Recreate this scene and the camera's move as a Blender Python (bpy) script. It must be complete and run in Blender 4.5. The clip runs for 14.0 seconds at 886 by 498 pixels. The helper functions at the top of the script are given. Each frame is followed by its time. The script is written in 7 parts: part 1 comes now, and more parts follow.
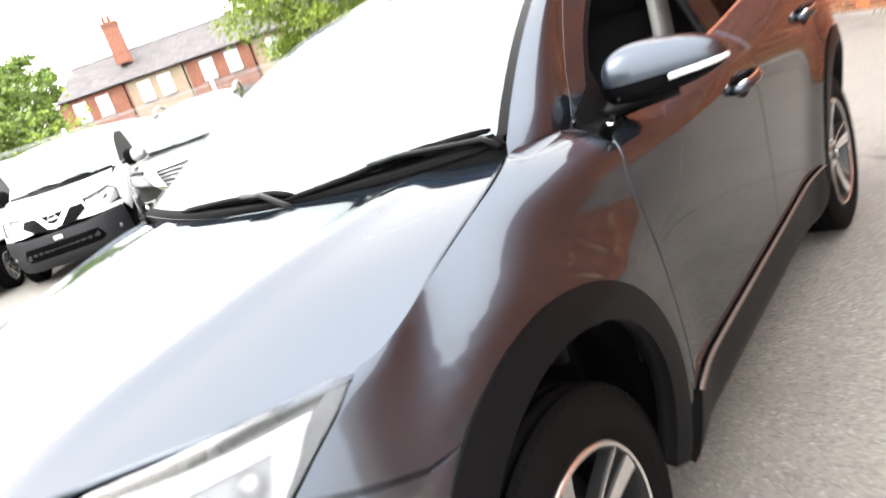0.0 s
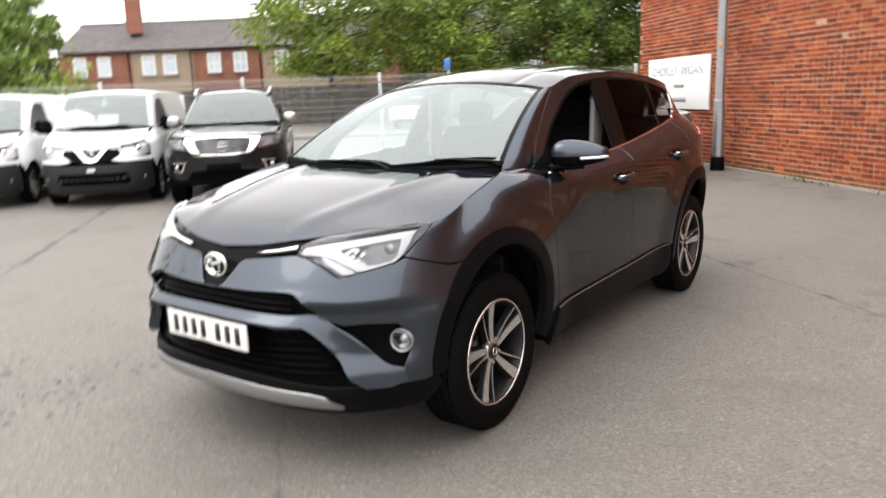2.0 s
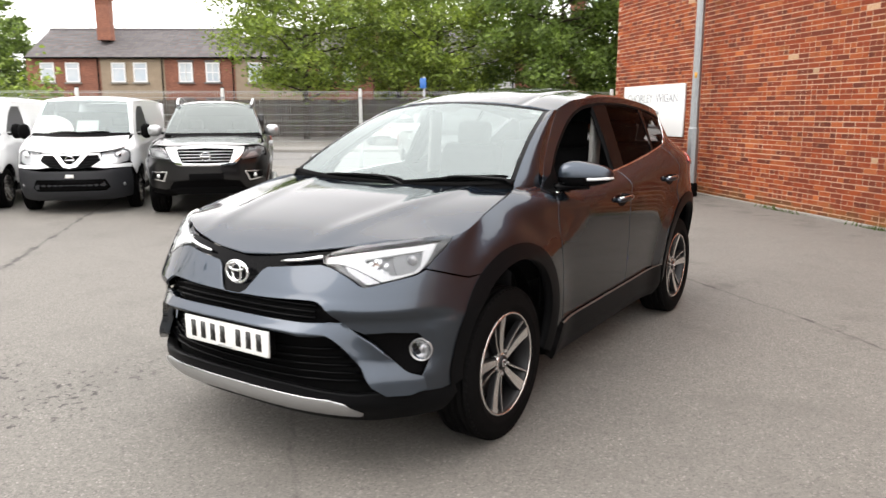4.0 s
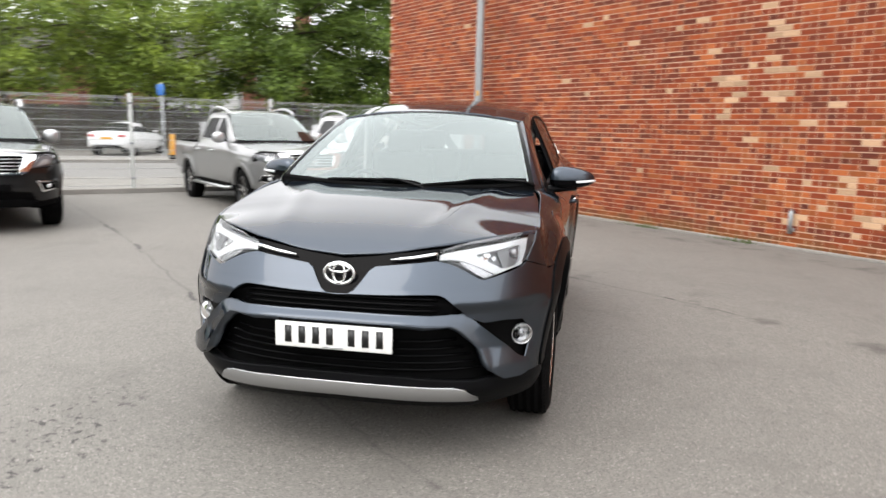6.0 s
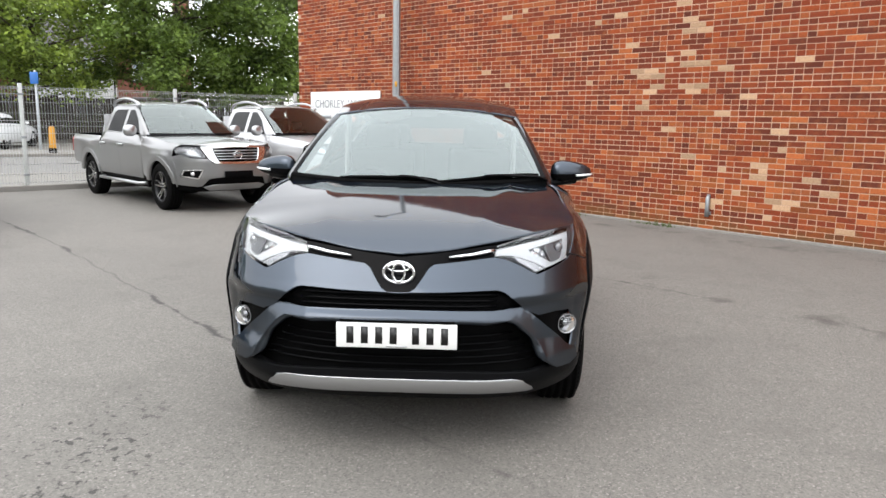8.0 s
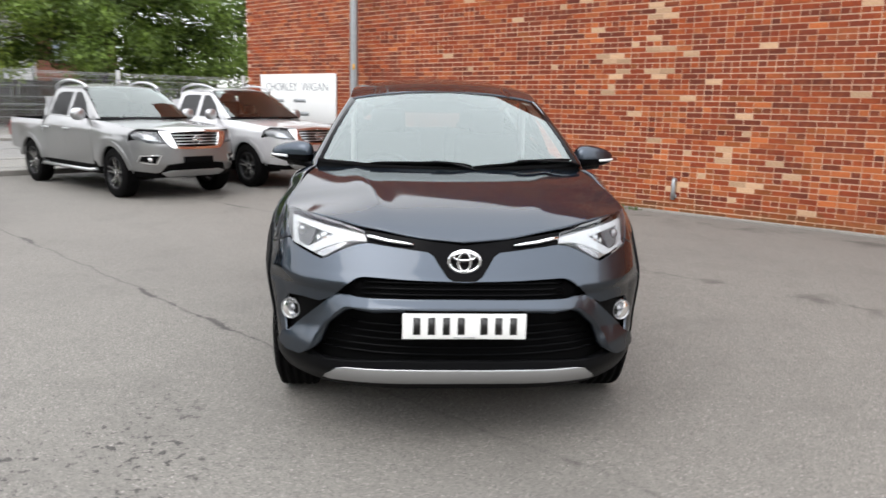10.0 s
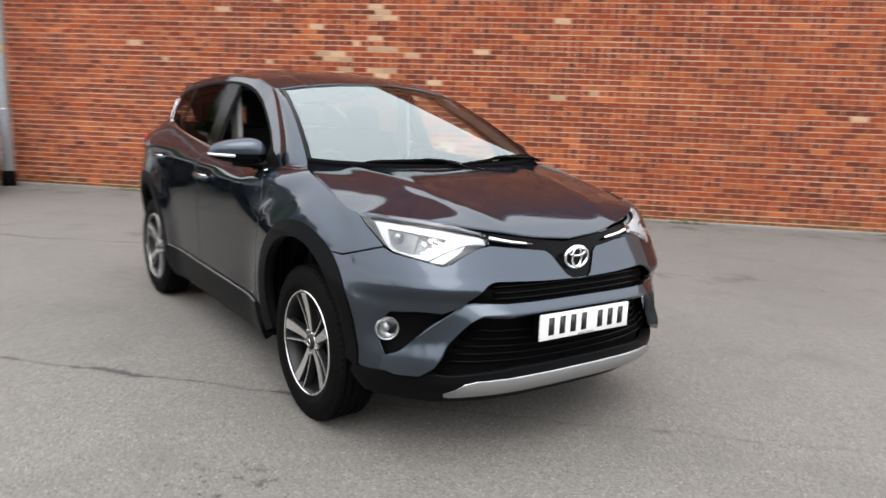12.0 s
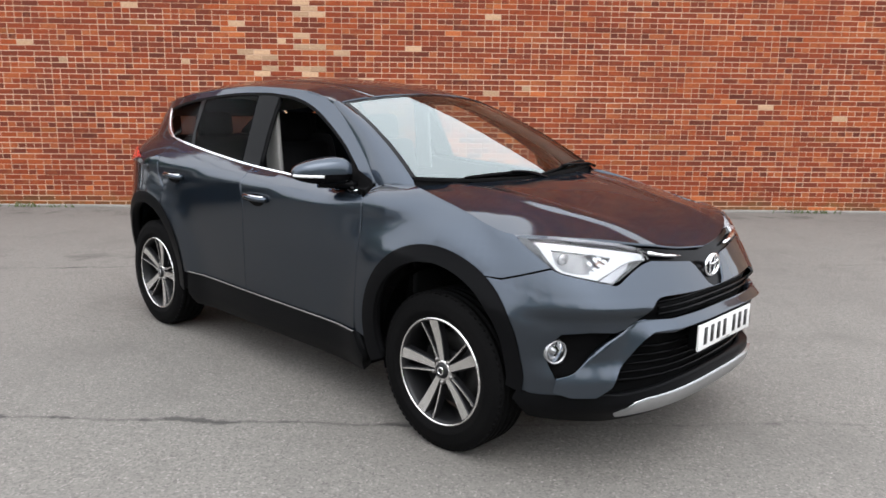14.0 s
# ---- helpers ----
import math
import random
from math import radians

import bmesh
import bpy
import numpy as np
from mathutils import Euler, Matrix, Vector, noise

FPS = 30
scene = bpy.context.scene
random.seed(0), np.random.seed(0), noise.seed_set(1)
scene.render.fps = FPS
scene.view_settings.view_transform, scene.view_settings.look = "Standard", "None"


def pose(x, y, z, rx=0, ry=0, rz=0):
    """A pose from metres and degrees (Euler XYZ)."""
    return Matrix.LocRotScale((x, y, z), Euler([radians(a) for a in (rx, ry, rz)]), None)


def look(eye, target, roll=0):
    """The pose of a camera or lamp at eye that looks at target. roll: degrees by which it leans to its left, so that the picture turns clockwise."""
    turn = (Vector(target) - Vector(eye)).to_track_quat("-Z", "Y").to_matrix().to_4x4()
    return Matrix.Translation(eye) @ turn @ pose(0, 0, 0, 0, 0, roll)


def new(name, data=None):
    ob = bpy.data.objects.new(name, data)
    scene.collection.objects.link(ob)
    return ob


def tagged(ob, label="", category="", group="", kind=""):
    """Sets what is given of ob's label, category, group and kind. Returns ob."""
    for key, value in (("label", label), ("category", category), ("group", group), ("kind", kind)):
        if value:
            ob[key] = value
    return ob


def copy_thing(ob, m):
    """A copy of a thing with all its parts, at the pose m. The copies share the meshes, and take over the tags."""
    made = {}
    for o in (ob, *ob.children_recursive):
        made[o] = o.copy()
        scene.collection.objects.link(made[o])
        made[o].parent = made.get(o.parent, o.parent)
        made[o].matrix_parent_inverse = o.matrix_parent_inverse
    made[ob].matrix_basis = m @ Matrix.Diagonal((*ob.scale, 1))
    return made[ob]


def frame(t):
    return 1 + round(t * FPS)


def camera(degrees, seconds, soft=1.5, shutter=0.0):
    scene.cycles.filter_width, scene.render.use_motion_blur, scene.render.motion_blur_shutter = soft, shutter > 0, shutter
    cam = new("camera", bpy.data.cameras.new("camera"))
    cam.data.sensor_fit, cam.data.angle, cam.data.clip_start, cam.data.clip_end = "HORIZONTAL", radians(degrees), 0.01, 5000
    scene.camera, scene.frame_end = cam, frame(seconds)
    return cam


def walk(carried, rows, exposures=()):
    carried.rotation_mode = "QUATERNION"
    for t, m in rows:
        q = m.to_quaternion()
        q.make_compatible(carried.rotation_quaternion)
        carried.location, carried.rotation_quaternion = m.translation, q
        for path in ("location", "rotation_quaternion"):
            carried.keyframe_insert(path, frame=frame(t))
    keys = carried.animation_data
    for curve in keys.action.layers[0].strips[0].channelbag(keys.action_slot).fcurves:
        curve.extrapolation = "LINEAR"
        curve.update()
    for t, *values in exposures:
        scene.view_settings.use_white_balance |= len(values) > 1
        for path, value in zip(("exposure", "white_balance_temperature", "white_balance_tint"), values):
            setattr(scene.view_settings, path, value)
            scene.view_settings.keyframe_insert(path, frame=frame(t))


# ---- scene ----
cam = camera(62.1, 14.0, shutter=0.9)
PATH = [
    (0, (1.595, -2.294, 1.404), (0.321, -0.847, 0.872), -18.8),
    (0.5, (1.835, -2.807, 1.434), (0.617, -1.275, 1.024), -15.9),
    (1, (2.15, -3.303, 1.452), (0.977, -1.722, 1.103), -14.6),
    (1.5, (2.383, -3.678, 1.478), (1.188, -2.114, 1.124), -14.0),
    (2, (2.548, -3.987, 1.497), (1.39, -2.41, 1.084), -2.2),
    (2.5, (2.62, -4.051, 1.513), (1.45, -2.486, 1.09), 0.5),
    (2.7, (2.644, -4.055, 1.517), (1.467, -2.489, 1.111), -0.1),
    (5, (1.868, -4.627, 1.491), (1.026, -2.853, 1.111), 2.1),
    (5.5, (1.451, -4.94, 1.516), (0.839, -3.073, 1.14), 2.9),
    (6, (1.032, -5.078, 1.46), (0.651, -3.142, 1.134), 1.3),
    (6.5, (0.68, -5.192, 1.463), (0.484, -3.238, 1.088), 1.4),
    (7, (0.403, -5.262, 1.499), (0.343, -3.299, 1.122), 0.3),
    (7.5, (0.327, -5.254, 1.501), (0.253, -3.287, 1.147), 0.8),
    (8, (0.299, -5.236, 1.496), (0.23, -3.268, 1.145), 1.0),
    (8.2, (0.289, -5.234, 1.492), (0.216, -3.266, 1.144), 1.4),
    (10.5, (-0.743, -5.07, 1.489), (-0.432, -3.138, 1.073), 1.2),
    (11, (-1.348, -4.882, 1.473), (-0.694, -3.039, 1.055), 3.3),
    (11.5, (-1.839, -4.637, 1.45), (-0.979, -2.874, 1.062), 0.5),
    (12, (-2.242, -4.31, 1.412), (-1.106, -2.705, 1.049), 2.3),
    (12.5, (-2.57, -3.971, 1.46), (-1.289, -2.487, 1.064), 0.2),
    (13, (-2.808, -3.65, 1.461), (-1.477, -2.205, 1.088), 0.6),
    (13.5, (-3.021, -3.488, 1.482), (-1.636, -2.095, 1.105), 0.4),
    (14, (-3.069, -3.44, 1.489), (-1.648, -2.084, 1.11), 0.8),
]
walk(cam, [(t, look(e, g, r)) for t, e, g, r in PATH], [(0.0, 1.35, 6600, 12), (0.5, 0.72, 6550, 11), (1.0, 0.36, 6700, 13), (1.5, 0.17, 6700, 13), (2.0, 0.13, 6750, 14), (5.0, 0.16, 6650, 12), (8.0, 0.01, 6350, 11), (11.0, -0.03, 6350, 12), (14.0, -0.01, 6200, 12)])
# ---- light ----
world = bpy.data.worlds.new("sky")
scene.world = world
world.use_nodes = True
wn = world.node_tree
sky = wn.nodes.new("ShaderNodeTexSky")
sky.sky_type, sky.sun_disc = "NISHITA", False
sky.sun_elevation, sky.sun_rotation = radians(52), radians(215)
sky.air_density, sky.dust_density, sky.ozone_density = 1.0, 1.0, 1.0
pale = wn.nodes.new("ShaderNodeHueSaturation")
pale.inputs["Saturation"].default_value = 0.22
wn.links.new(sky.outputs[0], pale.inputs["Color"])
wn.links.new(pale.outputs[0], wn.nodes["Background"].inputs["Color"])
wn.nodes["Background"].inputs["Strength"].default_value = 0.08
# the cloud cover that whitens the whole sky
cloud, both_skies = wn.nodes.new("ShaderNodeBackground"), wn.nodes.new("ShaderNodeAddShader")
cloud.inputs["Color"].default_value = (0.99, 1.0, 1.0, 1)
# an overcast sky is brighter overhead than at the horizon
tc, sepz, rise = wn.nodes.new("ShaderNodeTexCoord"), wn.nodes.new("ShaderNodeSeparateXYZ"), wn.nodes.new("ShaderNodeMapRange")
wn.links.new(tc.outputs["Generated"], sepz.inputs[0])
wn.links.new(sepz.outputs["Z"], rise.inputs[0])
rise.inputs[1].default_value, rise.inputs[2].default_value, rise.inputs[3].default_value, rise.inputs[4].default_value = 0.0, 1.0, 1.9, 2.95
wn.links.new(rise.outputs[0], cloud.inputs["Strength"])
wn.links.new(wn.nodes["Background"].outputs[0], both_skies.inputs[0])
wn.links.new(cloud.outputs[0], both_skies.inputs[1])
wn.links.new(both_skies.outputs[0], wn.nodes["World Output"].inputs[0])
sun = new("sun", bpy.data.lights.new("sun", "SUN"))
sun.data.energy, sun.data.angle, sun.data.color = 1.4, radians(40), (1.0, 0.96, 0.9)
sun.matrix_world = look((-14, -20, 32), (0, 0, 0))

# ---- materials ----
MATS = {}


def mat(name, color=(0.5, 0.5, 0.5), rough=0.5, metal=0.0, coat=0.0, grain=0.0, scale=40.0, bump=0.0, ior=1.5, trans=0.0, emit=0.0,
        color2=None, big=0.0, big_scale=1.5, rand=0.0, island=False, stretch=None, spec=0.5):
    """A plain procedural surface: two colours mixed by fine grain, large-scale wear, per-piece variation and fine relief."""
    m = bpy.data.materials.new(name)
    m.use_nodes = True
    n, l = m.node_tree.nodes, m.node_tree.links
    b = n["Principled BSDF"]
    b.inputs["Roughness"].default_value, b.inputs["Metallic"].default_value = rough, metal
    b.inputs["Coat Weight"].default_value, b.inputs["Coat Roughness"].default_value = coat, 0.03
    b.inputs["IOR"].default_value, b.inputs["Transmission Weight"].default_value = ior, trans
    b.inputs["Specular IOR Level"].default_value = spec
    col = n.new("ShaderNodeRGB")
    col.outputs[0].default_value = (*color, 1)
    out = col.outputs[0]
    geo = n.new("ShaderNodeTexCoord")
    vec = geo.outputs["Object"]
    if stretch:
        mp = n.new("ShaderNodeMapping")
        mp.inputs["Scale"].default_value = stretch
        l.new(vec, mp.inputs[0])
        vec = mp.outputs[0]
    fine = n.new("ShaderNodeTexNoise")
    fine.inputs["Scale"].default_value, fine.inputs["Detail"].default_value = scale, 6
    l.new(vec, fine.inputs["Vector"])

    def mixed(fac, a, bb):
        mx = n.new("ShaderNodeMix")
        mx.data_type = "RGBA"
        l.new(fac, mx.inputs[0])
        l.new(a, mx.inputs[6])
        if isinstance(bb, tuple):
            mx.inputs[7].default_value = (*bb, 1)
        else:
            l.new(bb, mx.inputs[7])
        return mx.outputs[2]

    def scaled(sock, lo, hi, a, bb):
        mr = n.new("ShaderNodeMapRange")
        mr.inputs[1].default_value, mr.inputs[2].default_value, mr.inputs[3].default_value, mr.inputs[4].default_value = lo, hi, a, bb
        l.new(sock, mr.inputs[0])
        return mr.outputs[0]

    second = color2 or tuple(c * 0.55 for c in color)
    if grain:
        out = mixed(scaled(fine.outputs[0], 0.35, 0.7, 0, grain), out, second)
    if big:
        wide = n.new("ShaderNodeTexNoise")
        wide.inputs["Scale"].default_value, wide.inputs["Detail"].default_value = big_scale, 4
        l.new(vec, wide.inputs["Vector"])
        out = mixed(scaled(wide.outputs[0], 0.4, 0.68, 0, big), out, second)
    if rand:
        src = n.new("ShaderNodeNewGeometry").outputs["Random Per Island"] if island else n.new("ShaderNodeObjectInfo").outputs["Random"]
        hsv = n.new("ShaderNodeHueSaturation")
        l.new(scaled(src, 0, 1, 1 - rand, 1 + rand), hsv.inputs["Value"])
        l.new(out, hsv.inputs["Color"])
        out = hsv.outputs[0]
    l.new(out, b.inputs["Base Color"])
    if emit:
        l.new(out, b.inputs["Emission Color"])
        b.inputs["Emission Strength"].default_value = emit
    if bump:
        bp = n.new("ShaderNodeBump")
        bp.inputs["Strength"].default_value, bp.inputs["Distance"].default_value = bump, 0.004
        l.new(fine.outputs[0], bp.inputs["Height"])
        l.new(bp.outputs[0], b.inputs["Normal"])
    MATS[name] = m
    return m


def paint(name, color, metal=0.55, rough=0.38):
    """Car paint: metallic flakes under a clear coat."""
    m = mat(name, color, rough, metal, 1.0, grain=0.25, scale=900, color2=tuple(min(1, c * 1.5) for c in color))
    m.node_tree.nodes["Principled BSDF"].inputs["Coat Roughness"].default_value = 0.02
    m.node_tree.nodes["Principled BSDF"].inputs["Coat IOR"].default_value = 1.42
    m.node_tree.nodes["Principled BSDF"].inputs["Specular Tint"].default_value = (0.8, 0.8, 0.8, 1)
    return m


PAINT = paint("grey_metallic_paint", (0.043, 0.054, 0.07), 1.0, 0.36)
PAINT.node_tree.nodes["Principled BSDF"].inputs["Coat Roughness"].default_value = 0.06
PAINT.node_tree.nodes["Principled BSDF"].inputs["Specular Tint"].default_value = (0.12, 0.13, 0.15, 1)
PAINT_BLACK = paint("black_paint", (0.004, 0.004, 0.0044), 0.6)
PAINT_SILVER = paint("silver_paint", (0.245, 0.245, 0.245), 0.75, 0.36)
PAINT_PALE = paint("pale_silver_paint", (0.446, 0.446, 0.454), 0.5, 0.36)
PAINT_WHITE = mat("white_paint", (0.671, 0.679, 0.688), 0.3, 0, 0.8, grain=0.06, scale=6, color2=(0.516, 0.516, 0.499))
GLOSS = mat("gloss_black", (0.002, 0.002, 0.0023), 0.15, 0, 0.0, ior=1.13, spec=0.5, grain=0.2, scale=30, color2=(0.006, 0.006, 0.0065))
PLASTIC = mat("black_plastic", (0.0018, 0.0018, 0.002), 0.55, spec=0.03, grain=0.5, scale=400, bump=0.08, color2=(0.006, 0.006, 0.006))
CLAD = mat("dark_cladding", (0.0025, 0.0026, 0.003), 0.4, spec=0.05, grain=0.4, scale=500, bump=0.06, color2=(0.009, 0.009, 0.0095))
CHROME = mat("chrome", (0.82, 0.83, 0.84), 0.08, 1.0, grain=0.1, scale=20, color2=(0.7, 0.7, 0.72))
SATIN = mat("satin_silver", (0.446, 0.454, 0.461), 0.3, 0.9, grain=0.2, scale=300, color2=(0.36, 0.36, 0.374))
RUBBER = mat("tyre_rubber", (0.0025, 0.0025, 0.0027), 0.7, spec=0.04, grain=0.6, scale=90, bump=0.15, color2=(0.006, 0.0057, 0.0055), big=0.3, big_scale=6)
ALLOY = mat("machined_alloy", (0.74, 0.725, 0.705), 0.26, 0.95, grain=0.2, scale=200, color2=(0.396, 0.382, 0.36))
ALLOY_DARK = mat("dark_alloy", (0.014, 0.014, 0.015), 0.4, 0.5, grain=0.3, scale=100)
DISC = mat("dull_brake_disc", (0.03, 0.029, 0.028), 0.5, 0.6, grain=0.4, scale=60)
VAN_PLASTIC = mat("grey_bumper_plastic", (0.022, 0.023, 0.026), 0.5, spec=0.25, grain=0.5, scale=300, bump=0.08)
STEEL = mat("brake_steel", (0.25, 0.24, 0.23), 0.4, 0.9, grain=0.4, scale=60)
PLATE = mat("plate_white", (0.705, 0.705, 0.688), 0.35, grain=0.08, scale=12, color2=(0.602, 0.602, 0.568))
INK = mat("plate_black", (0.01, 0.01, 0.01), 0.4, grain=0.2, scale=50)
FABRIC = mat("seat_fabric", (0.006, 0.006, 0.0065), 0.9, spec=0.05, grain=0.5, scale=300, bump=0.2, color2=(0.018, 0.018, 0.019))
DASH = mat("dashboard_plastic", (0.012, 0.012, 0.013), 0.6, spec=0.15, grain=0.4, scale=300, bump=0.1)
LINER = mat("pale_headlining", (0.324, 0.317, 0.295), 0.9, grain=0.2, scale=120)
LINEN = mat("pillar_trim", (0.288, 0.281, 0.266), 0.7, grain=0.1, scale=120)
RED = mat("red_lamp", (0.45, 0.02, 0.015), 0.12, 0, 0.6, grain=0.3, scale=60)
AMBER = mat("amber_lamp", (0.26, 0.13, 0.07), 0.2, 0, 0.3, grain=0.3, scale=80)
LAMP_WHITE = mat("lamp_reflector", (0.731, 0.74, 0.748), 0.18, 0.35, grain=0.15, scale=90, color2=(0.516, 0.516, 0.533))
LAMP_BAND = mat("lamp_light_guide", (0.671, 0.679, 0.688), 0.25, 0.0, 0.5, grain=0.08, scale=60, color2=(0.645, 0.654, 0.671))


def glass(name, tint=(1, 1, 1), ior=1.45, sheen=(1, 1, 1)):
    """A thin pane: clear or tinted, mirrored by Fresnel gloss."""
    m = bpy.data.materials.new(name)
    m.use_nodes = True
    n, l = m.node_tree.nodes, m.node_tree.links
    n.remove(n["Principled BSDF"])
    tr, gl, mx, fr = n.new("ShaderNodeBsdfTransparent"), n.new("ShaderNodeBsdfGlossy"), n.new("ShaderNodeMixShader"), n.new("ShaderNodeFresnel")
    tr.inputs[0].default_value = (*tint, 1)
    gl.inputs["Color"].default_value = (*sheen, 1)
    gl.inputs["Roughness"].default_value = 0.015
    fr.inputs[0].default_value = ior
    l.new(fr.outputs[0], mx.inputs[0])
    l.new(tr.outputs[0], mx.inputs[1])
    l.new(gl.outputs[0], mx.inputs[2])
    l.new(mx.outputs[0], n["Material Output"].inputs[0])
    MATS[name] = m
    return m


GLASS = glass("windscreen_glass", (0.66, 0.74, 0.73), 2.35, (0.9, 1.0, 0.995))
PLAIN_GLASS = glass("thin_windscreen_glass", (0.56, 0.64, 0.62), 2.1, (0.92, 1.0, 0.98))
TINTED = glass("tinted_glass", (0.32, 0.32, 0.32), 1.05)
GREEN_GLASS = glass("side_glass", (0.6, 0.68, 0.65), 1.5)
LAMP_GREY = mat("lamp_interior", (0.19, 0.193, 0.2), 0.34, 0.3, grain=0.35, scale=12, color2=(0.05, 0.052, 0.055))
LAMP_FACET = mat("lamp_facet", (0.4, 0.4, 0.41), 0.25, 0.7, grain=0.3, scale=14, color2=(0.1, 0.105, 0.11))
LAMP_DARK = mat("lamp_corner", (0.05, 0.052, 0.055), 0.3, 0.3, grain=0.2, scale=9)
LENS = glass("lamp_lens", (0.93, 0.94, 0.95), 1.45)


# ---- mesh tools ----
def finish(name, me, material, parent=None, label="", smooth=True):
    ob = new(name, me)
    if material is not None:
        for x in material if isinstance(material, (list, tuple)) else (material,):
            me.materials.append(x)
    if smooth:
        me.shade_smooth()
    if parent is not None:
        ob.parent = parent
    if label:
        ob["label"] = label
    return ob


def part(name, bm, material, parent=None, label="", smooth=True):
    me = bpy.data.meshes.new(name)
    bm.to_mesh(me)
    bm.free()
    return finish(name, me, material, parent, label, smooth)


def thing(name, m, label, category, group="", kind=""):
    e = new(name)
    e.empty_display_size = 0.2
    e.matrix_world = m
    return tagged(e, label, category, group, kind)


def block(bm, c, s, r=None, bevel=0.0, seg=2):
    """A box in bm, its edges rounded."""
    tmp = bmesh.new()
    bmesh.ops.create_cube(tmp, size=1)
    bmesh.ops.scale(tmp, vec=s, verts=tmp.verts)
    if bevel:
        bmesh.ops.bevel(tmp, geom=tmp.edges[:], offset=bevel, segments=seg, affect="EDGES", profile=0.5)
    mm = Matrix.Translation(c) @ (r.to_4x4() if r is not None else Matrix())
    bmesh.ops.transform(tmp, matrix=mm, verts=tmp.verts)
    me = bpy.data.meshes.new("t")
    tmp.to_mesh(me)
    tmp.free()
    bm.from_mesh(me)
    bpy.data.meshes.remove(me)


def lathe(bm, profile, segs=48, axis="x", closed=False):
    """Turns a profile of (along, radius) round an axis."""
    rings = []
    for k in range(segs):
        a = 2 * math.pi * k / segs
        ring = []
        for u, r in profile:
            c, s = r * math.cos(a), r * math.sin(a)
            ring.append(bm.verts.new((u, c, s) if axis == "x" else (c, s, u) if axis == "z" else (c, u, s)))
        rings.append(ring)
    n = len(profile)
    for k in range(segs):
        p, q = rings[k], rings[(k + 1) % segs]
        for i in range(n if closed else n - 1):
            j = (i + 1) % n
            bm.faces.new((p[i], p[j], q[j], q[i]))


def tube(bm, pts, r, segs=8, taper=None, flat=1.0):
    """A rod of round section along points."""
    pts = [Vector(p) for p in pts]
    rings = []
    for i, p in enumerate(pts):
        d = (pts[min(i + 1, len(pts) - 1)] - pts[max(i - 1, 0)]).normalized()
        side = d.cross(Vector((0, 0, 1)))
        if side.length < 1e-3:
            side = Vector((1, 0, 0))
        side.normalize()
        up = side.cross(d)
        rr = r * (taper[i] if taper else 1)
        rings.append([bm.verts.new(p + side * rr * math.cos(2 * math.pi * k / segs) + up * rr * flat * math.sin(2 * math.pi * k / segs)) for k in range(segs)])
    for a, b in zip(rings, rings[1:]):
        for k in range(segs):
            bm.faces.new((a[k], a[(k + 1) % segs], b[(k + 1) % segs], b[k]))
    bm.faces.new(rings[0][::-1])
    bm.faces.new(rings[-1])


def table(*pts):
    """A smooth curve through pairs (x, y), as a function of arrays."""
    xs, ys = np.array([p[0] for p in pts], float), np.array([p[1] for p in pts], float)
    h = np.diff(xs)
    d = np.diff(ys) / h
    m = np.empty(len(xs))
    m[0], m[-1] = d[0], d[-1]
    for i in range(1, len(xs) - 1):
        m[i] = 0 if d[i - 1] * d[i] <= 0 else 2 * d[i - 1] * d[i] / (d[i - 1] + d[i])

    def f(x):
        x = np.clip(np.asarray(x, float), xs[0], xs[-1])
        i = np.clip(np.searchsorted(xs, x) - 1, 0, len(h) - 1)
        t = (x - xs[i]) / h[i]
        return (ys[i] * (1 + 2 * t) * (1 - t) ** 2 + m[i] * h[i] * t * (1 - t) ** 2 + ys[i + 1] * t * t * (3 - 2 * t) + m[i + 1] * h[i] * t * t * (t - 1))
    return f


def spline(*pts, n=8):
    """Points along a smooth open curve through those given."""
    p = [np.array(q, float) for q in pts]
    p = [2 * p[0] - p[1], *p, 2 * p[-1] - p[-2]]
    out = []
    for i in range(1, len(p) - 2):
        for k in range(n):
            t = k / n
            out.append(tuple(0.5 * (2 * p[i] + (p[i + 1] - p[i - 1]) * t + (2 * p[i - 1] - 5 * p[i] + 4 * p[i + 1] - p[i + 2]) * t * t
                                    + (3 * p[i] - p[i - 1] - 3 * p[i + 1] + p[i + 2]) * t ** 3)))
    out.append(tuple(p[-2]))
    return out


def arc(c, r, a0, a1, n=24):
    return [(c[0] + r * math.cos(radians(a0 + (a1 - a0) * k / n)), c[1] + r * math.sin(radians(a0 + (a1 - a0) * k / n))) for k in range(n + 1)]


def inset(poly, g):
    """The outline drawn in by g."""
    n = len(poly)
    p = np.array(poly)
    area = sum(p[i][0] * p[(i + 1) % n][1] - p[(i + 1) % n][0] * p[i][1] for i in range(n))
    s = 1 if area > 0 else -1
    out = []
    for i in range(n):
        a, b = p[i] - p[i - 1], p[(i + 1) % n] - p[i]
        na = np.array((-a[1], a[0])) * s / (np.hypot(*a) + 1e-9)
        nb = np.array((-b[1], b[0])) * s / (np.hypot(*b) + 1e-9)
        v = na + nb
        out.append(tuple(p[i] + v * g / max(0.35, 0.5 * float(v @ v))))
    return out


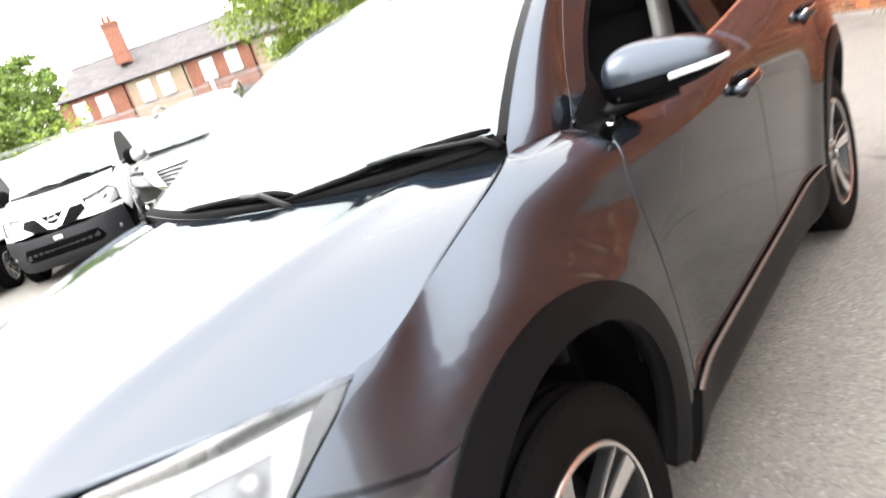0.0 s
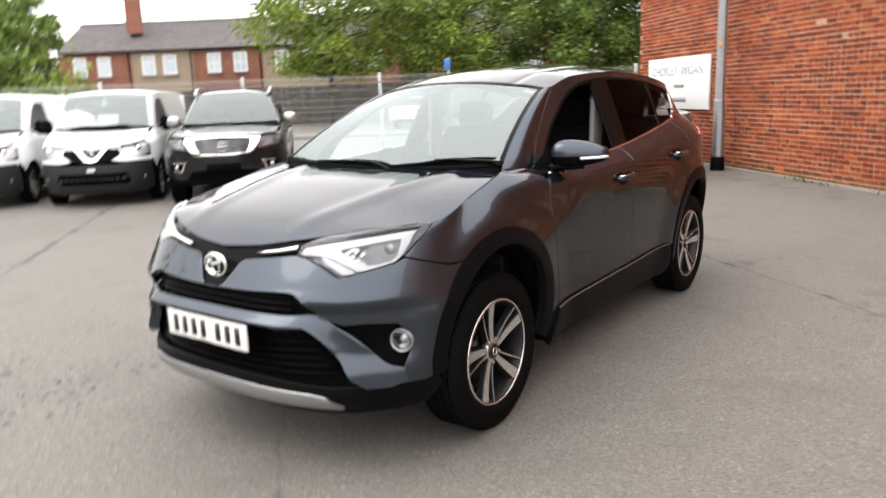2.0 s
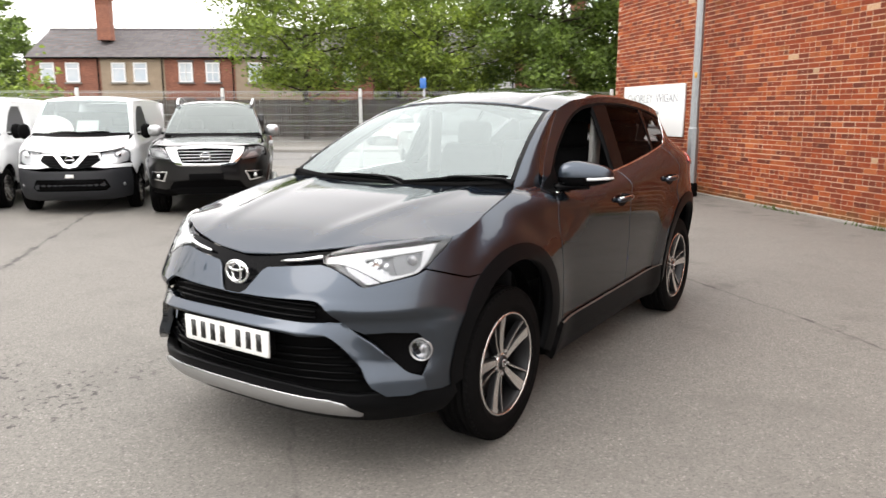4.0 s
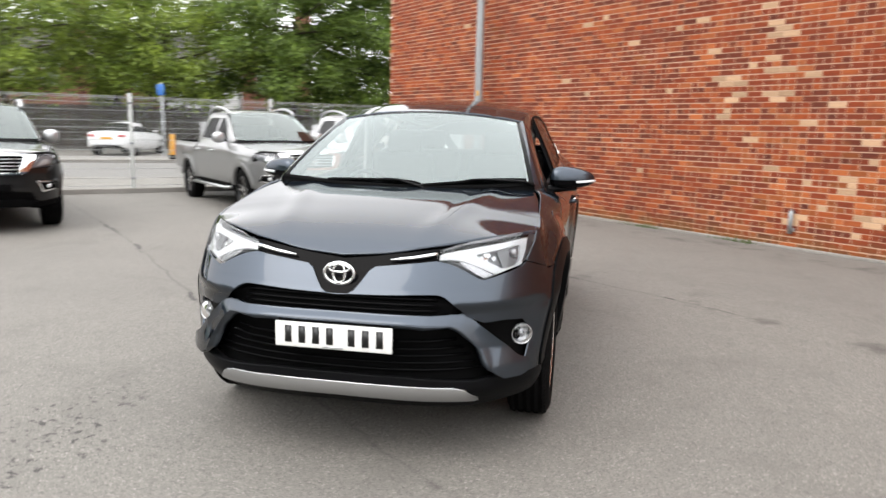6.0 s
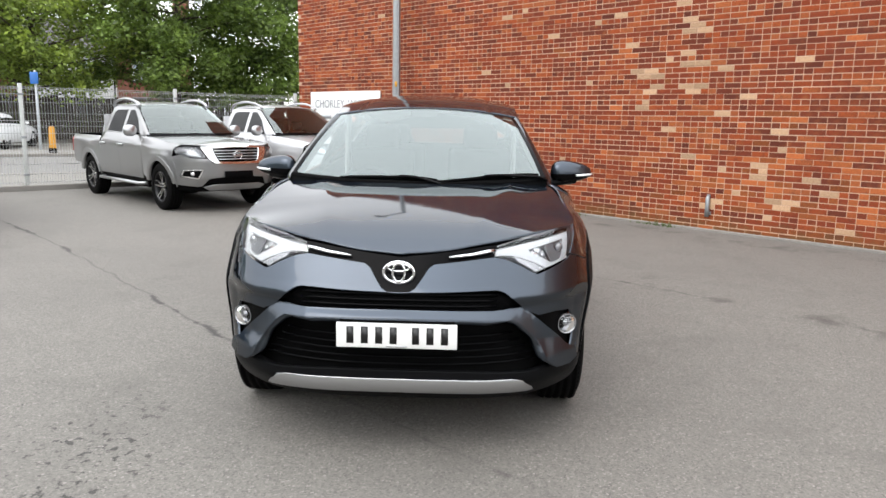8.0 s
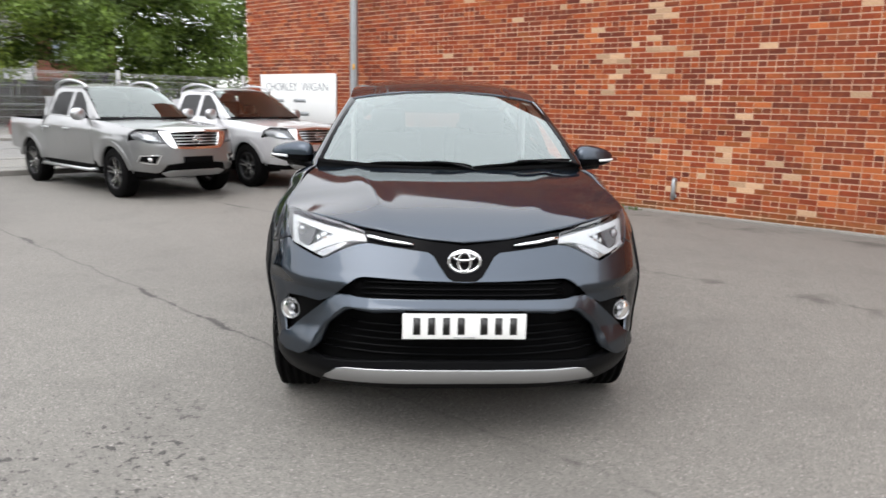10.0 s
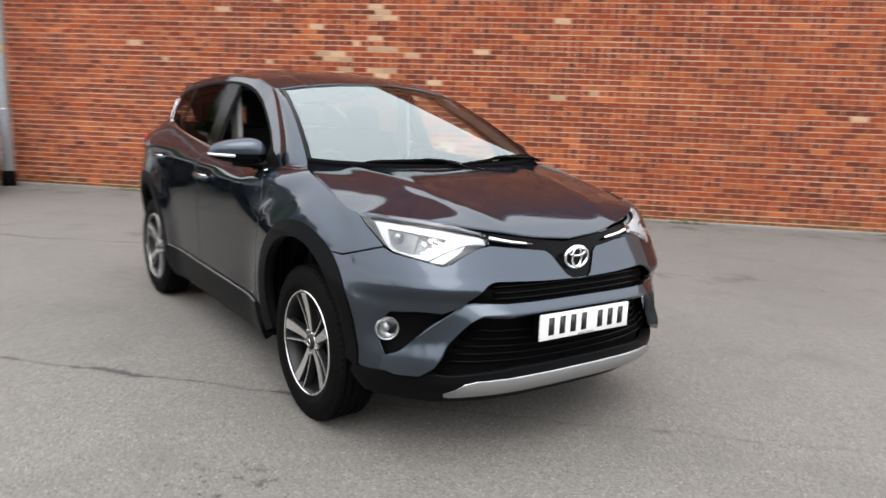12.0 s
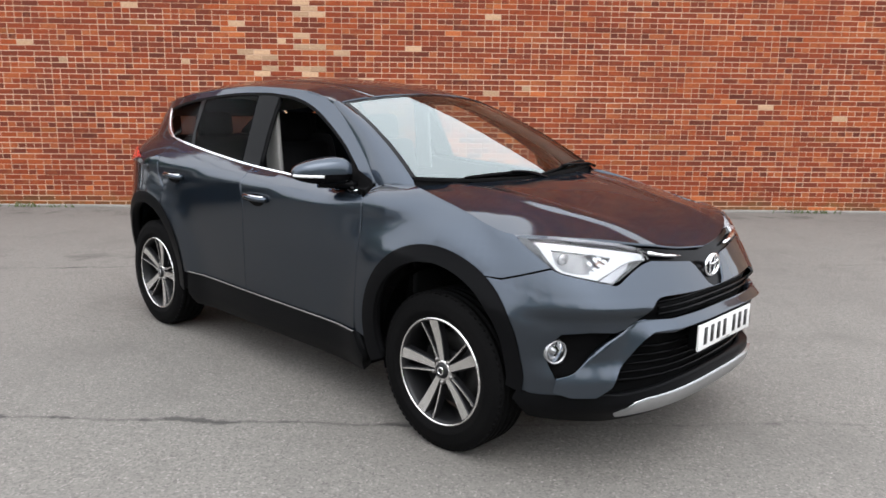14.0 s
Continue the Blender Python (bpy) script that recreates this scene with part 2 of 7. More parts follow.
def cdt(poly, step):
    """Fine triangles inside an outline: points and faces."""
    from mathutils.geometry import delaunay_2d_cdt
    clean = [poly[0]]
    for q in poly[1:]:
        if math.dist(q, clean[-1]) > 1e-4:
            clean.append(q)
    if math.dist(clean[0], clean[-1]) < 1e-4:
        clean.pop()
    edge = []
    for i, a in enumerate(clean):
        b = clean[(i + 1) % len(clean)]
        k = max(1, round(math.dist(a, b) / step))
        edge += [(a[0] + (b[0] - a[0]) * j / k, a[1] + (b[1] - a[1]) * j / k) for j in range(k)]
    e = np.array(edge)
    lo, hi = e.min(0), e.max(0)
    gx, gy = np.meshgrid(np.arange(lo[0] + step / 2, hi[0], step), np.arange(lo[1] + step / 2, hi[1], step))
    g = np.stack([gx.ravel(), gy.ravel()], 1)
    if len(g):
        nxt = np.roll(e, -1, 0)
        near = np.full(len(g), 9.0)
        inside = np.zeros(len(g), bool)
        for a, b in zip(e, nxt):
            d = b - a
            t = np.clip(((g - a) @ d) / (d @ d + 1e-12), 0, 1)
            near = np.minimum(near, np.hypot(*(g - a - t[:, None] * d).T))
            cross = (a[1] > g[:, 1]) != (b[1] > g[:, 1])
            inside ^= cross & (g[:, 0] < (b[0] - a[0]) * (g[:, 1] - a[1]) / (b[1] - a[1] + 1e-15) + a[0])
        g = g[inside & (near > step * 0.45)]
    pts = [Vector(p) for p in edge] + [Vector(p) for p in g]
    m = len(edge)
    v, _, f, *_ = delaunay_2d_cdt(pts, [(i, (i + 1) % m) for i in range(m)], [list(range(m))], 1, 1e-6)
    return np.array([tuple(q) for q in v]), [tuple(t) for t in f]


def panel(name, poly, fmap, material, parent, label="", step=0.035, gap=0.0022, rim=0.012, lift=0.0, mirror=False, out=None):
    """A sheet of bodywork: an outline on the surface fmap(a, b), with turned-in edges. out: a point inside, away from which it faces."""
    p, faces = cdt(inset(poly, gap) if gap else poly, step)
    a, b = p[:, 0], p[:, 1]
    h = 2e-3
    P = fmap(a, b)
    N = np.cross(fmap(a + h, b) - fmap(a - h, b), fmap(a, b + h) - fmap(a, b - h))
    N /= np.linalg.norm(N, axis=1)[:, None] + 1e-12
    C = np.array(out if out is not None else (0, 0, 0.7))
    if ((P - C) * N).sum() < 0:
        N = -N
    P = P + N * lift
    if mirror:
        P, N = P * (-1, 1, 1), N * (-1, 1, 1)
    tri = []
    for f in faces:
        n = np.cross(P[f[1]] - P[f[0]], P[f[2]] - P[f[0]])
        tri.append(f if n @ N[f[0]] > 0 else f[::-1])
    count = {}
    for f in tri:
        for i in range(len(f)):
            count[(f[i], f[(i + 1) % len(f)])] = 1
    verts, norms = list(P), list(N)
    if rim:
        low = {}
        for (i, j) in [k for k in count if (k[1], k[0]) not in count]:
            for k in (i, j):
                if k not in low:
                    low[k] = len(verts)
                    verts.append(P[k] - N[k] * rim)
                    norms.append(np.zeros(3))
            d = np.cross(P[j] - P[i], N[i])
            for k in (i, j):
                norms[low[k]] = norms[low[k]] + d
            tri.append((j, i, low[i], low[j]))
        for k in low.values():
            norms[k] = norms[k] / (np.linalg.norm(norms[k]) + 1e-12)
    me = bpy.data.meshes.new(name)
    me.from_pydata([tuple(v) for v in verts], [], tri)
    ob = finish(name, me, material, parent, label)
    me.normals_split_custom_set_from_vertices([tuple(v) for v in norms])
    return ob


def both(name, poly, fmap, material, parent, **kw):
    """A panel and its twin on the other side."""
    return panel(name, poly, fmap, material, parent, **kw), panel(name, poly, fmap, material, parent, mirror=True, **kw)


def loft(bm, rows, close=False):
    """Faces between rows of points."""
    vs = [[bm.verts.new(tuple(p)) for p in r] for r in rows]
    for a, b in zip(vs, vs[1:]):
        k = len(a)
        for i in range(k if close else k - 1):
            j = (i + 1) % k
            bm.faces.new((a[i], a[j], b[j], b[i]))
    return vs


def prism(bm, poly, lo, hi, axis="y", bevel=0.0):
    """An outline drawn out along an axis; outline coordinates are the two other axes in order."""
    tmp = bmesh.new()
    def at(p, w):
        return {"x": (w, p[0], p[1]), "y": (p[0], w, p[1]), "z": (p[0], p[1], w)}[axis]
    a = [tmp.verts.new(at(p, lo)) for p in poly]
    b = [tmp.verts.new(at(p, hi)) for p in poly]
    n = len(poly)
    tmp.faces.new(a)
    tmp.faces.new(b)
    for i in range(n):
        tmp.faces.new((a[i], a[(i + 1) % n], b[(i + 1) % n], b[i]))
    bmesh.ops.recalc_face_normals(tmp, faces=tmp.faces)
    if bevel:
        bmesh.ops.bevel(tmp, geom=tmp.edges[:], offset=bevel, segments=2, affect="EDGES", profile=0.5)
    me = bpy.data.meshes.new("t")
    tmp.to_mesh(me)
    tmp.free()
    bm.from_mesh(me)
    bpy.data.meshes.remove(me)


# the yard's own axes: u runs along the brick wall, n towards it
U, N_ = (0.7193, -0.6947), (0.6947, 0.7193)
WALL = 6.2


def un(u, n, z=0.0):
    return (u * U[0] + n * N_[0], u * U[1] + n * N_[1], z)


# ---- wheels ----
def wheel(parent, x, y, R, width, rim, face, style, turn=0.0, drop=0.0):
    """A road wheel under a vehicle: tyre, rim with spokes, hub cap, nuts, disc. face: +1 or -1, the outward side; x is its outer face."""
    m = Matrix.Translation((x - face * width / 2, y, R - drop)) @ (Matrix.Rotation(math.pi, 4, "Z") if face < 0 else Matrix()) @ Matrix.Rotation(turn, 4, "X")
    h = width / 2
    bm = bmesh.new()
    prof = [(-h * 0.72, rim + 0.004), (-h * 0.92, rim + 0.03), (-h, rim + 0.07), (-h * 0.95, R - 0.035), (-h * 0.8, R - 0.008), (-h * 0.72, R)]
    for g in (-0.55, -0.18, 0.18, 0.55):
        prof += [(h * (g - 0.09), R), (h * (g - 0.08), R - 0.007), (h * (g + 0.08), R - 0.007), (h * (g + 0.09), R)]
    prof += [(h * 0.72, R), (h * 0.8, R - 0.008), (h * 0.95, R - 0.035), (h * 1.0, rim + 0.075), (h * 0.97, rim + 0.045), (h * 0.99, rim + 0.04),
             (h * 0.97, rim + 0.033), (h * 0.9, rim + 0.014), (h * 0.8, rim + 0.002)]
    lathe(bm, prof, 72)
    for k in range(72):
        a = 2 * math.pi * (k + 0.5) / 72
        for s in (-1, 1):
            block(bm, (s * h * 0.76, (R - 0.0085) * math.cos(a), (R - 0.0085) * math.sin(a)), (h * 0.13, 0.02, 0.006), Matrix.Rotation(a + math.pi / 2, 3, "X"))
    bmesh.ops.recalc_face_normals(bm, faces=bm.faces)
    me = bpy.data.meshes.new("wheel")
    bm2 = bmesh.new()
    lathe(bm2, [(-h * 0.8, rim - 0.012), (-h * 0.3, rim - 0.03), (h * 0.3, rim - 0.022), (h * 0.72, rim - 0.014), (h * 0.86, rim - 0.006), (h * 0.88, rim + 0.004),
                (h * 0.83, rim + 0.008), (h * 0.76, rim + 0.004), (h * 0.4, rim - 0.008), (-h * 0.8, rim - 0.004)], 64, closed=True)
    lathe(bm2, [(h * 0.2, 0.0001), (h * 0.2, 0.05), (h * 0.1, 0.075), (-h * 0.3, 0.08)], 24)
    base = part("wheel", bm2, ALLOY_DARK if style != "steel" else SATIN, parent)
    base.matrix_local = m
    part("tyre", bm, RUBBER, base)
    # bright flange
    bm = bmesh.new()
    lathe(bm, [(h * 0.82, rim - 0.005), (h * 0.895, rim - 0.002), (h * 0.905, rim + 0.002), (h * 0.86, rim + 0.006)], 64)
    part("rim", bm, ALLOY_DARK if style == "star" else ALLOY, base)
    count = 5
    for k in range(count):
        for s in (-1, 1):
            bm = bmesh.new()
            a0 = 2 * math.pi * k / count
            # a broad and a slender spoke side by side
            w0, w1, off0, off1 = (0.017, 0.029, 0.011, 0.034) if s > 0 else (0.008, 0.0065, 0.013, 0.044)
            if style == "star":
                w0, w1, off0, off1 = 0.012, 0.009, 0.014, 0.042
            if style == "cover":
                w0, w1, off0, off1 = 0.02, 0.03, 0.022, 0.06
            rows = []
            for i in range(7):
                t = i / 6
                r = 0.045 + (rim - 0.05) * t
                c, w = s * (off0 + (off1 - off0) * t), w0 + (w1 - w0) * t
                x_ = h * (0.62 + 0.24 * t - 0.05 * math.sin(math.pi * t))
                rows.append([(x_ - 0.03, c - w - 0.004, r), (x_ - 0.004, c - w, r), (x_, c - w + 0.004, r), (x_, c + w - 0.004, r), (x_ - 0.004, c + w, r), (x_ - 0.03, c + w + 0.004, r)])
            loft(bm, rows)
            bmesh.ops.rotate(bm, verts=bm.verts, cent=(0, 0, 0), matrix=Matrix.Rotation(a0, 3, "X"))
            bmesh.ops.recalc_face_normals(bm, faces=bm.faces)
            bm.faces.ensure_lookup_table()
            for i, f in enumerate(bm.faces):
                f.material_index = 0 if i % 5 == 2 else 1
            part("spoke", bm, (ALLOY, ALLOY_DARK), base, smooth=False)
    bm = bmesh.new()
    lathe(bm, [(h * 0.3, 0.05), (h * 0.58, 0.049), (h * 0.63, 0.044), (h * 0.63, 0.036)], 32)
    part("hub", bm, ALLOY, base)
    bm = bmesh.new()
    lathe(bm, [(h * 0.6, 0.036), (h * 0.7, 0.033), (h * 0.73, 0.022), (h * 0.735, 0.0005)], 32)
    part("hub_cap", bm, ALLOY_DARK, base)
    bm = bmesh.new()
    lathe(bm, [(h * 0.73, 0.02), (h * 0.75, 0.018), (h * 0.75, 0.013), (h * 0.73, 0.011)], 24, closed=True)
    part("cap_emblem", bm, CHROME, base)
    for k in range(5):
        a = 2 * math.pi * (k + 0.5) / 5
        bm = bmesh.new()
        lathe(bm, [(h * 0.45, 0.011), (h * 0.66, 0.01), (h * 0.7, 0.006), (h * 0.7, 0.0005)], 6)
        bmesh.ops.translate(bm, verts=bm.verts, vec=(0, 0.055 * math.cos(a), 0.055 * math.sin(a)))
        part("wheel_nut", bm, STEEL, base)
    bm = bmesh.new()
    lathe(bm, [(-h * 0.05, 0.07), (-h * 0.05, rim * 0.72), (-h * 0.22, rim * 0.72), (-h * 0.22, 0.07)], 40, closed=True)
    part("brake_disc", bm, DISC, base)
    return base


# ---- the grey car ----
class Shell:
    """A car body as smooth surfaces: a ring (a, z) round front and sides, a bonnet (x, y) and so on. The nose looks to -y."""

    def __init__(s, nose, width, knee, top, edge, tumble, yc, yr, tail, power=2.7, axles=(-1.33, 1.33), flare=0.018, axle_z=0.355, arch=0.47, rear_power=2.7):
        s.nose, s.width, s.knee, s.top, s.edge, s.tumble = nose, width, knee, top, edge, tumble
        s.yc, s.yr, s.tail, s.p, s.axles, s.flare, s.az, s.arch, s.K = yc, yr, tail, power, axles, flare, axle_z, arch, 0.85
        s.pr = rear_power
        s.shoulder, s.waist = (lambda y: 1.5), (lambda y, z: 0.0)
        s.turn = s.K * math.pi / 2

    def side(s, y, z):
        y, z = np.asarray(y, float), np.asarray(z, float)
        k, t, e = s.knee(y), s.top(y), s.edge(y)
        w = s.width(np.minimum(z, k)) - s.waist(y, z)
        q = np.clip((z - k) / (t - k), 0, 1)
        x = w - (w - e) * q ** s.shoulder(y)
        d = np.maximum(z - t, 0)
        x = x - s.tumble(y) * d - 0.12 * d * d
        for a in s.axles:
            r = np.hypot(y - a, z - s.az)
            x = x + s.flare * np.exp(-((r - s.arch) / 0.15) ** 2) * np.clip((k + 0.02 - z) / 0.12, 0, 1)
        rear = np.clip((y - s.yr) / (s.tail(z) - s.yr), 0, 0.999)
        return x * (1 - rear ** s.pr) ** (1 / s.pr)

    def ring(s, a, z):
        a, z = np.asarray(a, float), np.asarray(z, float)
        sg, b = np.where(a < 0, -1.0, 1.0), np.abs(a)
        f = np.clip(b / s.K, 1e-6, math.pi / 2)
        L = s.nose(z) + s.yc
        r = (np.abs(np.cos(f)) ** s.p + np.sin(f) ** s.p) ** (-1 / s.p)
        y = np.where(b < s.turn, s.yc - L * r * np.cos(f), s.yc + b - s.turn)
        x = s.side(y, z) * np.where(b < s.turn, r * np.sin(f), 1.0)
        return np.stack([sg * x, y + s.sculpt(np.abs(x), z), z + 0 * x], -1)

    def sculpt(s, x, z):
        return 0 * x

    def ax(s, x, z):
        """a of the point of the front at half-width x."""
        if x < 1e-6:
            return 0.0
        lo, hi = 0.0, s.turn
        for _ in range(40):
            m = (lo + hi) / 2
            lo, hi = (m, hi) if s.ring(m, z)[0] < x else (lo, m)
        return lo

    def ay(s, y, z):
        """a of the point of the side at y."""
        if y >= s.yc:
            return s.turn + y - s.yc
        q = min(1.0, (s.yc - y) / float(s.nose(z) + s.yc))
        return s.K * math.atan(max(0, (q ** -s.p - 1)) ** (1 / s.p))

    def path(s, *pts):
        """An outline on the ring: ('x', half-width, z) or ('y', length, z)."""
        return [(s.ax(v, z) if k == "x" else s.ay(v, z), z) for k, v, z in pts]

    def xz(s, pts):
        return [(s.ax(x, z), z) for x, z in pts]

    def yz(s, pts):
        return [(s.ay(y, z), z) for y, z in pts]


def full(half):
    """A whole outline from its right half, which starts and ends on the middle line."""
    return half + [(-a, z) for a, z in half[::-1] if abs(a) > 1e-6]


hero = Shell(
    nose=table((0.2, 2.06), (0.27, 2.13), (0.33, 2.18), (0.45, 2.172), (0.55, 2.176), (0.63, 2.186), (0.7, 2.178), (0.76, 2.147), (0.85, 2.095), (0.9, 2.065), (0.95, 2.03), (1.0, 1.95), (1.12, 1.75), (1.3, 1.7)),
    width=table((0.2, 0.82), (0.3, 0.868), (0.42, 0.882), (0.6, 0.9), (0.78, 0.912), (1.0, 0.916), (1.6, 0.916)),
    knee=table((-2.3, 0.70), (-1.9, 0.73), (-1.65, 0.79), (-1.45, 0.875), (-0.85, 0.985), (0.2, 1.04), (1.0, 1.085), (2.3, 1.12)),
    top=table((-2.2, 0.935), (-1.93, 0.965), (-1.65, 0.98), (-1.4, 1.045), (-1.06, 1.12), (-0.9, 1.112), (-0.72, 1.082), (-0.23, 1.104), (0.23, 1.132), (0.91, 1.21), (1.25, 1.25), (2.3, 1.29)),
    edge=table((-2.2, 0.87), (-1.65, 0.865), (-1.4, 0.80), (-1.06, 0.75), (-0.88, 0.775), (-0.72, 0.80), (-0.23, 0.805), (0.23, 0.80), (0.91, 0.785), (1.25, 0.765), (2.3, 0.70)),
    tumble=table((-0.9, 0.5), (-0.3, 0.48), (0.0, 0.43), (0.5, 0.4), (0.8, 0.435), (1.1, 0.48), (1.4, 0.5), (1.7, 0.46), (2.3, 0.5)),
    power=3.05, flare=0.032, yc=-1.2, yr=1.2, rear_power=2.3, tail=table((0.2, 2.15), (0.45, 2.3), (0.6, 2.33), (0.8, 2.31), (0.95, 2.25), (1.1, 2.19), (1.3, 2.1), (1.5, 1.98), (1.6, 1.95)))


def hero_sculpt(x, z):
    band = np.clip((x - 0.4) / 0.12, 0, 1) * np.clip((0.9 - x) / 0.1, 0, 1)
    low = np.clip((0.715 - z) / 0.06, 0, 1) * np.clip((z - 0.42) / 0.1, 0, 1)
    return 0.03 * band * low * low * (3 - 2 * low)


def ease(t):
    t = np.clip(t, 0, 1)
    return t * t * (3 - 2 * t)


def hero_waist(y, z):
    """The front wing draws in above the wheel arch, so that the arch stands out as a shoulder."""
    r = ease((np.hypot(y + 1.325, z - 0.458) - 0.45) / 0.16) * ease((z - 0.6) / 0.25)
    return 0.06 * r * ease((y + 1.74) / 0.2) * ease((-0.98 - y) / 0.35) + 0.022 * ease((z - 0.8) / 0.2) * ease((y + 1.35) / 0.35) * ease((-0.45 - y) / 0.5)


hero.sculpt, hero.waist = hero_sculpt, hero_waist
hero.shoulder = table((-2.3, 1.5), (-1.75, 1.5), (-1.5, 3.0), (-1.3, 4.0), (-0.85, 4.0), (-0.5, 1.6), (2.3, 1.5))
bonnet_mid = table((-2.12, 0.872), (-2.08, 0.897), (-1.98, 0.952), (-1.85, 1.0), (-1.6, 1.055), (-1.4, 1.088), (-1.2, 1.108), (-1.0, 1.12))
bonnet_drop = table((-2.1, 0.0), (-1.95, 0.03), (-1.65, 0.068), (-1.5, 0.058), (-1.4, 0.048), (-1.0, 0.0))


def bonnet_map(x, y):
    r = np.clip(np.abs(x) / 0.8, 0, 1.1)
    crease = 0.008 * np.exp(-((np.abs(x) - 0.30 - 0.22 * (y + 2.1)) / 0.06) ** 2) * np.clip((y + 2.1) / 0.3, 0, 1)
    return np.stack([x, y, bonnet_mid(y) - bonnet_drop(y) * r ** 2.6 + crease], -1)


def screen_map(a, b):
    """Windscreen: a across (-1 to 1), b upwards (0 to 1)."""
    k = 4 * b * (1 - b)
    x = (0.735 + (0.57 - 0.735) * b) * a
    y = (-1.115 + 0.095 * a * a) * (1 - b) + (-0.40 + 0.09 * a * a) * b - 0.02 * k
    z = (1.104 + 0.034 * a * a) * (1 - b) + (1.54 - 0.05 * a * a) * b + 0.022 * k
    return np.stack([x, y, z], -1)


roof_edge_z = table((-0.5, 1.44), (-0.31, 1.487), (0.0, 1.553), (0.5, 1.576), (1.0, 1.553), (1.6, 1.478), (1.95, 1.43))


def roof_edge_x(y):
    """The roof meets the window frames."""
    return hero.side(y, roof_edge_z(y) - 0.004) + 0.002


roof_mid = table((-0.45, 1.52), (-0.4, 1.542), (0.0, 1.612), (0.5, 1.645), (1.0, 1.636), (1.6, 1.575), (1.95, 1.53))


def roof_map(c, y):
    e, z0, z1 = roof_edge_x(y), roof_edge_z(y), roof_mid(y)
    rib = 0.006 * np.exp(-((np.abs(c) - 0.68) / 0.035) ** 2)
    return np.stack([c * e, y, z1 - (z1 - z0) * np.abs(c) ** 2.4 - rib], -1)


def side_map(y, z):
    return np.stack([hero.side(y, z), y + 0 * z, z + 0 * y], -1)


GLASS_TOP = spline((-0.63, 1.175), (-0.46, 1.288), (-0.17, 1.435), (0.02, 1.495), (0.19, 1.517), (0.37, 1.527), (0.7, 1.522), (1.07, 1.492), (1.3, 1.457), (1.47, 1.425))
BELT = spline((-0.72, 1.075), (-0.23, 1.104), (0.23, 1.132), (0.6, 1.17), (0.95, 1.213), (1.22, 1.25))


def along(curve, y):
    return (y, float(np.interp(y, [p[0] for p in curve], [p[1] for p in curve])))


RIDE = 0.018


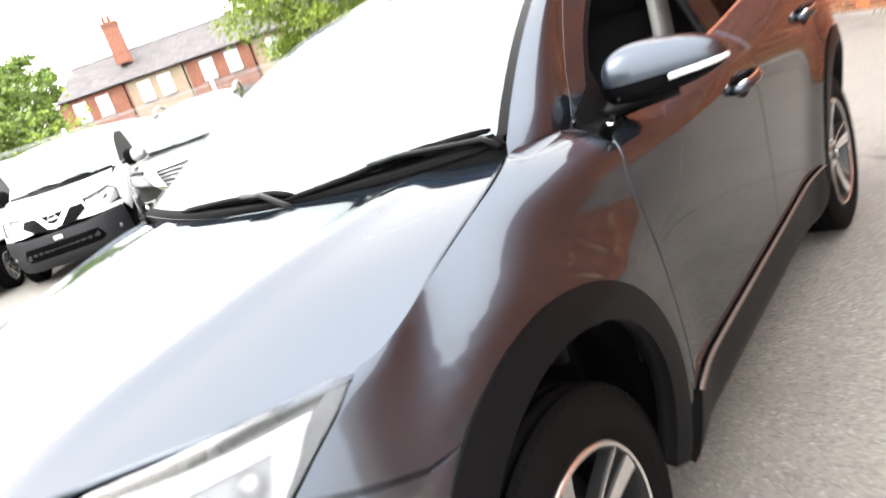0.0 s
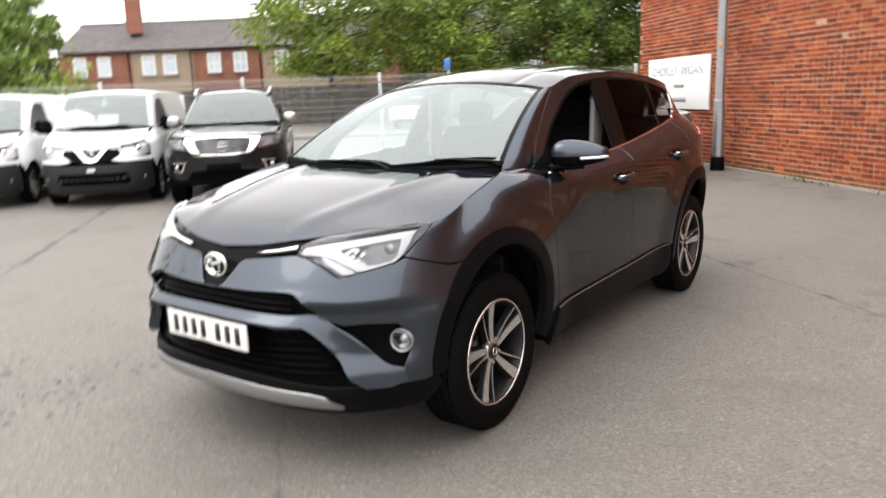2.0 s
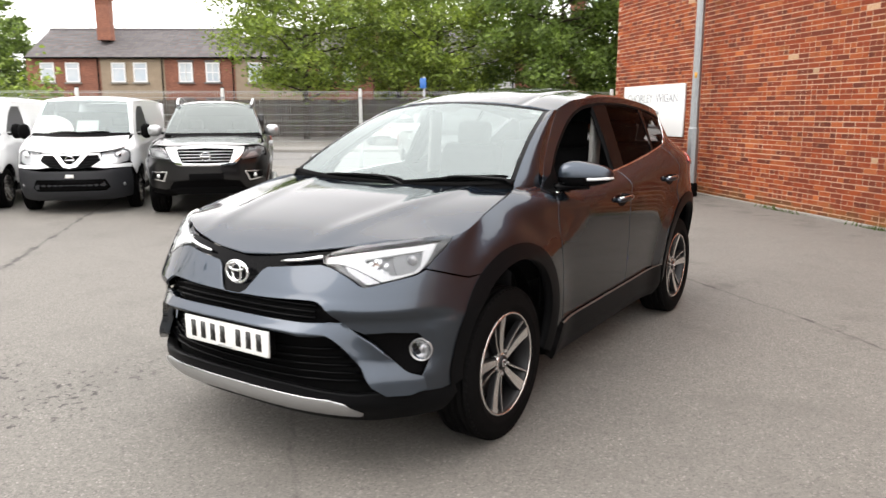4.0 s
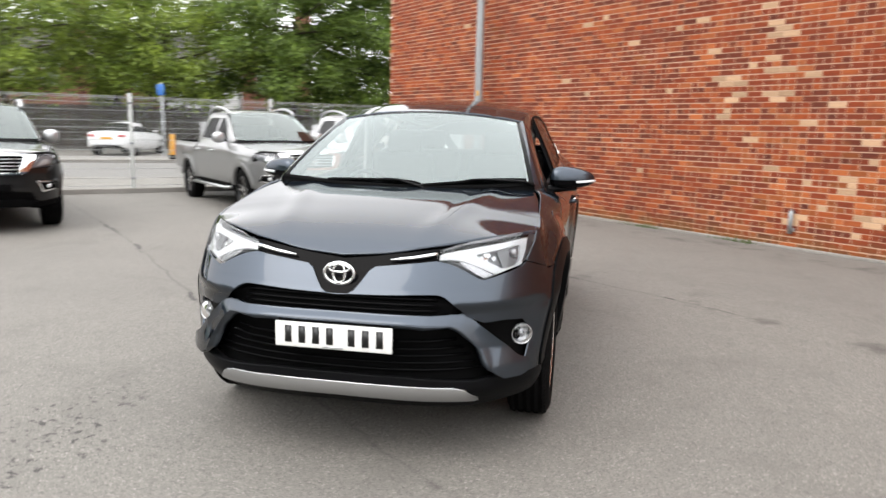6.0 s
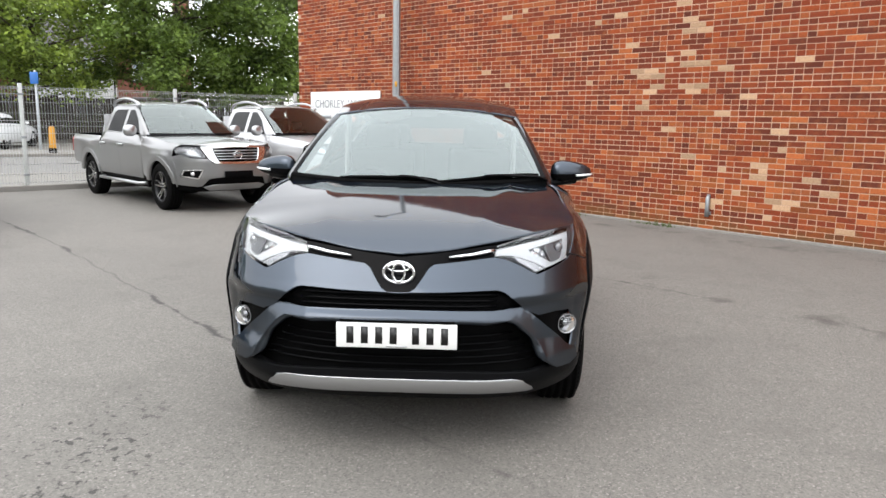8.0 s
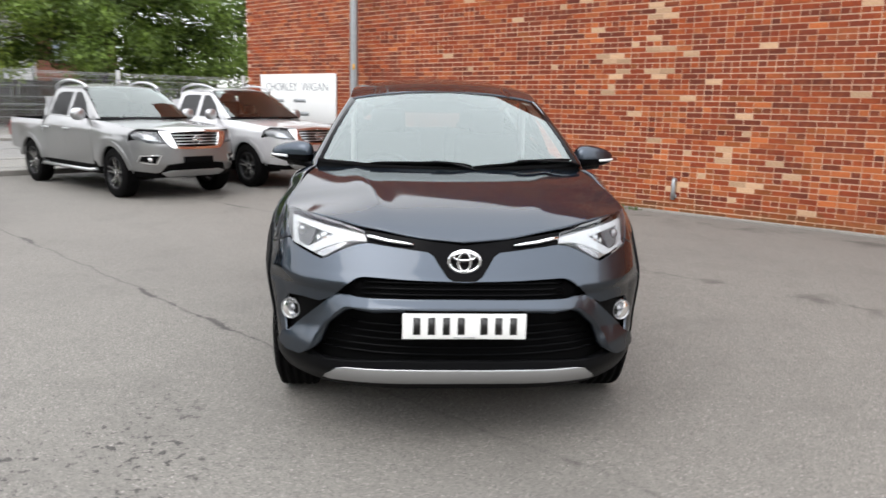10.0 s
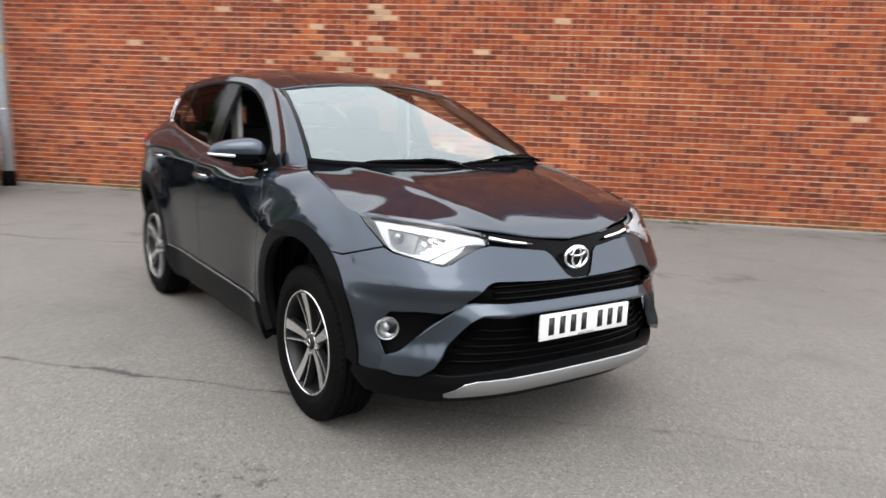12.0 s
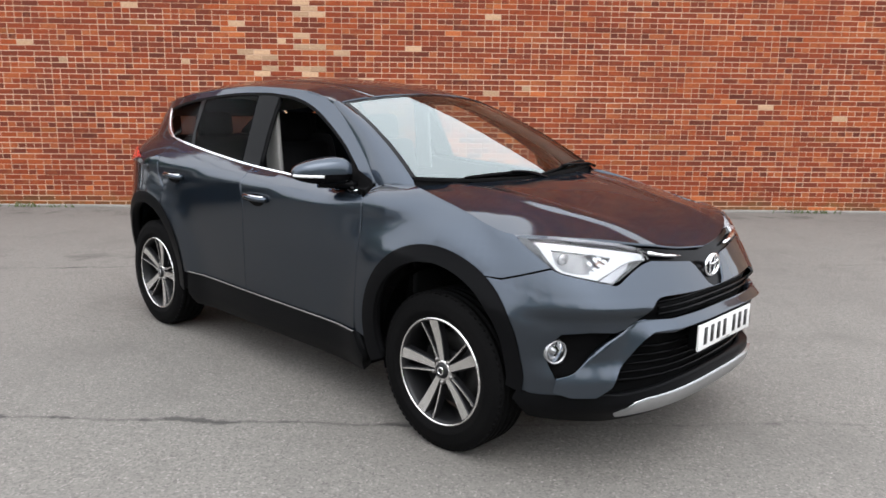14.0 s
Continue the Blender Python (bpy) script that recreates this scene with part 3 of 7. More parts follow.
def build_hero():
    car = thing("car", pose(0, 0, RIDE), "dark grey metallic family SUV with front windows lowered, on tarmac", "car")
    R = hero.ring
    def arch_f(k, a0, a1, n=26):
        """The front wheel opening; k: 1 at its outer rim."""
        return arc((-1.325, 0.458), 0.442 * k, a0, a1, n)

    # bonnet
    front = [(0, -2.085), (0.2, -2.06), (0.39, -2.005), (0.53, -1.935), (0.67, -1.83), (0.79, -1.68), (0.815, -1.6)]
    rear = [(0.811, -1.52), (0.793, -1.4), (0.769, -1.2), (0.737, -1.05), (0.70, -1.035), (0.55, -1.065), (0.3, -1.105), (0, -1.125)]
    half = spline(*front, n=4) + spline(*rear[:4], n=4) + spline(*rear[4:], n=4)
    bon = panel("bonnet", full(half), bonnet_map, PAINT, car, step=0.03)
    # wings
    lamp_tip = ("y", -1.662, 0.982)
    wing = hero.path(lamp_tip) + hero.yz(spline((-1.655, 0.985), (-1.6, 0.993), (-1.4, 1.042), (-1.2, 1.092), (-1.065, 1.12), (-0.93, 1.128), (-0.80, 1.125), n=4)) \
        + hero.yz([(-0.83, 1.08), (-0.85, 1.0), (-0.85, 0.9), (-0.82, 0.6), (-0.805, 0.42)]) + hero.yz(arch_f(0.985, -8, 125)) \
        + hero.path(("y", -1.66, 0.812), ("y", -1.80, 0.856), ("y", -1.83, 0.866), ("y", -1.775, 0.908), ("y", -1.72, 0.944))
    both("front_wing", wing, R, PAINT, car, step=0.03)
    # doors
    def door(name, poly, glass_poly, opened, handle_y, handle_z, mirror):
        d = panel(name, hero.yz(poly), R, PAINT, car, step=0.035, mirror=mirror)
        sgn = -1 if mirror else 1
        if glass_poly:
            panel("window", glass_poly, side_map, TINTED, d, "dark tinted window pane", step=0.06, gap=0, rim=0.004, lift=-0.004, mirror=mirror)
        bm = bmesh.new()
        x0 = float(hero.side(handle_y, handle_z))
        pts = [(sgn * (x0 + o), handle_y + t, handle_z + 0.004 * math.sin(t * 9)) for t, o in ((-0.105, -0.004), (-0.095, 0.018), (-0.06, 0.032), (0, 0.036), (0.06, 0.032), (0.095, 0.018), (0.105, -0.004))]
        tube(bm, pts, 0.016, 10, flat=0.95)
        part("door_handle", bm, PAINT, d)
        bm = bmesh.new()
        tube(bm, [(p[0] + sgn * 0.0, p[1], p[2] + 0.013) for p in pts[1:-1]], 0.0055, 8)
        part("handle_trim", bm, CHROME, d)
        # black oval laid on the door paints the shaded hollow behind the handle
        panel("handle_recess", [(handle_y + 0.075 * math.cos(k * 0.393), handle_z - 0.012 + 0.034 * math.sin(k * 0.393)) for k in range(16)], side_map, PLASTIC, d, gap=0, rim=0.002, lift=0.0015, mirror=mirror)
        return d

    fd = [(-0.842, 1.0), (-0.83, 1.06), (-0.79, 1.07), (-0.72, 1.068)] + [along(BELT, y) for y in (-0.6, -0.4, -0.23, 0.0, 0.15)] + [(0.19, 1.128), (0.165, 1.04), (0.15, 0.93), (0.165, 0.7), (0.2, 0.42), (-0.2, 0.418), (-0.5, 0.413), (-0.79, 0.41), (-0.815, 0.6), (-0.842, 0.9)]
    rd = [(0.195, 1.126)] + [along(BELT, y) for y in (0.23, 0.4, 0.6, 0.8, 0.95, 1.1)] + [(1.13, 1.235), (1.16, 1.14), (1.14, 1.02), (1.08, 0.95)] + arc((1.33, 0.452), 0.434, 122, 182, 14) + [(0.86, 0.425), (0.2, 0.42), (0.17, 0.7), (0.155, 0.93), (0.17, 1.04)]
    rear_glass = [along(BELT, y) for y in (0.33, 0.5, 0.7, 0.9)] + [(0.955, 1.3), (0.985, 1.42), along(GLASS_TOP, 0.99)] + [along(GLASS_TOP, y) for y in (0.85, 0.7, 0.55, 0.40)] + [(0.36, 1.33)]
    quarter = [along(BELT, y) for y in (0.95, 1.1, 1.22)] + [(1.29, 1.29), (1.42, 1.39)] + [along(GLASS_TOP, y) for y in (1.45, 1.3, 1.15, 1.045)] + [(1.02, 1.4), (0.985, 1.3)]
    for mir in (False, True):
        door("front_door", fd, None, True, 0.01, 0.978, mir)
        door("rear_door", rd, rear_glass, False, 0.93, 1.03, mir)
        panel("quarter_window", quarter, side_map, TINTED, car, "dark tinted quarter pane", step=0.06, gap=0, rim=0.004, lift=-0.003, mirror=mir)
        # window surrounds
        outer = [(y, float(roof_edge_z(y)) - 0.004) for y in (-0.2, 0.0, 0.25, 0.5, 0.8, 1.1, 1.4, 1.6, 1.72)]
        frame_ = [(-0.80, 1.122), (-0.68, 1.222), (-0.55, 1.315), (-0.40, 1.412), (-0.30, 1.47)] + outer + [(1.78, 1.44), (1.78, 1.38), (1.70, 1.33), (1.55, 1.425)] + [(p[0], p[1] + 0.012) for p in GLASS_TOP[::-3]] + [(-0.66, 1.165), (-0.75, 1.085)]
        panel("window_frame", frame_, side_map, PAINT, car, step=0.03, gap=0.001, rim=0.02, mirror=mir)
        panel("window_seal", [(p[0], p[1] + 0.012) for p in GLASS_TOP] + [(p[0], p[1] - 0.004) for p in GLASS_TOP[::-1]], side_map, PLASTIC, car, step=0.02, gap=0, rim=0.01, lift=0.001, mirror=mir)
        pil = [along(BELT, 0.155), along(BELT, 0.33), (0.36, 1.33), (0.40, 1.526), (0.30, 1.523), (0.20, 1.517), (0.185, 1.33)]
        panel("centre_pillar", pil, side_map, GLOSS, car, step=0.04, gap=0.001, rim=0.03, lift=0.0005, mirror=mir)
        panel("divider", [along(BELT, 0.9), along(BELT, 0.95), (0.985, 1.3), (1.045, 1.49), (0.99, 1.5), (0.955, 1.3)], side_map, GLOSS, car, step=0.04, gap=0, rim=0.01, lift=0.001, mirror=mir)
        panel("mirror_patch", [(-0.80, 1.08), (-0.72, 1.078), (-0.655, 1.081), (-0.60, 1.19), (-0.66, 1.165), (-0.78, 1.125)], side_map, PLASTIC, car, step=0.03, gap=0, rim=0.02, lift=0.004, mirror=mir)
        trim = [(p[0], p[1] - 0.002) for p in BELT] + spline((1.22, 1.248), (1.335, 1.29), (1.445, 1.38), (1.495, 1.435), n=5) + [(1.47, 1.436)] + spline((1.43, 1.39), (1.32, 1.305), (1.23, 1.266), n=5) + [(p[0], p[1] + 0.005) for p in BELT[::-1]]
        panel("belt_trim", trim, side_map, CHROME, car, "bright window-line trim", step=0.03, gap=0, rim=0.006, lift=0.003, mirror=mir)
        # rear quarter
        rq = [(1.135, 1.236), (1.22, 1.243), (1.34, 1.285), (1.5, 1.43), (1.56, 1.415), (1.72, 1.32), (1.9, 1.30), (2.0, 1.2), (2.04, 1.0), (2.08, 0.8), (2.1, 0.62), (2.06, 0.5), (1.9, 0.42), (1.78, 0.40)] + arc((1.33, 0.452), 0.434, 2, 120, 22) + [(1.085, 0.945), (1.145, 1.015), (1.165, 1.14)]
        panel("rear_wing", rq, side_map, PAINT, car, step=0.04, mirror=mir)
        panel("tail_lamp", [(1.43, 1.118), (1.52, 1.145), (1.66, 1.165), (1.8, 1.17), (1.92, 1.13), (1.86, 1.075), (1.62, 1.082)], side_map, RED, car, "red tail lamp", step=0.03, gap=0, rim=0.01, lift=0.012, mirror=mir)
        panel("rear_bumper", [(1.84, 0.40), (1.9, 0.43), (2.06, 0.5), (2.16, 0.52), (2.17, 0.36), (2.05, 0.24), (1.8, 0.24)], side_map, CLAD, car, step=0.04, gap=0, mirror=mir, lift=0.01)
        # cladding
        ring_f = arch_f(1.012, -22, 192, 44)
        inner_f = arch_f(0.85, 192, -22, 44)
        panel("arch_trim", hero.yz(ring_f + inner_f), R, CLAD, car, "dark plastic wheel arch trim", step=0.025, gap=0, rim=0.05, lift=0.007, mirror=mir)
        ring_r = arc((1.33, 0.452), 0.448, -18, 200, 40)
        panel("arch_trim", ring_r + arc((1.33, 0.452), 0.378, 200, -18, 40), side_map, CLAD, car, "dark plastic wheel arch trim", step=0.025, gap=0, rim=0.05, lift=0.007, mirror=mir)
        sill = [(-0.80, 0.412), (-0.2, 0.42), (0.3, 0.428), (0.81, 0.44), (0.84, 0.30), (0.8, 0.235), (-0.82, 0.215), (-0.86, 0.3)]
        panel("sill", sill, side_map, CLAD, car, "dark plastic sill", step=0.04, gap=0, rim=0.05, lift=0.012, mirror=mir)
        panel("sill_trim", [(-0.80, 0.412), (-0.2, 0.42), (0.3, 0.428), (0.81, 0.44), (0.81, 0.4435), (0.3, 0.4315), (-0.2, 0.4235), (-0.80, 0.4155)], side_map, STEEL, car, step=0.05, gap=0, rim=0.01, lift=0.017, mirror=mir)
        # pillar beside the windscreen
        sgn = -1 if mir else 1
        rows = []
        for k in range(15):
            t = k / 14
            i = screen_map(np.array([1.0]), np.array([t]))[0]
            yo = float(np.interp(t, (0, 0.3, 0.6, 0.85, 1), (-0.80, -0.63, -0.46, -0.33, -0.27)))
            zo = float(np.interp(yo, [p[0] for p in frame_[:6]], [p[1] for p in frame_[:6]]))
            o = side_map(np.array([yo]), np.array([zo]))[0]
            row = []
            for j in range(7):
                w = j / 6
                p = i * (1 - w) + o * w
                p = p + np.array((0.55, -0.45, 0.55)) * 0.028 * math.sin(math.pi * w) * (0.6 + 0.4 * (1 - t))
                row.append((sgn * p[0], p[1], p[2]))
            rows.append(row)
        # the foot of the pillar runs on below the wing's edge
        rows.insert(0, [(q[0] + sgn * 0.006, q[1] - 0.016, q[2] - 0.024) for q in rows[0]])
        bm = bmesh.new()
        loft(bm, rows)
        bmesh.ops.recalc_face_normals(bm, faces=bm.faces)
        part("screen_pillar", bm, PAINT, car)
        # door mirror
        bm = bmesh.new()
        bmesh.ops.create_uvsphere(bm, u_segments=28, v_segments=18, radius=1)
        for v in bm.verts:
            c = v.co
            q = [math.copysign(abs(w) ** 0.72, w) for w in c]
            taper = 1 - 0.46 * ((q[0] + 1) / 2) ** 1.2
            v.co = (0.93 + q[0] * 0.132, -0.585 + q[1] * 0.09 * taper + 0.045 * q[0], 1.152 + q[2] * (0.092 if q[2] > 0 else 0.068) * taper)
            v.co.x *= sgn
        upper, lower = bm, bm.copy()
        bmesh.ops.bisect_plane(upper, geom=upper.verts[:] + upper.edges[:] + upper.faces[:], plane_co=(0, 0, 1.15), plane_no=(0, 0, 1), clear_inner=True)
        bmesh.ops.bisect_plane(lower, geom=lower.verts[:] + lower.edges[:] + lower.faces[:], plane_co=(0, 0, 1.148), plane_no=(0, 0, 1), clear_outer=True)
        for g in (upper, lower):
            bmesh.ops.recalc_face_normals(g, faces=g.faces)
        mc = part("mirror_cap", upper, PAINT, car)
        part("mirror_base", lower, GLOSS, mc)
        bm = bmesh.new()
        tube(bm, [(sgn * 0.77, -0.68, 1.09), (sgn * 0.82, -0.65, 1.096), (sgn * 0.88, -0.62, 1.103), (sgn * 0.95, -0.59, 1.108)], 0.032, 10, flat=0.75)
        part("mirror_arm", bm, GLOSS, mc)
        bm = bmesh.new()
        tube(bm, [(sgn * x, y, z) for x, y, z in ((0.955, -0.645, 1.14), (1.01, -0.612, 1.142), (1.045, -0.578, 1.144), (1.06, -0.55, 1.146))], 0.0095, 8, flat=0.8)
        part("indicator", bm, LAMP_BAND, mc)
    # front
    vnotch = hero.xz([(0.0, 0.735), (0.045, 0.737), (0.072, 0.752), (0.1, 0.79), (0.127, 0.832), (0.152, 0.849)])
    under = hero.xz(spline((0.152, 0.849), (0.3, 0.866), (0.41, 0.879), n=4)) + hero.xz(spline((0.455, 0.871), (0.50, 0.855), (0.55, 0.832), (0.585, 0.812), (0.612, 0.803), n=3)) + hero.path(("x", 0.70, 0.827), ("x", 0.755, 0.844), ("y", -1.83, 0.862), ("y", -1.80, 0.852), ("y", -1.66, 0.808))
    outer = hero.yz(arch_f(0.985, 125, 191, 14)) + hero.xz([(0.83, 0.362), (0.775, 0.36), (0.79, 0.43), (0.802, 0.5), (0.797, 0.57), (0.775, 0.612), (0.70, 0.622), (0.62, 0.618)])
    lowline = hero.xz(spline((0.62, 0.618), (0.575, 0.64), (0.54, 0.665), (0.49, 0.715), (0.445, 0.742), (0.38, 0.745), (0.2, 0.738), (0.0, 0.734), n=4))
    body = panel("front_bumper", full(vnotch + under[1:] + outer + lowline[1:]), R, PAINT, car, step=0.022, gap=0.0015)
    bar = hero.xz(spline((0.0, 0.662), (0.2, 0.662), (0.42, 0.66), (0.5, 0.664), (0.55, 0.66), n=4)) + hero.xz(spline((0.58, 0.635), (0.64, 0.58), (0.70, 0.52), (0.75, 0.465), (0.797, 0.44), n=4)) + hero.xz([(0.806, 0.39), (0.765, 0.37), (0.70, 0.372), (0.655, 0.41)]) + hero.xz(spline((0.62, 0.48), (0.56, 0.56), (0.51, 0.608), (0.46, 0.622), (0.25, 0.63), (0.0, 0.632), n=4))
    low_edge = table((0.0, 0.632), (0.25, 0.63), (0.46, 0.62), (0.51, 0.606), (0.56, 0.56), (0.62, 0.48), (0.66, 0.40), (0.72, 0.37), (0.9, 0.36))
    top_edge = table((0.0, 0.662), (0.42, 0.66), (0.52, 0.664), (0.58, 0.635), (0.64, 0.58), (0.70, 0.52), (0.76, 0.465), (0.83, 0.44), (0.95, 0.42))

    def bar_map(a, z):
        """The bar leans back towards its upper edge, like a ledge."""
        p = R(a, z)
        x = np.abs(p[..., 0])
        t = np.clip((z - low_edge(x)) / (top_edge(x) - low_edge(x)), 0, 1) * (1 - 0.65 * np.clip((x - 0.58) / 0.1, 0, 1))
        out = 0.034 * (1 - t)
        return p + np.stack([0.4 * np.sign(p[..., 0]) * out * np.clip((x - 0.4) / 0.4, 0, 1), -out, 0 * out], -1)

    panel("bumper_bar", full(bar), bar_map, PAINT, car, step=0.012, gap=0.001, lift=0.006, rim=0.05)
    # grilles and black parts
    top_strip = hero.xz(spline((0.0, 0.893), (0.2, 0.903), (0.39, 0.928), (0.43, 0.93), n=4)) + hero.xz([(0.42, 0.885)]) + hero.xz(spline((0.40, 0.886), (0.3, 0.868), (0.152, 0.849), n=4)) + vnotch[::-1][1:]
    strip = panel("grille_strip", full(top_strip), R, GLOSS, car, "gloss black upper grille strip", step=0.03, gap=0, lift=-0.014, rim=0.02)
    for s in (1, -1):
        bm = bmesh.new()
        p = [hero.ring(s * hero.ax(x, z), z) for x, z in ((0.215, 0.878), (0.26, 0.883), (0.32, 0.890), (0.37, 0.899), (0.41, 0.907))]
        tube(bm, [(q[0], q[1] - 0.004, q[2]) for q in p], 0.011, 8, taper=(0.5, 0.9, 1, 1.1, 1.1), flat=0.7)
        part("chrome_bar", bm, CHROME, strip)
    for name, edge_, lift, slats in (("upper_grille", hero.xz([(0, 0.74), (0.2, 0.744), (0.38, 0.752), (0.46, 0.745), (0.57, 0.65), (0.5, 0.65), (0.2, 0.65), (0, 0.652)]), -0.045, (0.674, 0.698, 0.722)),
                                     ("lower_grille", hero.xz([(0, 0.64), (0.46, 0.63), (0.53, 0.61), (0.66, 0.44), (0.72, 0.38), (0.64, 0.35), (0, 0.36)]), -0.06, (0.405, 0.435, 0.465, 0.495, 0.53))):
        g = panel(name, full(edge_), R, PLASTIC, car, "black grille with horizontal bars", step=0.05, gap=0, lift=lift, rim=0)
        for z in slats:
            w = 0.43 if name == "upper_grille" else 0.62 - (z - 0.4) * 0.9
            bm = bmesh.new()
            pts = [hero.ring(s_ * hero.ax(x, z), z) for s_, x in [(-1, w * k / 5) for k in range(5, 0, -1)] + [(1, w * k / 5) for k in range(6)]]
            tube(bm, [(q[0], q[1] - lift * 0.72, q[2] + (0.012 * (abs(q[0]) / w) ** 2 if name == "lower_grille" else 0)) for q in pts], 0.008, 6, flat=0.8)
            part("grille_bar", bm, GLOSS, g)
    lip = hero.xz([(0, 0.385), (0.3, 0.383), (0.6, 0.36), (0.70, 0.372), (0.78, 0.368)]) + hero.path(("x", 0.83, 0.366), ("y", -1.74, 0.366), ("y", -1.72, 0.33), ("y", -1.77, 0.26), ("x", 0.6, 0.235), ("x", 0.3, 0.24), ("x", 0.0, 0.245))
    panel("bumper_lip", full(lip), R, CLAD, car, "dark lower bumper lip", step=0.03, gap=0, lift=0.004, rim=0.05)
    skid = hero.xz([(0, 0.352), (0.25, 0.351), (0.5, 0.344), (0.545, 0.333), (0.60, 0.285), (0.58, 0.28), (0.45, 0.29), (0.2, 0.3), (0, 0.302)])
    panel("skid_plate", full(skid), R, SATIN, car, "satin silver skid strip", step=0.025, gap=0, lift=0.018, rim=0.03)
    # fog lamps in their black recesses
    for s in (1, -1):
        rec = hero.xz([(0.60, 0.63), (0.70, 0.635), (0.785, 0.62), (0.807, 0.58), (0.812, 0.48), (0.798, 0.40), (0.74, 0.44), (0.66, 0.53)])
        f = panel("fog_lamp_housing", rec, R, PLASTIC, car, "black fog lamp recess", step=0.04, gap=0, lift=-0.035, rim=0, mirror=s < 0)
        c = hero.ring(hero.ax(0.775, 0.535), 0.535)
        m = Matrix.Translation((s * (c[0] - 0.012), c[1] + 0.036, c[2])) @ Matrix.Rotation(s * 0.35, 4, "Z")
        bm = bmesh.new()
        lathe(bm, [(0.0, 0.05), (-0.022, 0.049), (-0.027, 0.046), (-0.022, 0.043), (-0.004, 0.03), (0.004, 0.014), (-0.012, 0.012), (-0.014, 0.0005)], 32, axis="y")
        bmesh.ops.transform(bm, matrix=m, verts=bm.verts)
        part("fog_lamp", bm, LAMP_FACET, f, "round bright fog lamp")
        bm = bmesh.new()
        lathe(bm, [(-0.02, 0.044), (-0.028, 0.032), (-0.032, 0.0005)], 32, axis="y")
        bmesh.ops.transform(bm, matrix=m, verts=bm.verts)
        part("lens", bm, LENS, f)
        # headlamp
        topc = [(0.425, 0.928), (0.53, 0.957), (0.64, 0.974)]
        low = hero.xz([(0.755, 0.849), (0.70, 0.832), (0.612, 0.808)]) + hero.xz(spline((0.585, 0.818), (0.55, 0.838), (0.50, 0.86), (0.455, 0.875), (0.41, 0.884), n=3))
        lens = hero.xz(topc) + hero.path(("y", -1.80, 0.983), ("y", -1.70, 0.988), ("y", -1.664, 0.981), ("y", -1.72, 0.944), ("y", -1.775, 0.908), ("y", -1.83, 0.868)) + low + hero.xz([(0.402, 0.9)])
        hl = panel("headlamp", lens, R, LAMP_GREY, car, "clear headlamp with a white light band", step=0.03, gap=0.002, lift=-0.055, rim=0, mirror=s < 0)
        panel("lens", lens, R, LENS, hl, step=0.03, gap=0.003, lift=-0.001, rim=0.02, mirror=s < 0)
        # the light band: a hooked line round the inner lamp
        top_band = hero.xz([(0.412, 0.9), (0.44, 0.912), (0.49, 0.922), (0.58, 0.939), (0.68, 0.954), (0.745, 0.962)])
        win = hero.path(("y", -1.806, 0.938), ("x", 0.70, 0.931), ("x", 0.64, 0.921), ("x", 0.573, 0.908), ("x", 0.585, 0.896), ("x", 0.68, 0.848), ("x", 0.71, 0.848), ("x", 0.748, 0.857), ("y", -1.84, 0.88))
        outer_b = hero.path(("y", -1.742, 0.964), ("y", -1.79, 0.915), ("y", -1.845, 0.862)) + hero.xz([(0.757, 0.853), (0.70, 0.836), (0.66, 0.827), (0.60, 0.855), (0.55, 0.875), (0.50, 0.888), (0.46, 0.891), (0.415, 0.888)])
        panel("light_band", top_band + outer_b[:1] + [win[0]] + win[1:4] + hero.xz([(0.50, 0.905), (0.43, 0.897)]), R, LAMP_BAND, hl, "thin upper limb of the light band", step=0.02, gap=0, lift=-0.016, rim=0.02, mirror=s < 0)
        panel("light_band", outer_b + hero.xz([(0.43, 0.8965), (0.50, 0.9045), (0.573, 0.9075)]) + win[4:] + [win[0]], R, LAMP_BAND, hl, "broad hooked limb of the light band", step=0.02, gap=0, lift=-0.016, rim=0.02, mirror=s < 0)
        # ribbed clear strip below the hook
        panel("ribbed_strip", hero.xz([(0.655, 0.824), (0.60, 0.852), (0.55, 0.872), (0.505, 0.885), (0.53, 0.862), (0.57, 0.84), (0.612, 0.816)]), R, LAMP_FACET, hl, step=0.02, gap=0, lift=-0.02, rim=0, mirror=s < 0)
        # bowl, facets and amber bulb cover behind the window
        panel("lamp_bowl", hero.path(("y", -1.81, 0.936), ("x", 0.70, 0.929), ("x", 0.665, 0.923), ("x", 0.70, 0.85), ("x", 0.748, 0.859), ("y", -1.84, 0.882)), R, LAMP_GREY, hl, step=0.02, gap=0, lift=-0.032, rim=0.01, mirror=s < 0)
        for q, (x0, z0) in enumerate(((0.60, 0.897), (0.622, 0.884), (0.645, 0.87), (0.665, 0.857), (0.63, 0.905), (0.655, 0.892), (0.615, 0.91))):
            w, h_ = (0.011, 0.008) if q < 4 else (0.009, 0.011)
            panel("lamp_facet", hero.xz([(x0 - w, z0), (x0, z0 + h_), (x0 + w, z0), (x0, z0 - h_)]), R, LAMP_WHITE, hl, step=0.02, gap=0, lift=-0.026 - 0.003 * (q % 3), rim=0.008, mirror=s < 0)
        panel("indicator", hero.xz([(0.588, 0.893), (0.607, 0.907), (0.632, 0.895), (0.628, 0.878), (0.605, 0.884)]), R, AMBER, hl, "amber indicator cover", step=0.02, gap=0, lift=-0.036, rim=0.01, mirror=s < 0)
        c = hero.ring(hero.ax(0.715, 0.895), 0.895)
        m = Matrix.Translation((s * c[0], c[1] + 0.042, c[2])) @ Matrix.Rotation(s * 0.5, 4, "Z")
        bm = bmesh.new()
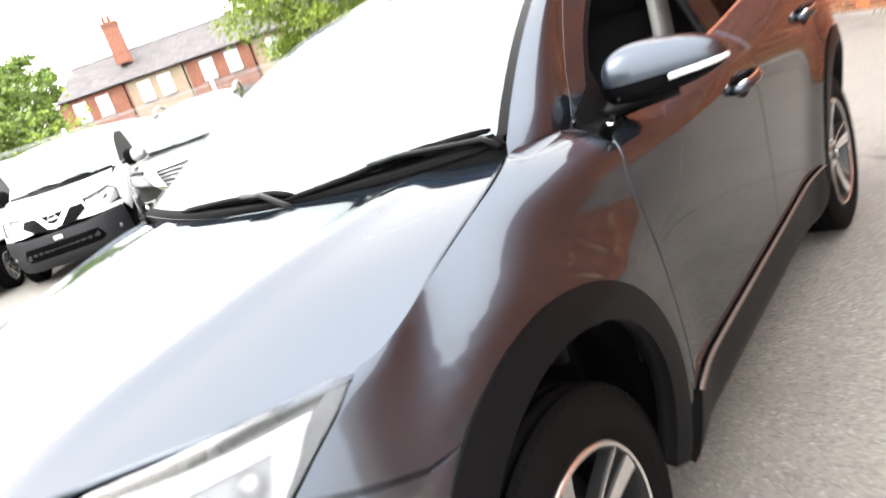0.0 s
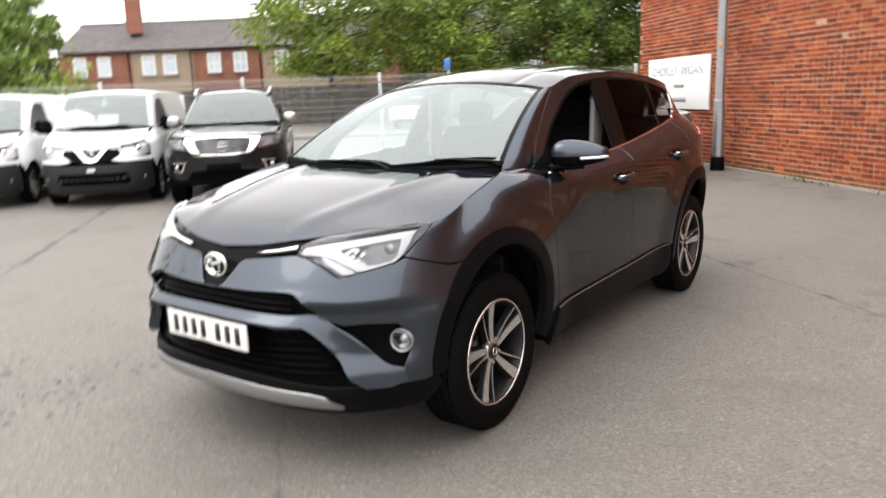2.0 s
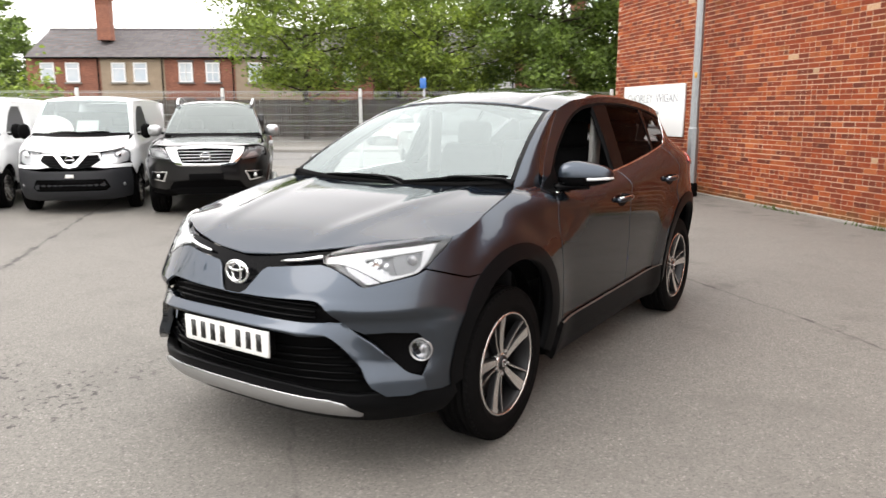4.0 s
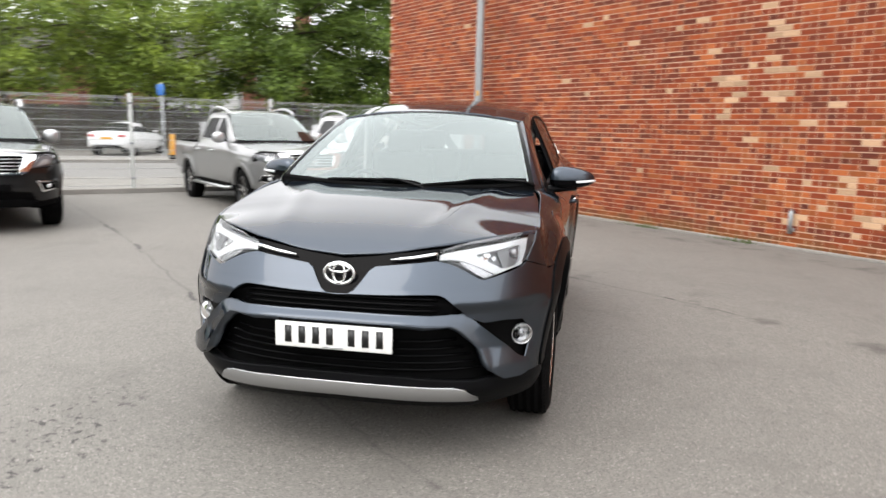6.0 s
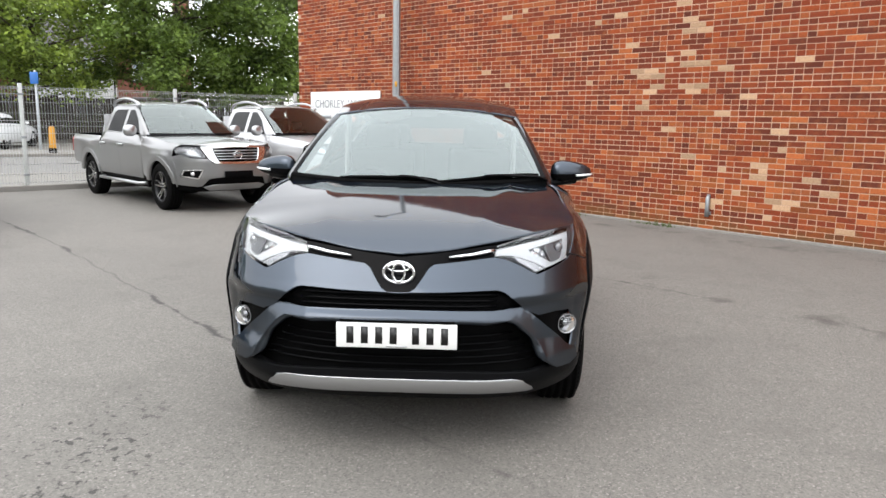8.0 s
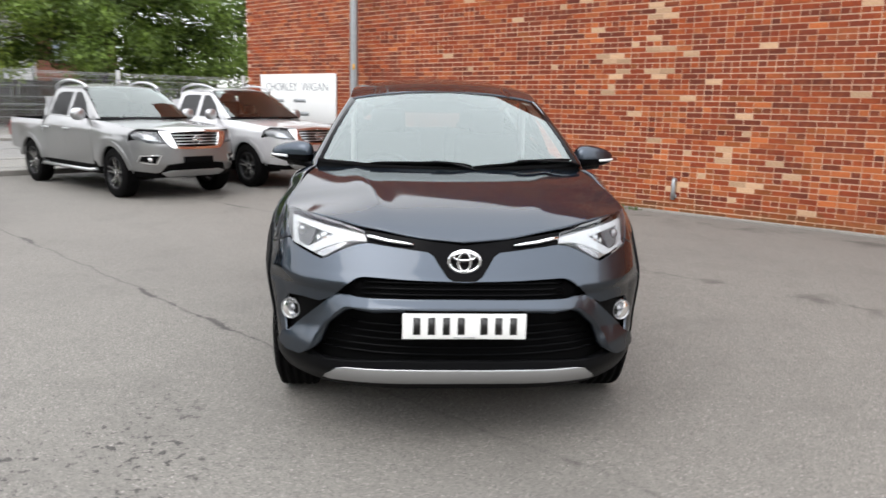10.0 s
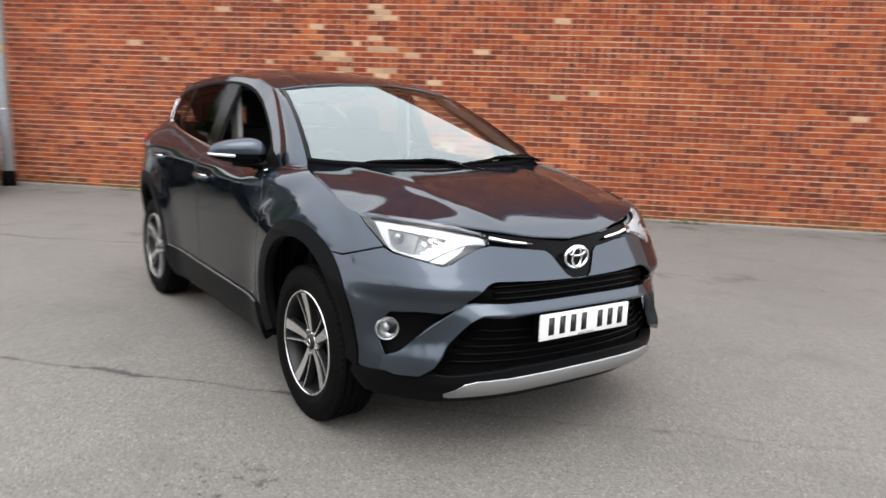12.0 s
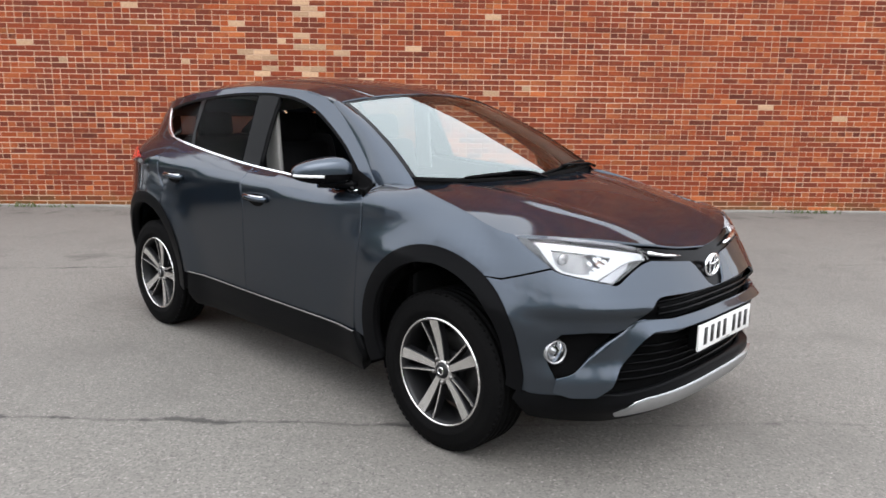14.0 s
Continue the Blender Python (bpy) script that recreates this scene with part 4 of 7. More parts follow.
        bmesh.ops.create_uvsphere(bm, u_segments=20, v_segments=12, radius=0.024)
        bmesh.ops.transform(bm, matrix=m @ Matrix.Diagonal((1, 0.6, 1, 1)), verts=bm.verts)
        part("projector_lens", bm, LAMP_FACET, hl)
        corner = hero.path(("y", -1.735, 0.965), ("y", -1.695, 0.984), ("y", -1.67, 0.98), ("y", -1.722, 0.943), ("y", -1.777, 0.907), ("y", -1.83, 0.868), ("y", -1.785, 0.915))
        panel("lamp_corner", corner, R, LAMP_DARK, hl, "smoked outer corner of the lamp", step=0.03, gap=0, lift=-0.018, rim=0, mirror=s < 0)
    # badge: plain bright ovals
    c = hero.ring(0.0, 0.815)
    bd = bmesh.new()
    for (rx, rz, w, ox, oz, d) in ((0.066, 0.046, 0.0075, 0, 0, 0), (0.026, 0.041, 0.006, 0, 0, -0.002), (0.046, 0.016, 0.0055, 0, 0.022, -0.002)):
        rows = []
        for k in range(49):
            a = 2 * math.pi * k / 48
            ca, sa = math.cos(a), math.sin(a)
            rows.append([(ox + (rx + w * math.cos(t)) * ca, c[1] - 0.012 + d + w * 0.8 * math.sin(t), c[2] + oz + (rz + w * math.cos(t)) * sa) for t in [2 * math.pi * q / 8 for q in range(8)]])
        loft(bd, rows, close=True)
    bmesh.ops.recalc_face_normals(bd, faces=bd.faces)
    part("badge", bd, CHROME, car, "chrome oval badge")
    # number plate with plain bars
    bm = bmesh.new()
    block(bm, (0, -2.205, 0.555), (0.52, 0.012, 0.111), None, 0.004)
    pl = part("number_plate", bm, PLATE, car, "white number plate with black bars")
    for x in (-0.2, -0.138, -0.076, -0.014, 0.082, 0.144, 0.206):
        bm = bmesh.new()
        block(bm, (x, -2.2118, 0.557), (0.03, 0.0015, 0.074))
        part("character_bar", bm, INK, pl)
    bm = bmesh.new()
    block(bm, (0, -2.2118, 0.508), (0.09, 0.0015, 0.006))
    part("maker_bar", bm, SATIN, pl)
    bm = bmesh.new()
    block(bm, (0, -2.18, 0.565), (0.5, 0.05, 0.13), None, 0.01)
    part("plate_holder", bm, PLASTIC, car)
    # windscreen, cowl, wipers
    ws = [(-1, 0.02), (-0.6, 0.0), (0, 0.0), (0.6, 0.0), (1, 0.02), (1, 0.5), (1, 0.985), (0.5, 1), (0, 1), (-0.5, 1), (-1, 0.985)]
    scr = panel("windscreen", ws, screen_map, GLASS, car, "clear windscreen", step=0.05, gap=0, rim=0.0, out=(0, 1, 1))
    scr.visible_shadow = False
    for nm, lo, hi in (("screen_seal", 0.93, 1.0),):
        for s in (1, -1):
            panel(nm, [(s * 0.965, 0.0), (s * 1.0, 0.0), (s * 1.0, 1.0), (s * 0.965, 0.985)], screen_map, GLOSS, scr, step=0.04, gap=0, rim=0, lift=0.001, out=(0, 1, 1))
    panel("screen_seal", [(-1, 0.965), (0, 0.975), (1, 0.965), (1, 1.0), (0, 1.0), (-1, 1.0)], screen_map, GLOSS, scr, step=0.04, gap=0, rim=0, lift=0.001, out=(0, 1, 1))
    panel("screen_seal", [(-0.97, 0.0), (0, 0.0), (0.97, 0.0), (0.97, 0.025), (0, 0.045), (-0.97, 0.025)], screen_map, GLOSS, scr, step=0.04, gap=0, rim=0, lift=0.001, out=(0, 1, 1))
    panel("mirror_mount", [(-0.16, 0.97), (0.16, 0.97), (0.13, 0.85), (-0.13, 0.85)], screen_map, GLOSS, scr, step=0.04, gap=0, rim=0, lift=-0.006, out=(0, 1, 1))
    panel("sticker", [(0.86, 0.94), (0.955, 0.93), (0.955, 0.905), (0.86, 0.915)], screen_map, PLATE, scr, "small white sticker", step=0.04, gap=0, rim=0, lift=-0.004, out=(0, 1, 1))
    bm = bmesh.new()
    rows = []
    for k in range(21):
        a = -1 + k / 10
        p0 = bonnet_map(np.array([0.74 * a]), np.array([-1.115 + 0.09 * abs(a) ** 2.2]))[0]
        p1 = screen_map(np.array([a]), np.array([0.03]))[0]
        rows.append([(p0[0], p0[1] - 0.02, p0[2] - 0.03), (p0[0], p0[1] + 0.015, p0[2] - 0.012), tuple(p1 + (0, -0.02, 0.0)), tuple(p1 + (0, 0.03, 0.01))])
    loft(bm, rows)
    bmesh.ops.recalc_face_normals(bm, faces=bm.faces)
    part("cowl", bm, PLASTIC, car)
    for pts in (((-0.6, 0.03), (-0.3, 0.055), (0.0, 0.06), (0.16, 0.035)), ((0.14, 0.02), (0.4, 0.045), (0.65, 0.07), (0.95, 0.06))):
        bm = bmesh.new()
        q = [screen_map(np.array([a]), np.array([b]))[0] + np.array((0, -0.007, 0.008)) for a, b in spline(*pts, n=4)]
        tube(bm, q, 0.009, 8, taper=[0.5] + [1] * (len(q) - 2) + [0.6])
        w = part("wiper", bm, PLASTIC, car)
        bm = bmesh.new()
        k = len(q) // 2
        tube(bm, [tuple(q[k] + np.array((0, -0.008, 0.008))), tuple(q[k + 2] + np.array((0, -0.02, 0.004))), tuple(q[-1] + np.array((0.0, -0.035, -0.012))), tuple(q[-1] + np.array((0.05, -0.05, -0.03)))], 0.011, 8, flat=0.7)
        part("wiper_arm", bm, GLOSS, w)
    # roof
    rf = [(-1, y) for y in (1.79, 1.5, 1.0, 0.5, 0.0, -0.31)] + [(-0.6, -0.365), (-0.3, -0.39), (0, -0.4), (0.3, -0.39), (0.6, -0.365)] + [(1, y) for y in (-0.31, 0.0, 0.5, 1.0, 1.5, 1.79)]
    panel("roof", rf, roof_map, PAINT, car, step=0.04, gap=0, rim=0.01)
    bm = bmesh.new()
    loft(bm, [[tuple(roof_map(np.array([c]), np.array([1.79]))[0] + (0, 0.0, -dz)) for c in np.linspace(-1, 1, 15)] for dz in (0, 0.03)]
         + [[(c * 0.5, 1.75, 1.38) for c in np.linspace(-1, 1, 15)]])
    part("spoiler", bm, PAINT, car)
    # tail, floor, wells
    bm = bmesh.new()
    rows = []
    for z in np.linspace(0.25, 1.42, 22):
        y1 = 2.06 if z < 1.25 else 2.06 - (z - 1.25) * 1.2
        x1 = float(hero.side(y1, z))
        yt = float(hero.tail(z))
        rows.append([(x1 * c, y1 + (yt - y1) * (1 - abs(c) ** 3) * 0.9, z) for c in np.linspace(-1, 1, 17)])
    loft(bm, rows[:16])
    loft(bm, [r[:3] for r in rows[15:]])
    loft(bm, [r[-3:] for r in rows[15:]])
    bmesh.ops.recalc_face_normals(bm, faces=bm.faces)
    gate = part("tailgate", bm, PAINT, car)
    bm = bmesh.new()
    loft(bm, [r[2:-2] for r in rows[15:]])
    part("rear_window", bm, TINTED, gate, "tinted rear window")
    bm = bmesh.new()
    block(bm, (0, 0.15, 0.235), (1.34, 3.7, 0.1), None, 0.03)
    block(bm, (0, 0.02, 0.26), (1.62, 1.6, 0.12), None, 0.03)
    part("underbody", bm, PLASTIC, car)
    for sx in (-1, 1):
        for ya in (-1.33, 1.33):
            bm = bmesh.new()
            rows = [[(sx * x, ya + r * math.cos(t), 0.355 + r * math.sin(t)) for x, r in ((0.52, 0.1), (0.53, 0.44), (0.60, 0.47), (0.79, 0.465))] for t in np.linspace(-0.3, math.pi + 0.08, 30)]
            loft(bm, rows)
            part("wheel_well", bm, PLASTIC, car)
            wheel(car, sx * 0.893, ya, 0.357, 0.215, 0.236, sx, "twin", turn=0.3 if ya < 0 else 1.1, drop=RIDE)
    # bulkhead between engine and cabin
    bm = bmesh.new()
    block(bm, (0, -0.98, 0.7), (1.45, 0.05, 0.8))
    part("bulkhead", bm, PLASTIC, car)
    cabin(car)
    return car


def cabin(car):
    """Dashboard, wheel, seats and lining, seen through the glass."""
    bm = bmesh.new()
    prism(bm, [(-1.02, 0.6), (-1.06, 1.05), (-0.95, 1.085), (-0.7, 1.075), (-0.55, 1.0), (-0.5, 0.85), (-0.6, 0.6)], -0.72, 0.72, "x", 0.015)
    d = part("dashboard", bm, DASH, car)
    bm = bmesh.new()
    prism(bm, [(-0.78, 1.05), (-0.74, 1.12), (-0.62, 1.11), (-0.56, 1.02)], -0.55, -0.2, "x", 0.02)
    part("instrument_hood", bm, DASH, d)
    bm = bmesh.new()
    rows = []
    for k in range(37):
        a = 2 * math.pi * k / 36
        rows.append([((0.175 + 0.015 * math.cos(t)) * math.cos(a), 0.015 * math.sin(t), (0.175 + 0.015 * math.cos(t)) * math.sin(a)) for t in [2 * math.pi * q / 8 for q in range(8)]])
    loft(bm, rows, close=True)
    block(bm, (0, 0.02, 0), (0.33, 0.02, 0.05), None, 0.008)
    block(bm, (0, 0.03, -0.02), (0.12, 0.05, 0.11), None, 0.02)
    bmesh.ops.transform(bm, matrix=pose(-0.37, -0.43, 1.0, 28, 0, 0), verts=bm.verts)
    part("steering_wheel", bm, DASH, car)
    for sx, y, w in ((-0.37, 0.0, 0.5), (0.37, 0.0, 0.5), (-0.37, 0.95, 0.55), (0.37, 0.95, 0.55)):
        bm = bmesh.new()
        block(bm, (sx, y, 0.62), (w, 0.52, 0.16), None, 0.06, 3)
        st = part("seat", bm, FABRIC, car)
        bm = bmesh.new()
        block(bm, (sx, y + 0.34, 0.95), (w - 0.02, 0.14, 0.62), Matrix.Rotation(-0.28, 3, "X"), 0.06, 3)
        part("backrest", bm, FABRIC, st)
        bm = bmesh.new()
        block(bm, (sx, y + 0.44, 1.33), (0.26, 0.1, 0.18), Matrix.Rotation(-0.15, 3, "X"), 0.045, 3)
        part("headrest", bm, FABRIC, st)
    bm = bmesh.new()
    rows = [[tuple(roof_map(np.array([c * 0.97]), np.array([y]))[0] - (0, 0, 0.035)) for c in np.linspace(-1, 1, 11)] for y in np.linspace(-0.32, 1.8, 12)]
    loft(bm, rows)
    part("headlining", bm, LINER, car)
    for s in (1, -1):
        bm = bmesh.new()
        rows = []
        for t in np.linspace(0, 1, 10):
            i = screen_map(np.array([0.985]), np.array([t]))[0]
            rows.append([(s * (i[0] - 0.005), i[1] + 0.03, i[2] - 0.01), (s * (i[0] - 0.03), i[1] + 0.09, i[2] - 0.015), (s * (i[0] - 0.005), i[1] + 0.15, i[2] - 0.02)])
        loft(bm, rows)
        part("pillar_lining", bm, LINEN, car)
        bm = bmesh.new()
        prism(bm, [(0.20, 1.05), (0.34, 1.05), (0.37, 1.5), (0.24, 1.5)], 0.60, 0.63, "x", 0.01)
        if s < 0:
            bmesh.ops.scale(bm, vec=(-1, 1, 1), verts=bm.verts)
            bmesh.ops.reverse_faces(bm, faces=bm.faces)
        o = part("pillar_lining", bm, LINEN, car)
        bm = bmesh.new()
        prism(bm, [(-0.75, 0.45), (-0.75, 1.05), (1.2, 1.18), (1.2, 0.45)], s * 0.74, s * 0.76, "x", 0.008)
        part("door_lining", bm, DASH, car)
    bm = bmesh.new()
    block(bm, (0, 1.72, 0.85), (1.2, 0.04, 0.8), None, 0.01)
    part("rear_lining", bm, DASH, car)


build_hero()


# ---- the setting ----
def nodes_of(m):
    return m.node_tree.nodes, m.node_tree.links, m.node_tree.nodes["Principled BSDF"]


def ramp(n, l, fac, stops):
    r = n.new("ShaderNodeValToRGB")
    r.color_ramp.elements.remove(r.color_ramp.elements[0])
    r.color_ramp.elements[0].position, r.color_ramp.elements[0].color = stops[0][0], (*stops[0][1], 1)
    for p, c in stops[1:]:
        r.color_ramp.elements.new(p).color = (*c, 1)
    l.new(fac, r.inputs[0])
    return r.outputs[0]


def tarmac():
    """Worn grey tarmac: fine chippings, faint stains, seams between laid strips and a pitted patch."""
    m = bpy.data.materials.new("tarmac")
    m.use_nodes = True
    n, l, b = nodes_of(m)
    co = n.new("ShaderNodeTexCoord").outputs["Object"]
    rot = n.new("ShaderNodeMapping")
    rot.inputs["Rotation"].default_value = (0, 0, radians(44))
    l.new(co, rot.inputs[0])

    def noise_(scale, detail=5, vec=co, rough=0.6):
        t = n.new("ShaderNodeTexNoise")
        t.inputs["Scale"].default_value, t.inputs["Detail"].default_value, t.inputs["Roughness"].default_value = scale, detail, rough
        l.new(vec, t.inputs["Vector"])
        return t.outputs[0]

    def math_(op, a, bb=None, clamp=False):
        t = n.new("ShaderNodeMath")
        t.operation, t.use_clamp = op, clamp
        for i, v in enumerate((a, bb)):
            if v is None:
                continue
            if isinstance(v, (int, float)):
                t.inputs[i].default_value = v
            else:
                l.new(v, t.inputs[i])
        return t.outputs[0]

    def mix_(fac, a, col):
        t = n.new("ShaderNodeMix")
        t.data_type = "RGBA"
        l.new(fac, t.inputs[0])
        l.new(a, t.inputs[6])
        t.inputs[7].default_value = (*col, 1)
        return t.outputs[2]

    vor = n.new("ShaderNodeTexVoronoi")
    vor.inputs["Scale"].default_value = 110
    l.new(co, vor.inputs["Vector"])
    chip = ramp(n, l, vor.outputs["Color"], [(0.0, (0.075, 0.07, 0.062)), (0.35, (0.13, 0.122, 0.109)), (0.8, (0.17, 0.159, 0.142)), (1.0, (0.28, 0.264, 0.24))])
    c = mix_(math_("MULTIPLY", math_("SUBTRACT", noise_(260, 3), 0.45, True), 1.6, True), chip, (0.0648, 0.0612, 0.0562))
    c = mix_(math_("MULTIPLY", math_("SUBTRACT", noise_(0.35, 6), 0.48, True), 2.0, True), c, (0.0936, 0.0871, 0.0792))
    c = mix_(math_("MULTIPLY", math_("SUBTRACT", noise_(1.7, 6), 0.52, True), 2.4, True), c, (0.0864, 0.0806, 0.072))
    sep = n.new("ShaderNodeSeparateXYZ")
    l.new(rot.outputs[0], sep.inputs[0])
    wob = math_("MULTIPLY", math_("SUBTRACT", noise_(2.2, 5, rot.outputs[0]), 0.5), 0.16)
    worn, crumbs = noise_(1.6, 3), noise_(22, 4, co, 0.7)
    height = noise_(170, 4)

    def between(v, lo, hi, a, bb):
        t = n.new("ShaderNodeMapRange")
        t.inputs[1].default_value, t.inputs[2].default_value, t.inputs[3].default_value, t.inputs[4].default_value = lo, hi, a, bb
        l.new(v, t.inputs[0])
        return t.outputs[0]

    # seams between the laid strips: a hairline, broken open and crumbled in places
    for n_lo, n_hi, u_lo, u_hi, width, open_, lo, hi, fade in ((-0.98, -1.325, -5.2, 0.1, 0.02, 0.06, 0.3, 1.2, 0.4), (2.04, 2.4, -3.6, 0.4, 0.018, 0.05, -0.2, 1.4, 0.35), (-4.15, -4.0, -7.0, -2.5, 0.03, 0.1, -2.8, -1.6, 0.0)):
        mid = between(sep.outputs[0], u_lo, u_hi, n_lo, n_hi)
        d = math_("ABSOLUTE", math_("SUBTRACT", math_("ADD", sep.outputs[1], wob), mid))
        strong = between(sep.outputs[0], lo, hi, 1.0, fade)
        hair = math_("MULTIPLY", math_("SUBTRACT", 1.0, math_("DIVIDE", d, width), True), math_("MULTIPLY", strong, 0.55))
        loose = math_("MULTIPLY", math_("SUBTRACT", 1.0, math_("DIVIDE", d, open_), True), math_("MULTIPLY", math_("SUBTRACT", worn, 0.47, True), 9.0, True))
        loose = math_("MULTIPLY", math_("MULTIPLY", math_("SUBTRACT", math_("ADD", crumbs, math_("MULTIPLY", loose, 0.45)), 0.66, True), 9.0, True), math_("MULTIPLY", strong, loose), True)
        line = math_("ADD", hair, loose, True)
        c = mix_(math_("MULTIPLY", line, 0.85, True), c, (0.026, 0.024, 0.022))
        height = math_("SUBTRACT", height, math_("MULTIPLY", line, 1.5))
    # old damp stains beside the wall and along a seam
    for off, half, scale, lo in ((5.62, 0.4, 2.3, 0.5), (2.45, 0.4, 1.7, 0.53)):
        d = math_("ABSOLUTE", math_("SUBTRACT", sep.outputs[1], off))
        near = math_("SUBTRACT", 1.0, math_("DIVIDE", d, half), True)
        blot = math_("MULTIPLY", math_("SUBTRACT", noise_(scale, 6, co, 0.65), lo, True), 9.0, True)
        c = mix_(math_("MULTIPLY", math_("MULTIPLY", near, blot), 0.85, True), c, (0.05, 0.046, 0.041))
    # pits worn into one patch
    dx, dy = math_("SUBTRACT", sep.outputs[0], 0.35), math_("SUBTRACT", sep.outputs[1], -2.95)
    far = math_("SQRT", math_("ADD", math_("MULTIPLY", dx, dx), math_("MULTIPLY", math_("MULTIPLY", dy, dy), 1.0)))
    area = math_("SUBTRACT", 1.15, far, True)
    clump = math_("MULTIPLY", math_("SUBTRACT", noise_(1.9, 2, co, 0.5), 0.5), 0.45)
    fleck = math_("ADD", math_("ADD", noise_(19, 5, co, 0.62), clump), math_("MULTIPLY", area, 0.1))
    pit = math_("MULTIPLY", math_("MULTIPLY", math_("SUBTRACT", fleck, 0.65, True), 22, True), math_("MULTIPLY", area, 2.0, True), True)
    c = mix_(math_("MULTIPLY", pit, 0.95), c, (0.033, 0.031, 0.028))
    height = math_("SUBTRACT", height, math_("MULTIPLY", pit, 1.2))
    bp = n.new("ShaderNodeBump")
    bp.inputs["Strength"].default_value, bp.inputs["Distance"].default_value = 0.5, 0.006
    l.new(height, bp.inputs["Height"])
    l.new(bp.outputs[0], b.inputs["Normal"])
    l.new(c, b.inputs["Base Color"])
    b.inputs["Roughness"].default_value = 0.8
    return m


def brickwork(name, island):
    """Red facing brick that varies from piece to piece."""
    m = bpy.data.materials.new(name)
    m.use_nodes = True
    n, l, b = nodes_of(m)
    r = n.new("ShaderNodeNewGeometry").outputs["Random Per Island"] if island else n.new("ShaderNodeObjectInfo").outputs["Random"]
    c = ramp(n, l, r, [(0.0, (0.09, 0.0235, 0.0145)), (0.05, (0.118, 0.0285, 0.0155)), (0.2, (0.148, 0.0325, 0.0162)), (0.42, (0.184, 0.037, 0.0158)), (0.62, (0.222, 0.0445, 0.0162)), (0.84, (0.285, 0.062, 0.0185)), (1.0, (0.31, 0.093, 0.034))])
    co = n.new("ShaderNodeTexCoord").outputs["Object"]
    for scale, lo, amount, col in ((55, 0.48, 1.5, (0.0648, 0.0205, 0.014)), (1.1, 0.52, 1.2, (0.123, 0.0345, 0.021)), (14, 0.52, 1.7, (0.08, 0.0225, 0.0145)), (7, 0.55, 1.5, (0.33, 0.105, 0.036))):
        t = n.new("ShaderNodeTexNoise")
        t.inputs["Scale"].default_value, t.inputs["Detail"].default_value = scale, 5
        l.new(co, t.inputs["Vector"])
        mr = n.new("ShaderNodeMapRange")
        mr.inputs[1].default_value, mr.inputs[2].default_value, mr.inputs[4].default_value = lo, lo + 0.3, amount * 0.45
        l.new(t.outputs[0], mr.inputs[0])
        mx = n.new("ShaderNodeMix")
        mx.data_type = "RGBA"
        l.new(mr.outputs[0], mx.inputs[0])
        l.new(c, mx.inputs[6])
        mx.inputs[7].default_value = (*col, 1)
        c = mx.outputs[2]
        if scale == 55:
            bp = n.new("ShaderNodeBump")
            bp.inputs["Strength"].default_value, bp.inputs["Distance"].default_value = 0.4, 0.003
            l.new(t.outputs[0], bp.inputs["Height"])
            l.new(bp.outputs[0], b.inputs["Normal"])
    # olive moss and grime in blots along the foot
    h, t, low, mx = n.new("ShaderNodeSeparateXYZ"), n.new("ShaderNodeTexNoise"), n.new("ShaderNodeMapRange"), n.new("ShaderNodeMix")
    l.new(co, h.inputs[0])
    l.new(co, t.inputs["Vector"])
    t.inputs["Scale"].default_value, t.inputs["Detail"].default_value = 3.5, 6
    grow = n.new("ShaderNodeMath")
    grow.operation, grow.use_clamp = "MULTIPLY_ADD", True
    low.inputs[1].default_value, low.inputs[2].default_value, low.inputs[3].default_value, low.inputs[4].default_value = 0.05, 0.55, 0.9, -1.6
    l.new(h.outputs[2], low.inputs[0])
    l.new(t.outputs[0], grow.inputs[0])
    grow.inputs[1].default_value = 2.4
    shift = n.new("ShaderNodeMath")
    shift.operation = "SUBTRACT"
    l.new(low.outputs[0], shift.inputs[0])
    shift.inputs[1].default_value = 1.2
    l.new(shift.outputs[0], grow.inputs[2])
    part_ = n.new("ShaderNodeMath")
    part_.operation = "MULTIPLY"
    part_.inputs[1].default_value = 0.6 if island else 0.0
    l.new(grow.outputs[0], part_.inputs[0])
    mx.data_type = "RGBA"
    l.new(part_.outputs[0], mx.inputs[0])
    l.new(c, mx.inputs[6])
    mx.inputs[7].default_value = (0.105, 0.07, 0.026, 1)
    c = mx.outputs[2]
    l.new(c, b.inputs["Base Color"])
    b.inputs["Roughness"].default_value, b.inputs["Specular IOR Level"].default_value = 0.88, 0.15
    return m


TARMAC = tarmac()
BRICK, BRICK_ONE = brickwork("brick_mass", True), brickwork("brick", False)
BUFF = mat("pale_brick", (0.43, 0.28, 0.165), 0.88, grain=0.6, scale=40, bump=0.3, color2=(0.259, 0.137, 0.0792), rand=0.25, island=True)
FRESH = mat("orange_brick", (0.31, 0.088, 0.026), 0.88, spec=0.2, grain=0.6, scale=40, bump=0.3, color2=(0.15, 0.04, 0.0175), rand=0.45, island=True)
MORTAR = mat("mortar", (0.52, 0.35, 0.245), 0.95, spec=0.2, grain=0.4, scale=60, bump=0.2, color2=(0.2, 0.125, 0.085), big=0.5, big_scale=0.8)
GALV = mat("galvanised_steel", (0.302, 0.317, 0.324), 0.42, 0.75, grain=0.5, scale=14, color2=(0.216, 0.23, 0.238))
WIRE = mat("pale_wire", (0.374, 0.389, 0.382), 0.5, 0.3, grain=0.3, scale=30)
POST_WHITE = mat("pale_post", (0.516, 0.533, 0.516), 0.5, 0.2, grain=0.3, scale=12, color2=(0.344, 0.361, 0.344))
